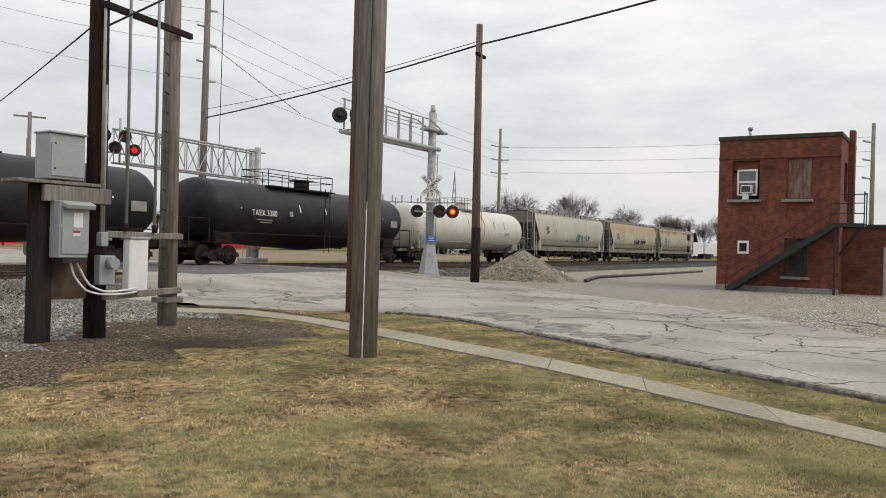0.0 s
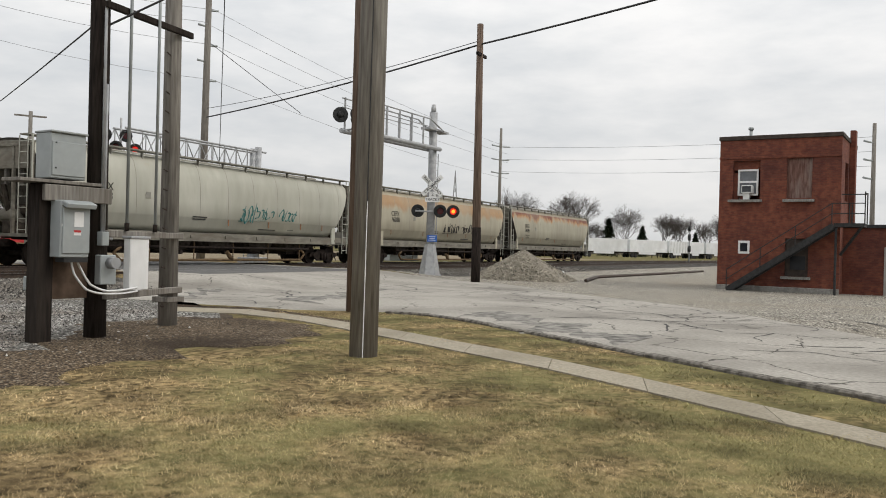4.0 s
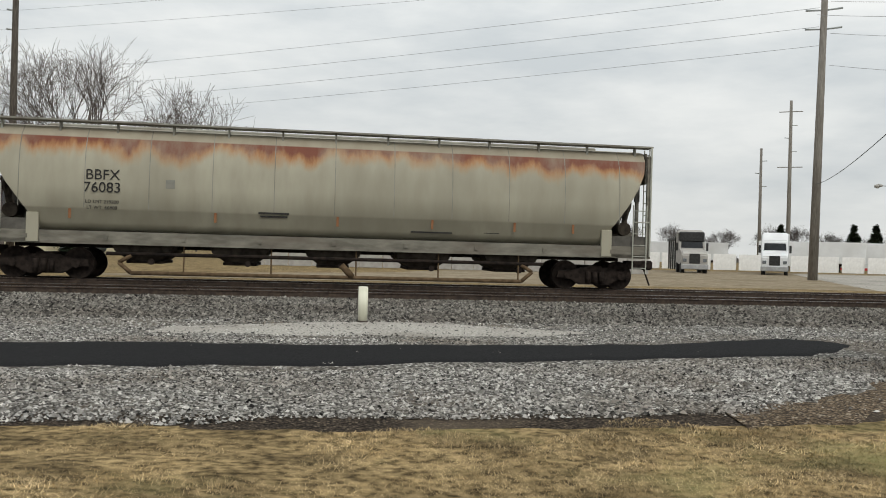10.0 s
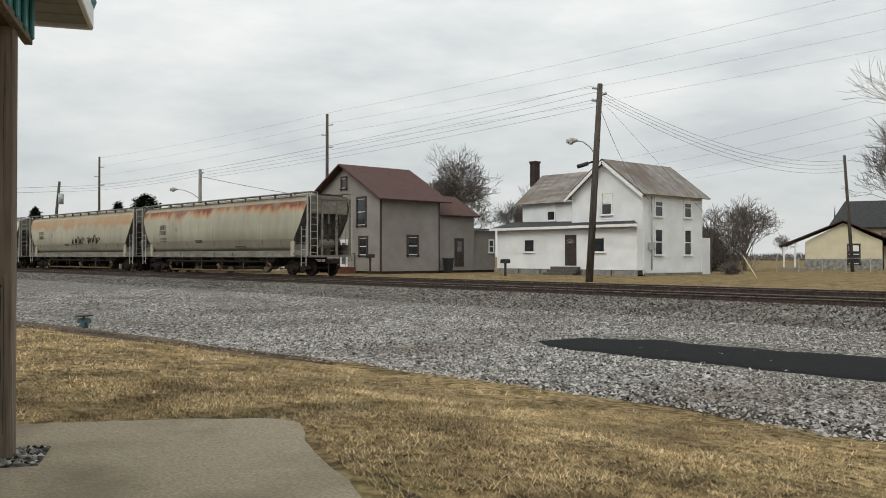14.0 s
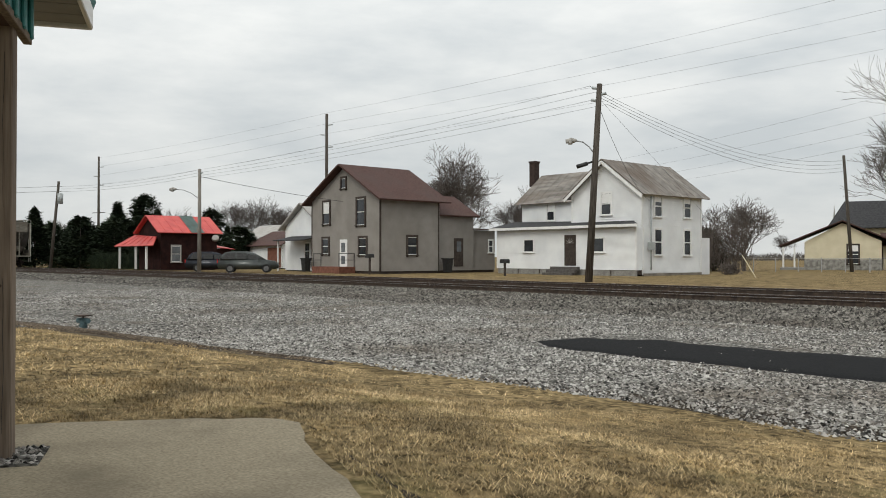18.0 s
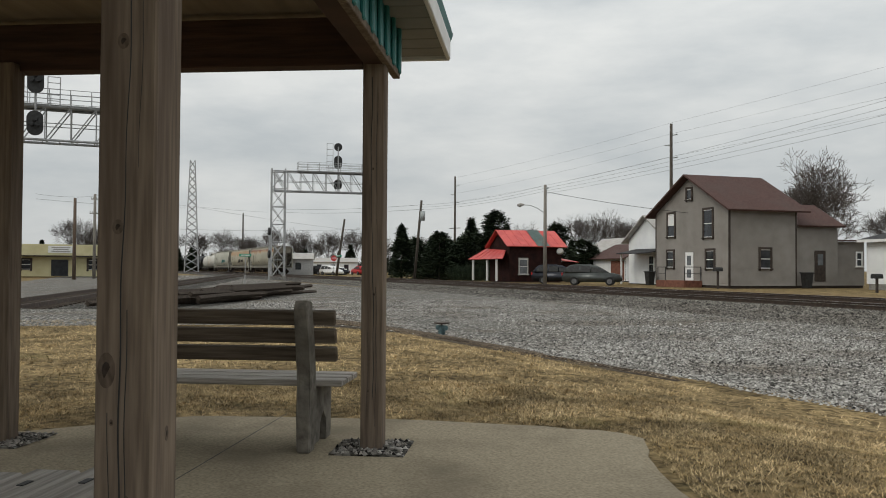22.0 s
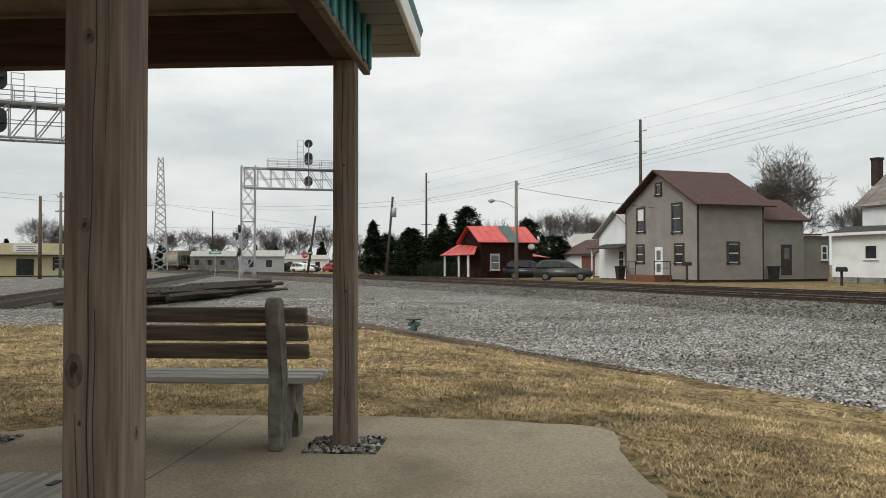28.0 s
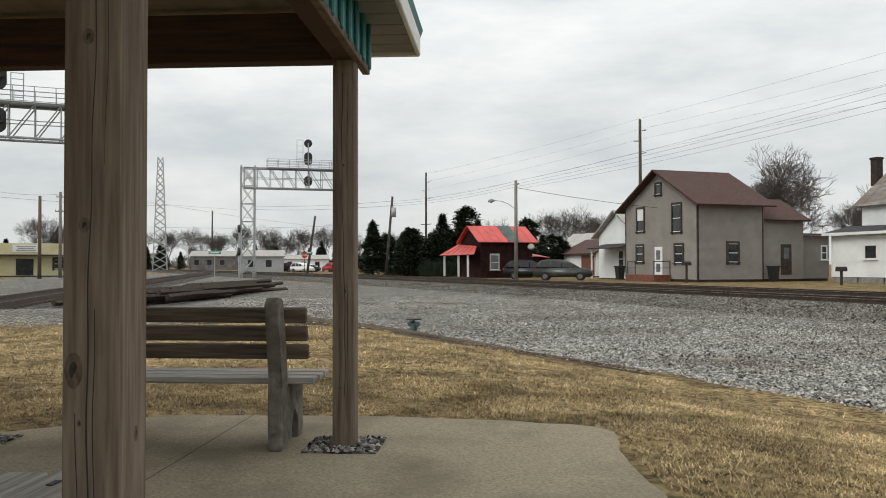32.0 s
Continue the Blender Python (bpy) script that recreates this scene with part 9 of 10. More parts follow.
# substation on the horizon
sub = thing("substation", "small electrical substation with steel lattice", "substation", pose(118, 62, -0.2, 0, 0, -60))
bm = bmesh.new()
for x in (-7, -3.5, 0, 3.5):
    rod(bm, (x, 0, 0), (x, 0, 9), 0.12, n=5)
rod(bm, (-7.5, 0, 8.3), (4, 0, 8.3), 0.12, n=5)
rod(bm, (-7.5, 0, 6.0), (4, 0, 6.0), 0.1, n=5)
for k in range(8):
    rod(bm, (-7 + 1.5 * k, 0, 8.3), (-7 + 1.5 * k, 0, 9.4), 0.12, n=5)
part("busbar_frame", bm, M_GALV, sub)
bm = bmesh.new()
for x in (5.0, 6.6):
    for y in (-0.8, 0.8):
        rod(bm, (x, y, 0), (5.8, 0, 13.5), 0.09, n=4)
for k in range(9):
    z = 1.4 * k
    w = 0.8 * (1 - z / 13.5)
    rod(bm, (5.8 - w, -w, z), (5.8 + w, w, z + 1.2), 0.05, n=4)
    rod(bm, (5.8 + w, -w, z), (5.8 - w, w, z + 1.2), 0.05, n=4)
part("lattice_tower", bm, M_GALV, sub)

ss2 = copy_thing(ss, pose(-115.96, 21.86, -0.2, 0, 0, 70))
for pts in ([(-118.87, -16.43, 10.37), (-149.58, -11.2, 12.77), (-198.82, 21.67, 13.97)], [(-118.87, -16.42, 9.72), (-169.9, 5.73, 12.58), (-195.21, 43.5, 9.8)], [(-149.99, 1.45, 7.52), (-146.41, 32.63, 8.01)], [(-158.7, 20.38, 12.06), (-95.74, 28.86, 8.68)], [(-158.7, 20.38, 11.43), (-95.74, 28.86, 8.14)]):
    tagged(wire("street_wire", pts, 0.016, M_FAINTWIRE, 0.3), "thin dark wire over the western crossing", "cable", "overhead wires")
# low wayside signal beyond the pile
ws = thing("wayside_signal", "black three-lamp wayside signal on a mast", "railway signal", pose(112.0, 18.9, -0.2, 0, 0, 90))
bm = bmesh.new()
rod(bm, (0, 0, 0), (0, 0, 4.6), 0.1)
part("mast", bm, M_GALV, ws)
for z in (4.6, 3.4, 1.9):
    bm = bmesh.new()
    rod(bm, (-0.15, 0, z), (0.15, 0, z), 0.42, n=14)
    part("signal_head", bm, M_BLACK, ws)


# ---- signal bridges ----
def signal_head(parent, x, y, z, lamps=3, r=0.46, tall=0.0):
    bm = bmesh.new()
    ring = [(x + r * math.cos(2 * math.pi * k / 24), z + r * math.sin(2 * math.pi * k / 24) + (tall if k < 12 else -tall)) for k in range(24)]
    prism(bm, ring, y - 0.1, y + 0.1)
    for k in range(lamps):
        a = math.pi / 2 + 2 * math.pi * k / 3
        rod(bm, (x + 0.2 * math.cos(a), y + 0.1, z + 0.2 * math.sin(a)), (x + 0.2 * math.cos(a), y + 0.4, z + 0.2 * math.sin(a)), 0.12, n=10)
    return part("signal_head", bm, M_BLACK, parent, "round black signal head")


def signal_bridge(m, span, base, low, high, heads, towers, label, platform=(0.1, 1.0)):
    """Local x runs across the tracks from the first tower; local y is along them."""
    g = thing("signal_bridge", label, "signal bridge", m, "signal bridges")
    for x0 in towers:
        bm = bmesh.new()
        hw = 0.75
        cs = [(x0 - hw, -hw), (x0 + hw, -hw), (x0 + hw, hw), (x0 - hw, hw)]
        for x, y in cs:
            rod(bm, (x, y, base), (x, y, high + 0.25), 0.085, n=6)
        n = 6
        for i in range(4):
            (xa, ya), (xb, yb) = cs[i], cs[(i + 1) % 4]
            for k in range(n):
                za, zb = base + (high - base) * k / n, base + (high - base) * (k + 1) / n
                rod(bm, (xa, ya, zb), (xb, yb, zb), 0.04, n=4)
                rod(bm, (xa, ya, za), (xb, yb, zb), 0.035, n=4)
                rod(bm, (xb, yb, za), (xa, ya, zb), 0.035, n=4)
        part("tower", bm, M_GALV, g, "latticed steel tower")
        for x, y in cs:
            part("footing", bevelled(0.4, 0.4, 0.5, 0.03), M_CONCRETE, g, "", pose(x, y, base))
    bm = bmesh.new()
    for y in (-0.75, 0.75):
        for z in (low, high):
            rod(bm, (0, y, z), (span, y, z), 0.085, n=6)
        n = max(4, round(span / 1.5))
        for k in range(n):
            xa, xb = span * k / n, span * (k + 1) / n
            rod(bm, (xa, y, low), (xa, y, high), 0.035, n=4)
            rod(bm, (xa, y, high), (xb, y, low), 0.04, n=4)
        rod(bm, (0, y, (low + high) / 2), (span, y, (low + high) / 2), 0.03, n=4)
    for k in range(round(span)):
        rod(bm, (k, -0.75, low), (k, 0.75, low), 0.03, n=4)
        rod(bm, (k, -0.75, high), (k, 0.75, high), 0.03, n=4)
    part("truss", bm, M_GALV, g, "pale steel lattice girder")
    bm = bmesh.new()
    xa, xb = span * platform[0], span * platform[1]
    for y in (-0.85, 0.85):
        for z in (0.45, 0.75, 1.05):
            rod(bm, (xa, y, high + z), (xb, y, high + z), 0.022, n=4)
        k = xa
        while k <= xb + 0.01:
            rod(bm, (k, y, high), (k, y, high + 1.05), 0.025, n=4)
            k += 1.2
    for z in (0.45, 0.75, 1.05):
        rod(bm, (xa, -0.85, high + z), (xa, 0.85, high + z), 0.022, n=4)
    box(bm, xa, xb, -0.85, 0.85, high + 0.06, high + 0.1)
    part("walkway", bm, M_GALV, g, "railed walkway on the girder")
    for x, zs in heads:
        bm = bmesh.new()
        rod(bm, (x, 0.95, min(zs) - 0.5), (x, 0.95, max(zs)), 0.07, n=6)
        for s in (-0.35, 0.35):
            rod(bm, (x - 1.0 + s, 0.6, high), (x - 1.0 + s, 0.6, max(zs) + 0.3), 0.03, n=4)
        for k in range(6):
            z = high + (max(zs) + 0.3 - high) * k / 5
            rod(bm, (x - 1.35, 0.6, z), (x - 0.65, 0.6, z), 0.025, n=4)
        part("signal_mast", bm, M_GALV, g)
        for k, z in enumerate(zs):
            signal_head(g, x, 1.1, z, 3, 0.47, tall=(0.4, 0.28) [k] if len(zs) == 2 else (0.0, 0.3, 0.12)[k])
    return g


signal_bridge(pose(-96.3, 11.3, 0, 0, 0, 86), 11.6, -0.1, 9.75, 12.0, [(7.3, (15.2, 13.4, 10.8))], (0.4, 11.0), "pale steel signal bridge over both main tracks", (0.22, 1.0))
signal_bridge(pose(-57.5, -1.6, 0, 0, 0, 274), 16.0, -0.2, 8.8, 10.9, [(6.35, (12.45, 9.75))], (0.4, 15.6), "pale steel signal bridge over the branch track", (0.05, 1.0))

# radio mast
rm = thing("radio_mast", "thin lattice radio mast on the horizon", "mast", pose(-206, 5.0, -0.3))
bm = bmesh.new()
for x, y in ((-1.6, -1.6), (1.6, -1.6), (1.6, 1.6), (-1.6, 1.6)):
    rod(bm, (x, y, 0), (x * 0.35, y * 0.35, 26.5), 0.13, n=4)
for k in range(15):
    z0, z1 = 26.5 * k / 15, 26.5 * (k + 1) / 15
    w0, w1 = 1.6 - 1.04 * k / 15, 1.6 - 1.04 * (k + 1) / 15
    rod(bm, (-w0, -w0, z0), (-w1, w1, z1), 0.08, n=4)
    rod(bm, (-w0, w0, z0), (-w1, -w1, z1), 0.08, n=4)
    rod(bm, (w0, -w0, z0), (w1, w1, z1), 0.08, n=4)
    rod(bm, (w0, w0, z0), (w1, -w1, z1), 0.08, n=4)
part("lattice", bm, M_GALV, rm)

# ---- branch track, old rails and far buildings to the west ----
BRANCH = [(-14.0, -10.5), (-20.0, -7.0), (-26.6, -4.9), (-36.0, -3.9), (-45.0, -3.0), (-65.0, 0.2), (-100.0, 5.2), (-130.0, 9.6), (-170.0, 14.0)]
bp_ = resample(BRANCH, 70)
bt = tagged(new("branch_track"), "rusty branch track curving away to the main line", "railway track", kind="structure")
for off in (-0.75, 0.75):
    bm = bmesh.new()
    last = None
    for i, p in enumerate(bp_):
        q = bp_[min(i + 1, len(bp_) - 1)] - bp_[max(i - 1, 0)]
        n = Vector((-q.y, q.x, 0)).normalized() * off
        c = p + n
        ring = [bm.verts.new((c.x + n.x / 0.75 * d, c.y + n.y / 0.75 * d, -0.08 + z)) for d, z in ((-0.06, -0.16), (0.06, -0.16), (0.036, 0.0), (-0.036, 0.0))]
        if last:
            for k in range(4):
                bm.faces.new((last[k], last[(k + 1) % 4], ring[(k + 1) % 4], ring[k]))
        last = ring
    part("rail", bm, M_RAIL, bt)
ti = resample(BRANCH, 230)
for i in range(1, 230):
    q = ti[i] - ti[i - 1]
    ob = new("railroad_tie", tie_mesh)
    ob.parent = bt
    ob.matrix_basis = Matrix.Translation((ti[i].x, ti[i].y, -0.30)) @ Matrix.Rotation(math.atan2(q.y, q.x), 4, "Z")
bed = strip("branch_ballast", [(p[0] - 0.3, p[1] - 2.6) for p in BRANCH], [(p[0] + 0.3, p[1] + 2.6) for p in BRANCH], 80, 8, 0.13, M_BALLAST, 0.4, 0.3)
tagged(bed, "dark ballast under the branch track", "ballast", kind="structure")
west_lot = strip("west_gravel", [(-16.4, -4), (-22, -8.5), (-34, -12), (-70, -14), (-150, -16)], [(-15.2, 4.2), (-20, 17), (-40, 18), (-80, 13.5), (-150, 9)], 60, 16, 0.008, M_GRAVEL, 0.5, 0.2)
tagged(west_lot, "gravel and dirt between the two lines", "gravel", kind="structure")
rnd = random.Random(8)
for k in range(44):
    s = (k % 26) / 25
    x, y = -33.0 - 13 * s + rnd.uniform(-1.5, 1.5), 0.5 + 5.2 * s + rnd.uniform(-0.9, 0.9)
    bm = bmesh.new()
    rod(bm, (-5.0, 0, 0), (5.0, 0, 0.02), 0.1, n=4)
    m = pose(x, y, gz(x, y) + 0.1 + rnd.random() * 0.42, 0, rnd.uniform(-1.2, 1.2), 155 + rnd.uniform(-7, 7))
    single("scrap_rail", bm, M_TIE, "old dark rail stacked beside the branch track", "rail", m, "stacked old rails")

st = thing("yellow_store", "low yellow store with a flat false front", "building", pose(-118.5, -7.9, -0.25, 0, 0, 98))
M_YSTORE = mat("yellow_store_wall", (0.52, 0.47, 0.27), (0.60, 0.55, 0.34), 1, 0.8, 0, 0.03)
part("wall", bevelled(15, 9, 2.6, 0.02), M_YSTORE, st, "", pose(-7.0, 4.5, 1.3))
part("false_front", bevelled(15.4, 0.6, 1.5, 0.02), M_YSTORE, st, "", pose(-7.0, -0.25, 3.35))
part("awning", bevelled(15.6, 1.4, 0.16, 0.02), M_BROWNTRIM, st, "", pose(-7.0, -0.6, 2.6))
part("sign", bevelled(3.0, 0.05, 0.9), M_WHITE, st, "white sign that cannot be read", pose(-5.4, -0.58, 3.45))
for k in range(3):
    part("sign_bar", bevelled(2.2 - 0.4 * (k % 2), 0.02, 0.14), M_WALLGREY, st, "", pose(-5.4, -0.62, 3.7 - 0.25 * k))
part("door", bevelled(2.0, 0.06, 2.1, 0.01), M_GLASS, st, "", pose(-5.5, -0.04, 1.1))
for x in (-1.6, -9.4, -12.5):
    window(st, pose(x, -0.03, 1.5), 1.2, 1.2, M_BROWNTRIM, border=0.25)
M_SHED = mat("weathered_shed_panel", (0.11, 0.105, 0.10), (0.2, 0.19, 0.18), 1.5, 0.8, 0, 0.05, (0.09, 0.07, 0.06), 0.5, 0.4)
for x, y, w, d, h, pm, lab in ((-214, 18.0, 10.5, 10, 4.8, M_SHED, "long grey metal shed"), (-150, 21.0, 7, 8, 3.9, M_GALV, "grey gabled metal shed"), (-190, 33.0, 16, 9, 3.6, M_WSIDING, "low white building with a grey roof")):
    sh = thing("metal_shed", lab + " beyond the signal bridge", "shed", pose(x, y, -0.3, 0, 0, 80))
    part("wall", bevelled(w, d, h * 0.75, 0.02), pm, sh, "", pose(0, 0, h * 0.37))
    slope(sh, (-w / 2 - 0.2, -d / 2 - 0.3, h * 0.72), (w / 2 + 0.2, -d / 2 - 0.3, h * 0.72), (w / 2 + 0.2, 0, h), (-w / 2 - 0.2, 0, h), 0.08, M_WALLGREY)
    slope(sh, (-w / 2 - 0.2, d / 2 + 0.3, h * 0.72), (w / 2 + 0.2, d / 2 + 0.3, h * 0.72), (w / 2 + 0.2, 0, h), (-w / 2 - 0.2, 0, h), 0.08, M_WALLGREY)
    for k in range(int(w // 3)):
        part("window", bevelled(1.0, 0.05, 1.2), M_GLASS, sh, "", pose(-w / 2 + 1.5 + 3 * k, -d / 2 - 0.01, h * 0.42))
for k, (x, y, pm) in enumerate(((-140, 26, M_WHITE), (-146, 28, M_CARGREY), (-152, 26.5, M_BLACK), (-158, 31, M_WHITE), (-150, 33, M_RED), (-164, 29, M_CARGREY))):
    car(x, y, 30 + 40 * k, pm, "parked car beyond the signal bridge", k % 2 == 0)
sgn = thing("street_sign", "green street-name sign on a thin post", "road sign", pose(-70.0, 5.9, -0.3, 0, 0, 85))
bm = bmesh.new()
rod(bm, (0, 0, 0), (0, 0, 2.4), 0.03, n=6)
part("post", bm, M_GALV, sgn)
part("plate", bevelled(0.95, 0.02, 0.22), M_STREET, sgn, "", pose(0, -0.02, 2.35))
part("letter_bar", bevelled(0.7, 0.006, 0.07), M_WHITE, sgn, "", pose(0, -0.035, 2.35))
dw = thing("dwarf_signal", "black dwarf signal on a short mast", "railway signal", pose(-86.0, 9.6, -0.2, 0, 0, 90))
bm = bmesh.new()
rod(bm, (0, 0, 0), (0, 0, 4.8), 0.07, n=6)
part("mast", bm, M_GALV, dw)
for z in (4.9, 2.6):
    bm = bmesh.new()
    rod(bm, (-0.12, 0, z), (0.12, 0, z), 0.4, n=12)
    part("signal_head", bm, M_BLACK, dw)


# ---- loose stone and grass ----
def stones(name, pts, sizes, material, label, seed=1):
    """Small angular stones, one jittered pyramid each, joined into one mesh."""
    g = np.random.RandomState(seed)
    n = len(pts)
    unit = np.array([(1, 0, -0.2), (0, 1, -0.2), (-1, 0, -0.2), (0, -1, -0.2), (0, 0, 0.9)], dtype=float)
    tri = np.array([(0, 1, 4), (1, 2, 4), (2, 3, 4), (3, 0, 4)])
    stretch = g.uniform(0.65, 1.35, (n, 1, 3)) * np.array([1, 1, 0.75])
    v = unit[None] * stretch + g.uniform(-0.3, 0.3, (n, 5, 3))
    a = g.uniform(0, 2 * np.pi, n)
    c, s = np.cos(a)[:, None], np.sin(a)[:, None]
    x, y = v[:, :, 0] * c - v[:, :, 1] * s, v[:, :, 0] * s + v[:, :, 1] * c
    v = np.stack([x, y, v[:, :, 2]], 2) * sizes[:, None, None] + pts[:, None, :]
    f = tri[None] + (np.arange(n) * 5)[:, None, None]
    ob = arrays(name, v.reshape(-1, 3), f.reshape(-1, 3), material)
    return tagged(ob, label, "gravel", kind="stuff")


g = np.random.RandomState(3)


def lay(n, xa, xb, ya, yb, keep, smallest, biggest):
    """Random places in a rectangle that pass keep(x, y), with sizes and ground heights."""
    x, y = g.uniform(xa, xb, n), g.uniform(ya, yb, n)
    ok = np.array([keep(p, q) for p, q in zip(x, y)])
    x, y = x[ok], y[ok]
    z = np.array([gz(p, q) for p, q in zip(x, y)])
    size = smallest + (biggest - smallest) * g.uniform(0, 1, len(x)) ** 2
    return np.stack([x, y, z + 0.012 + size * 0.25], 1), size


def on_strip(x, y):
    return -9.6 < x < 9.2 and 9.9 + max(0, (x - 0.5) * 0.25) < y < 12.8 + max(0, (x - 2) * 0.22)


def in_yard(x, y):
    edge = lawn_edge(x)
    if y < edge + 0.1 + 0.5 * noise.noise((x * 0.8, y * 0.8, 0)):
        return False
    if x > 3.6 and y < 7.0 + min(4.4, 0.72 * (x - 3.6)) and noise.noise((x * 31, y * 31, 6)) < 0.52:
        return False
    if x < -8.8 and y < edge + 0.25 + 0.16 * min(6.0, -8.8 - x) and noise.noise((x * 31, y * 31, 6)) < 0.42:
        return False
    if x > 12.5 and y > 9 and (x > 13 or y < 12.5):
        return False
    if x > 12.5 and y > 12 + (x - 12.5) * 0.3:
        return False
    return not (on_strip(x, y) and noise.noise((x * 3, y * 3, 4)) < 0.55)


pts, size = lay(150000, -15, 13, 5, 13.5, in_yard, 0.007, 0.026)
stones("loose_gravel", pts, size, M_STONE, "loose pale limestone on the yard", 4)
pts, size = lay(120000, -36, 16, 3, 17.8, in_yard, 0.011, 0.032)
stones("loose_gravel", pts, size, M_STONE, "loose pale limestone farther off", 5)


def ballast_points(n, xa, xb):
    x = g.uniform(xa, xb, n)
    d = g.uniform(-5.4, -1.0, n)
    z = np.interp(d, [p[0] for p in profile], [p[1] for p in profile])
    y = np.array([NEAR_TRACK - bend(q) for q in x]) + d
    keep = ~((x > 18) & (x < 35))
    size = 0.014 + 0.04 * g.uniform(0, 1, n) ** 1.5
    return np.stack([x, y, z + size * 0.3], 1)[keep], size[keep]


pts, size = ballast_points(120000, -34, 30)
stones("loose_ballast", pts, size, M_BALLSTONE, "dark angular ballast on the track shoulder", 6)
pts, size = ballast_points(36000, -90, 60)
stones("loose_ballast", pts, size * 1.2, M_BALLSTONE, "dark angular ballast along the tracks", 7)
# skin of the tan heap
n = 5000
a, s = g.uniform(0, 2 * np.pi, n), np.sqrt(g.uniform(0, 1, n))
px, py = s * 3.4 * np.cos(a), s * 2.6 * np.sin(a)
c, t = math.cos(radians(20)), math.sin(radians(20))
hp_ = np.stack([38.3 + px * c - py * t, 14.3 + px * t + py * c, -0.38 + 1.42 * (1 - s) ** 1.05], 1)
stones("pile_skin", hp_, g.uniform(0.03, 0.07, n), mat("tan_stone", (0.12, 0.105, 0.08), (0.28, 0.25, 0.195), 4, 0.95, 0, 0.2, vary=0.5, per="island"), "tan stones on the heap", 8)
for x0, y0 in ((0, 0), (0.07, -2.18)):
    k = 260
    q = np.stack([g.uniform(-0.2, 0.2, k) + x0, g.uniform(-0.2, 0.2, k) + y0, np.full(k, 0.024)], 1)
    w = np.array([(PAV @ Vector(p)) for p in q])
    stones("inset_gravel", w, g.uniform(0.008, 0.018, k), M_STONE, "small gravel round the foot of a post", 9)


SLAB = [(p.x, p.y) for p in resample(edge, 40)] + [(4.0, -9.0), (4.0, -30.0), (-7.2, -30.0)]
SLAB = [(px + 0.06 * (1 if px > -3.5 else -1), py + 0.07) for px, py in SLAB]


def in_slab(x, y):
    inside = False
    for (xa, ya), (xb, yb) in zip(SLAB, SLAB[1:] + SLAB[:1]):
        if (ya > y) != (yb > y) and x < (xb - xa) * (y - ya) / (yb - ya) + xa:
            inside = not inside
    return inside


def on_lawn(x, y):
    if y > lawn_edge(x) - 0.25 + 0.6 * noise.noise((x * 0.9, y * 0.9, 2)):
        return False
    # slab
    if -7.5 < x < -0.9 and y < 3.1 and in_slab(x, y):
        return False
    # street and sidewalk
    line = (x - 9.3) * 0.8 - (y + 0.35) * 0.585
    if line > 0.0:
        return False
    if -1.45 < line + 0.0 < -0.93 + 0.05 * max(0, y) * 0:
        return False
    return not (7.0 < x < 12.6 and 7.0 < y + 0.3 * noise.noise((x, y, 0)))


def blades(name, n, r0, r1, a0, a1, tall, wide, label):
    """Dry grass blades over a sector of the lawn, thinning outwards."""
    r = np.sqrt(g.uniform(r0 ** 2, r1 ** 2, n))
    a = np.radians(g.uniform(a0, a1, n))
    x, y = r * np.cos(a), r * np.sin(a)
    ok = np.array([on_lawn(p, q) for p, q in zip(x, y)])
    x, y = x[ok], y[ok]
    m = len(x)
    z = np.array([gz(p, q) for p, q in zip(x, y)])
    clump = np.array([noise.noise((p * 1.7, q * 1.7, 8.0)) for p, q in zip(x, y)])
    h = tall * g.uniform(0.45, 1.25, m) * (1 + 0.6 * clump)
    t = g.uniform(0, 2 * np.pi, m)
    lean = g.uniform(0.5, 2.4, m)
    side = np.stack([-np.sin(t), np.cos(t), np.zeros(m)], 1) * (wide * g.uniform(0.6, 1.4, m))[:, None]
    base = np.stack([x, y, z - 0.004], 1)
    tip = base + np.stack([np.cos(t) * lean * h, np.sin(t) * lean * h, h], 1)
    v = np.stack([base - side, base + side, tip], 1).reshape(-1, 3)
    f = np.arange(3 * m).reshape(-1, 3)
    return tagged(arrays(name, v, f, M_BLADE), label, "grass", kind="stuff")


blades("lawn_grass", 430000, 2.1, 7.8, -8, 194, 0.02, 0.0026, "short dormant lawn grass")
blades("lawn_grass", 230000, 6.5, 18.0, -4, 194, 0.028, 0.0048, "short dormant lawn grass farther off")


# ---- cracks and tar lines in the street ----
def crack(seed, x, y, heading, length, width):
    rnd = random.Random(seed)
    bm = bmesh.new()
    p, a = Vector((x, y, 0)), radians(heading)
    last = None
    for k in range(int(length / 0.25)):
        a += rnd.gauss(0, 0.28)
        q = p + Vector((math.cos(a), math.sin(a), 0)) * 0.25
        w = width * rnd.uniform(0.5, 1.3)
        n = Vector((-math.sin(a), math.cos(a), 0)) * w / 2
        pair = [bm.verts.new((q.x + s * n.x, q.y + s * n.y, gz(q.x, q.y) + 0.0345)) for s in (-1, 1)]
        if last:
            bm.faces.new((last[0], last[1], pair[1], pair[0]))
        last, p = pair, q
    part("crack", bm, M_TAR, road)


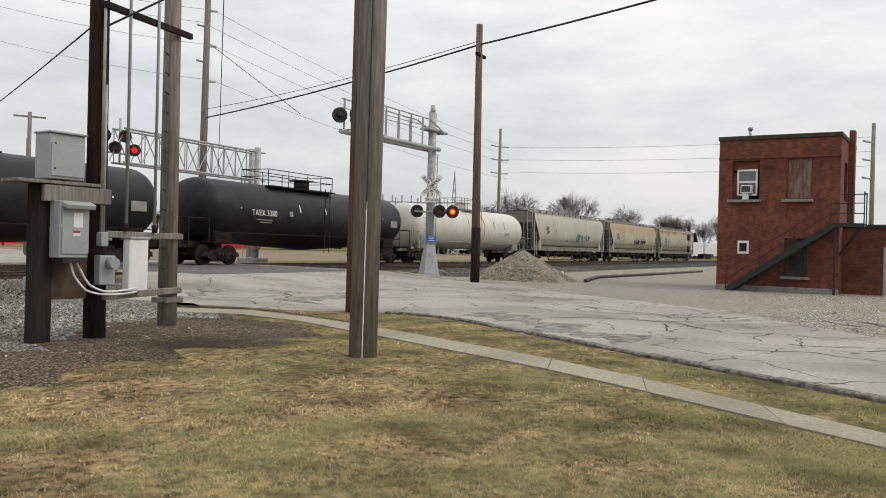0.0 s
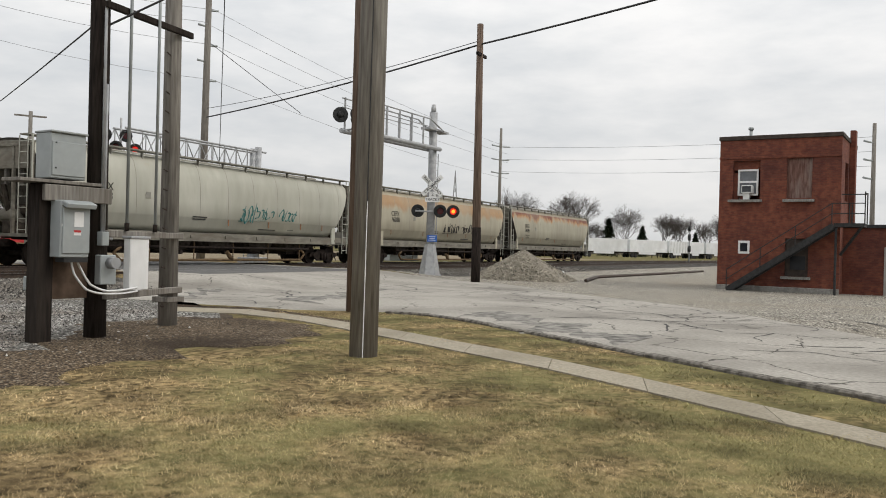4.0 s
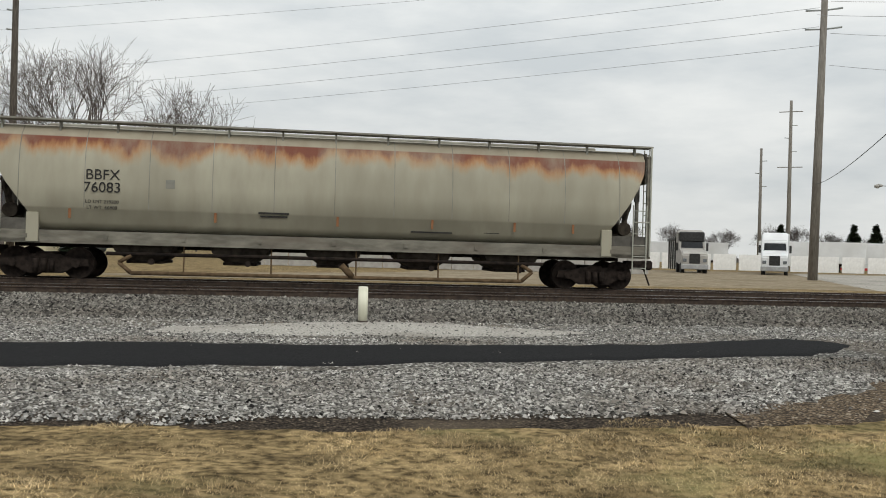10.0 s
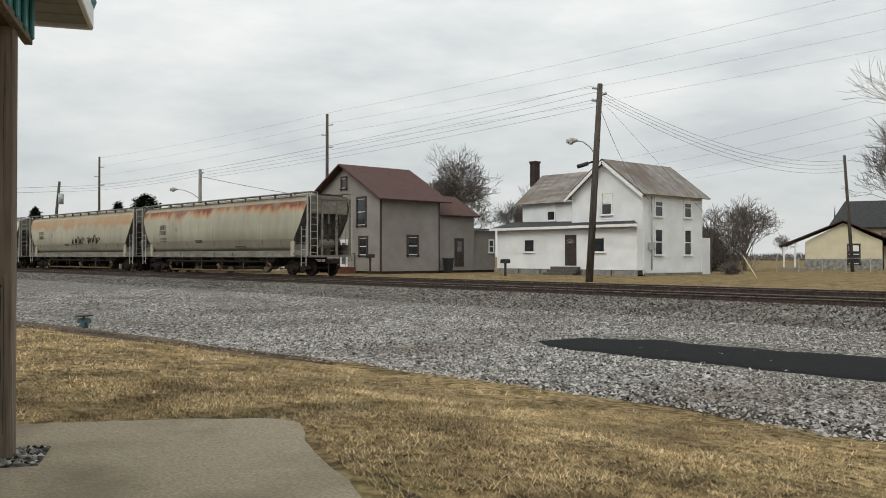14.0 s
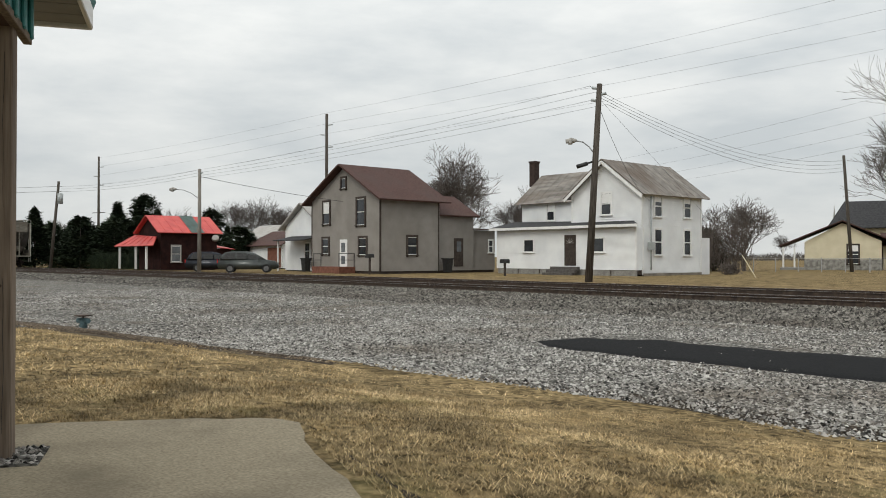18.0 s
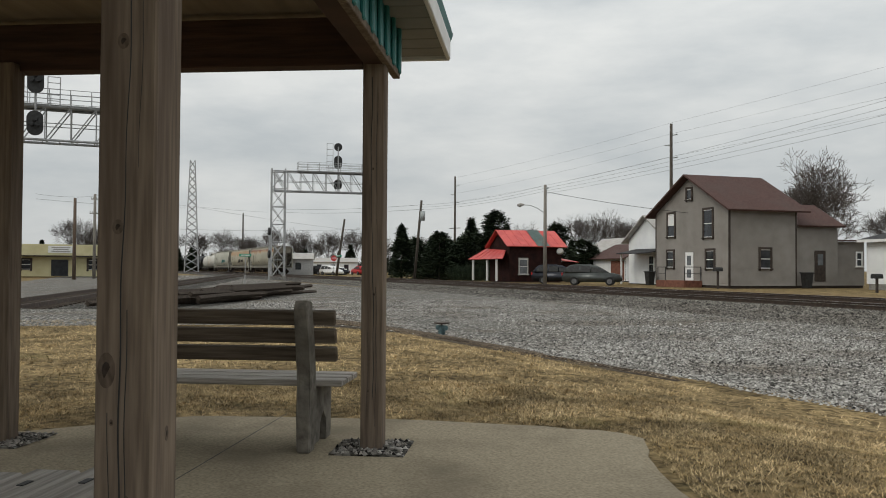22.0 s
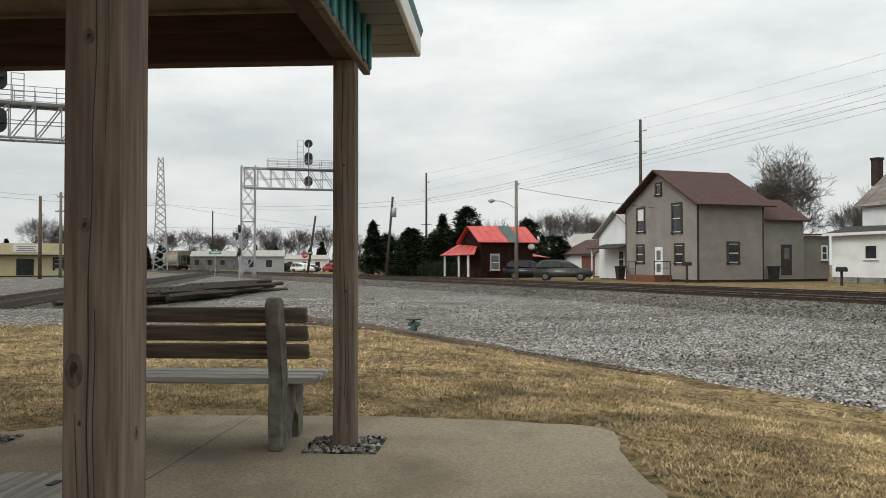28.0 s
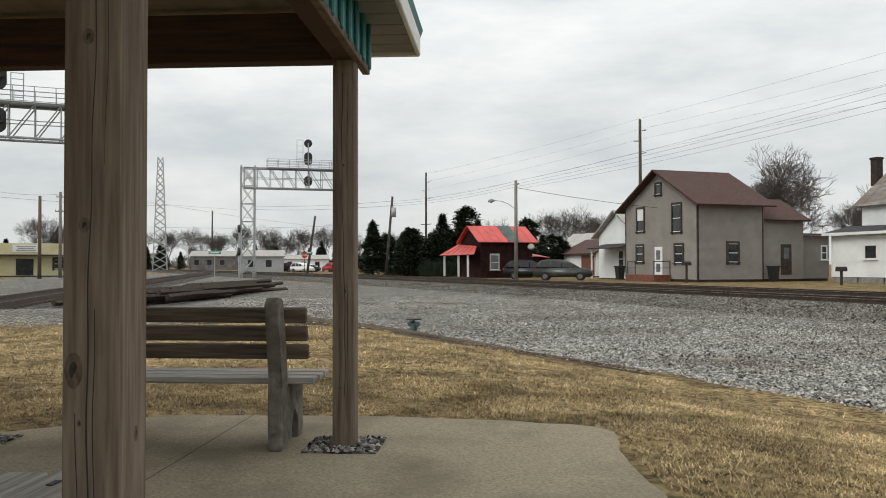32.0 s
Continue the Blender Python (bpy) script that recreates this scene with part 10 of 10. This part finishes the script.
rnd = random.Random(31)
for k in range(70):
    s = rnd.random()
    x, y = 10 + 18 * s + rnd.uniform(0, 7), -2 + 16 * s + rnd.uniform(-2, 2)
    line = (x - 9.3) * 0.8 - (y + 0.35) * 0.585
    if 0.6 < line < 8.5:
        crack(k, x, y, rnd.choice((54, 54, -35, 10)) + rnd.uniform(-20, 20), rnd.uniform(1.5, 5), rnd.uniform(0.02, 0.06))
for k in range(9):
    x, y = rnd.uniform(14.5, 27), rnd.uniform(12, 17.5)
    crack(100 + k, x, y, rnd.uniform(-10, 30), rnd.uniform(2, 6), rnd.uniform(0.03, 0.09))
M_DAMP = mat("damp_asphalt", (0.1, 0.094, 0.085), (0.29, 0.275, 0.247), 5, 0.9, 0, 0.1, spec=0.1, detail=10.0)
for k, (pts_l, pts_r) in enumerate((([(12.6, 3.1), (13.6, 4.5), (15.2, 6.4), (16.4, 7.6)], [(14.4, 2.9), (15.6, 4.4), (17.0, 5.9), (17.6, 7.0)]), ([(16.5, 11.2), (20, 12.5), (24, 13.2)], [(17.0, 13.0), (20.4, 13.6), (23.8, 13.9)]), ([(15.5, 14.0), (18.5, 15.8)], [(16.0, 15.6), (19.2, 16.8)]))):
    ob = strip("road_stain", pts_l, pts_r, 60, 8, 0.0375, M_DAMP, 0.9, 1.6)
    ob.parent = road


# ---- what moves ----
TAIL_AT_SIX, SPEED, PITCH = 60.0, 12.33, 21.5


SLIP = {9: 0.1, 10: 0.3, 11: 0.65, 12: 0.5, 13: 0.15}  # metres by which the train lags its even pace
PLACE = (0.05, 0.0, -0.9, -1.0, 0.5, 1.7, 2.9, 4.1, 5.3)  # longer and shorter cars than the usual pitch


def motions():
    for k, car in enumerate(CARS):
        rows = []
        for step in range(0, 33):
            s = TAIL_AT_SIX - SPEED * (step - 6) - 10.75 - PITCH * k + PLACE[k] + SLIP.get(step, 0.0)
            # along the curve a little less ground is made in x
            x = s if s > -60 else -60 + (s + 60) * 0.9965
            rows.append((float(step), pose(x, FAR_TRACK - bend(x), RAIL_TOP, 0, 0, math.degrees(math.atan(lean_of(x))))))
        walk(car, rows)


motions()
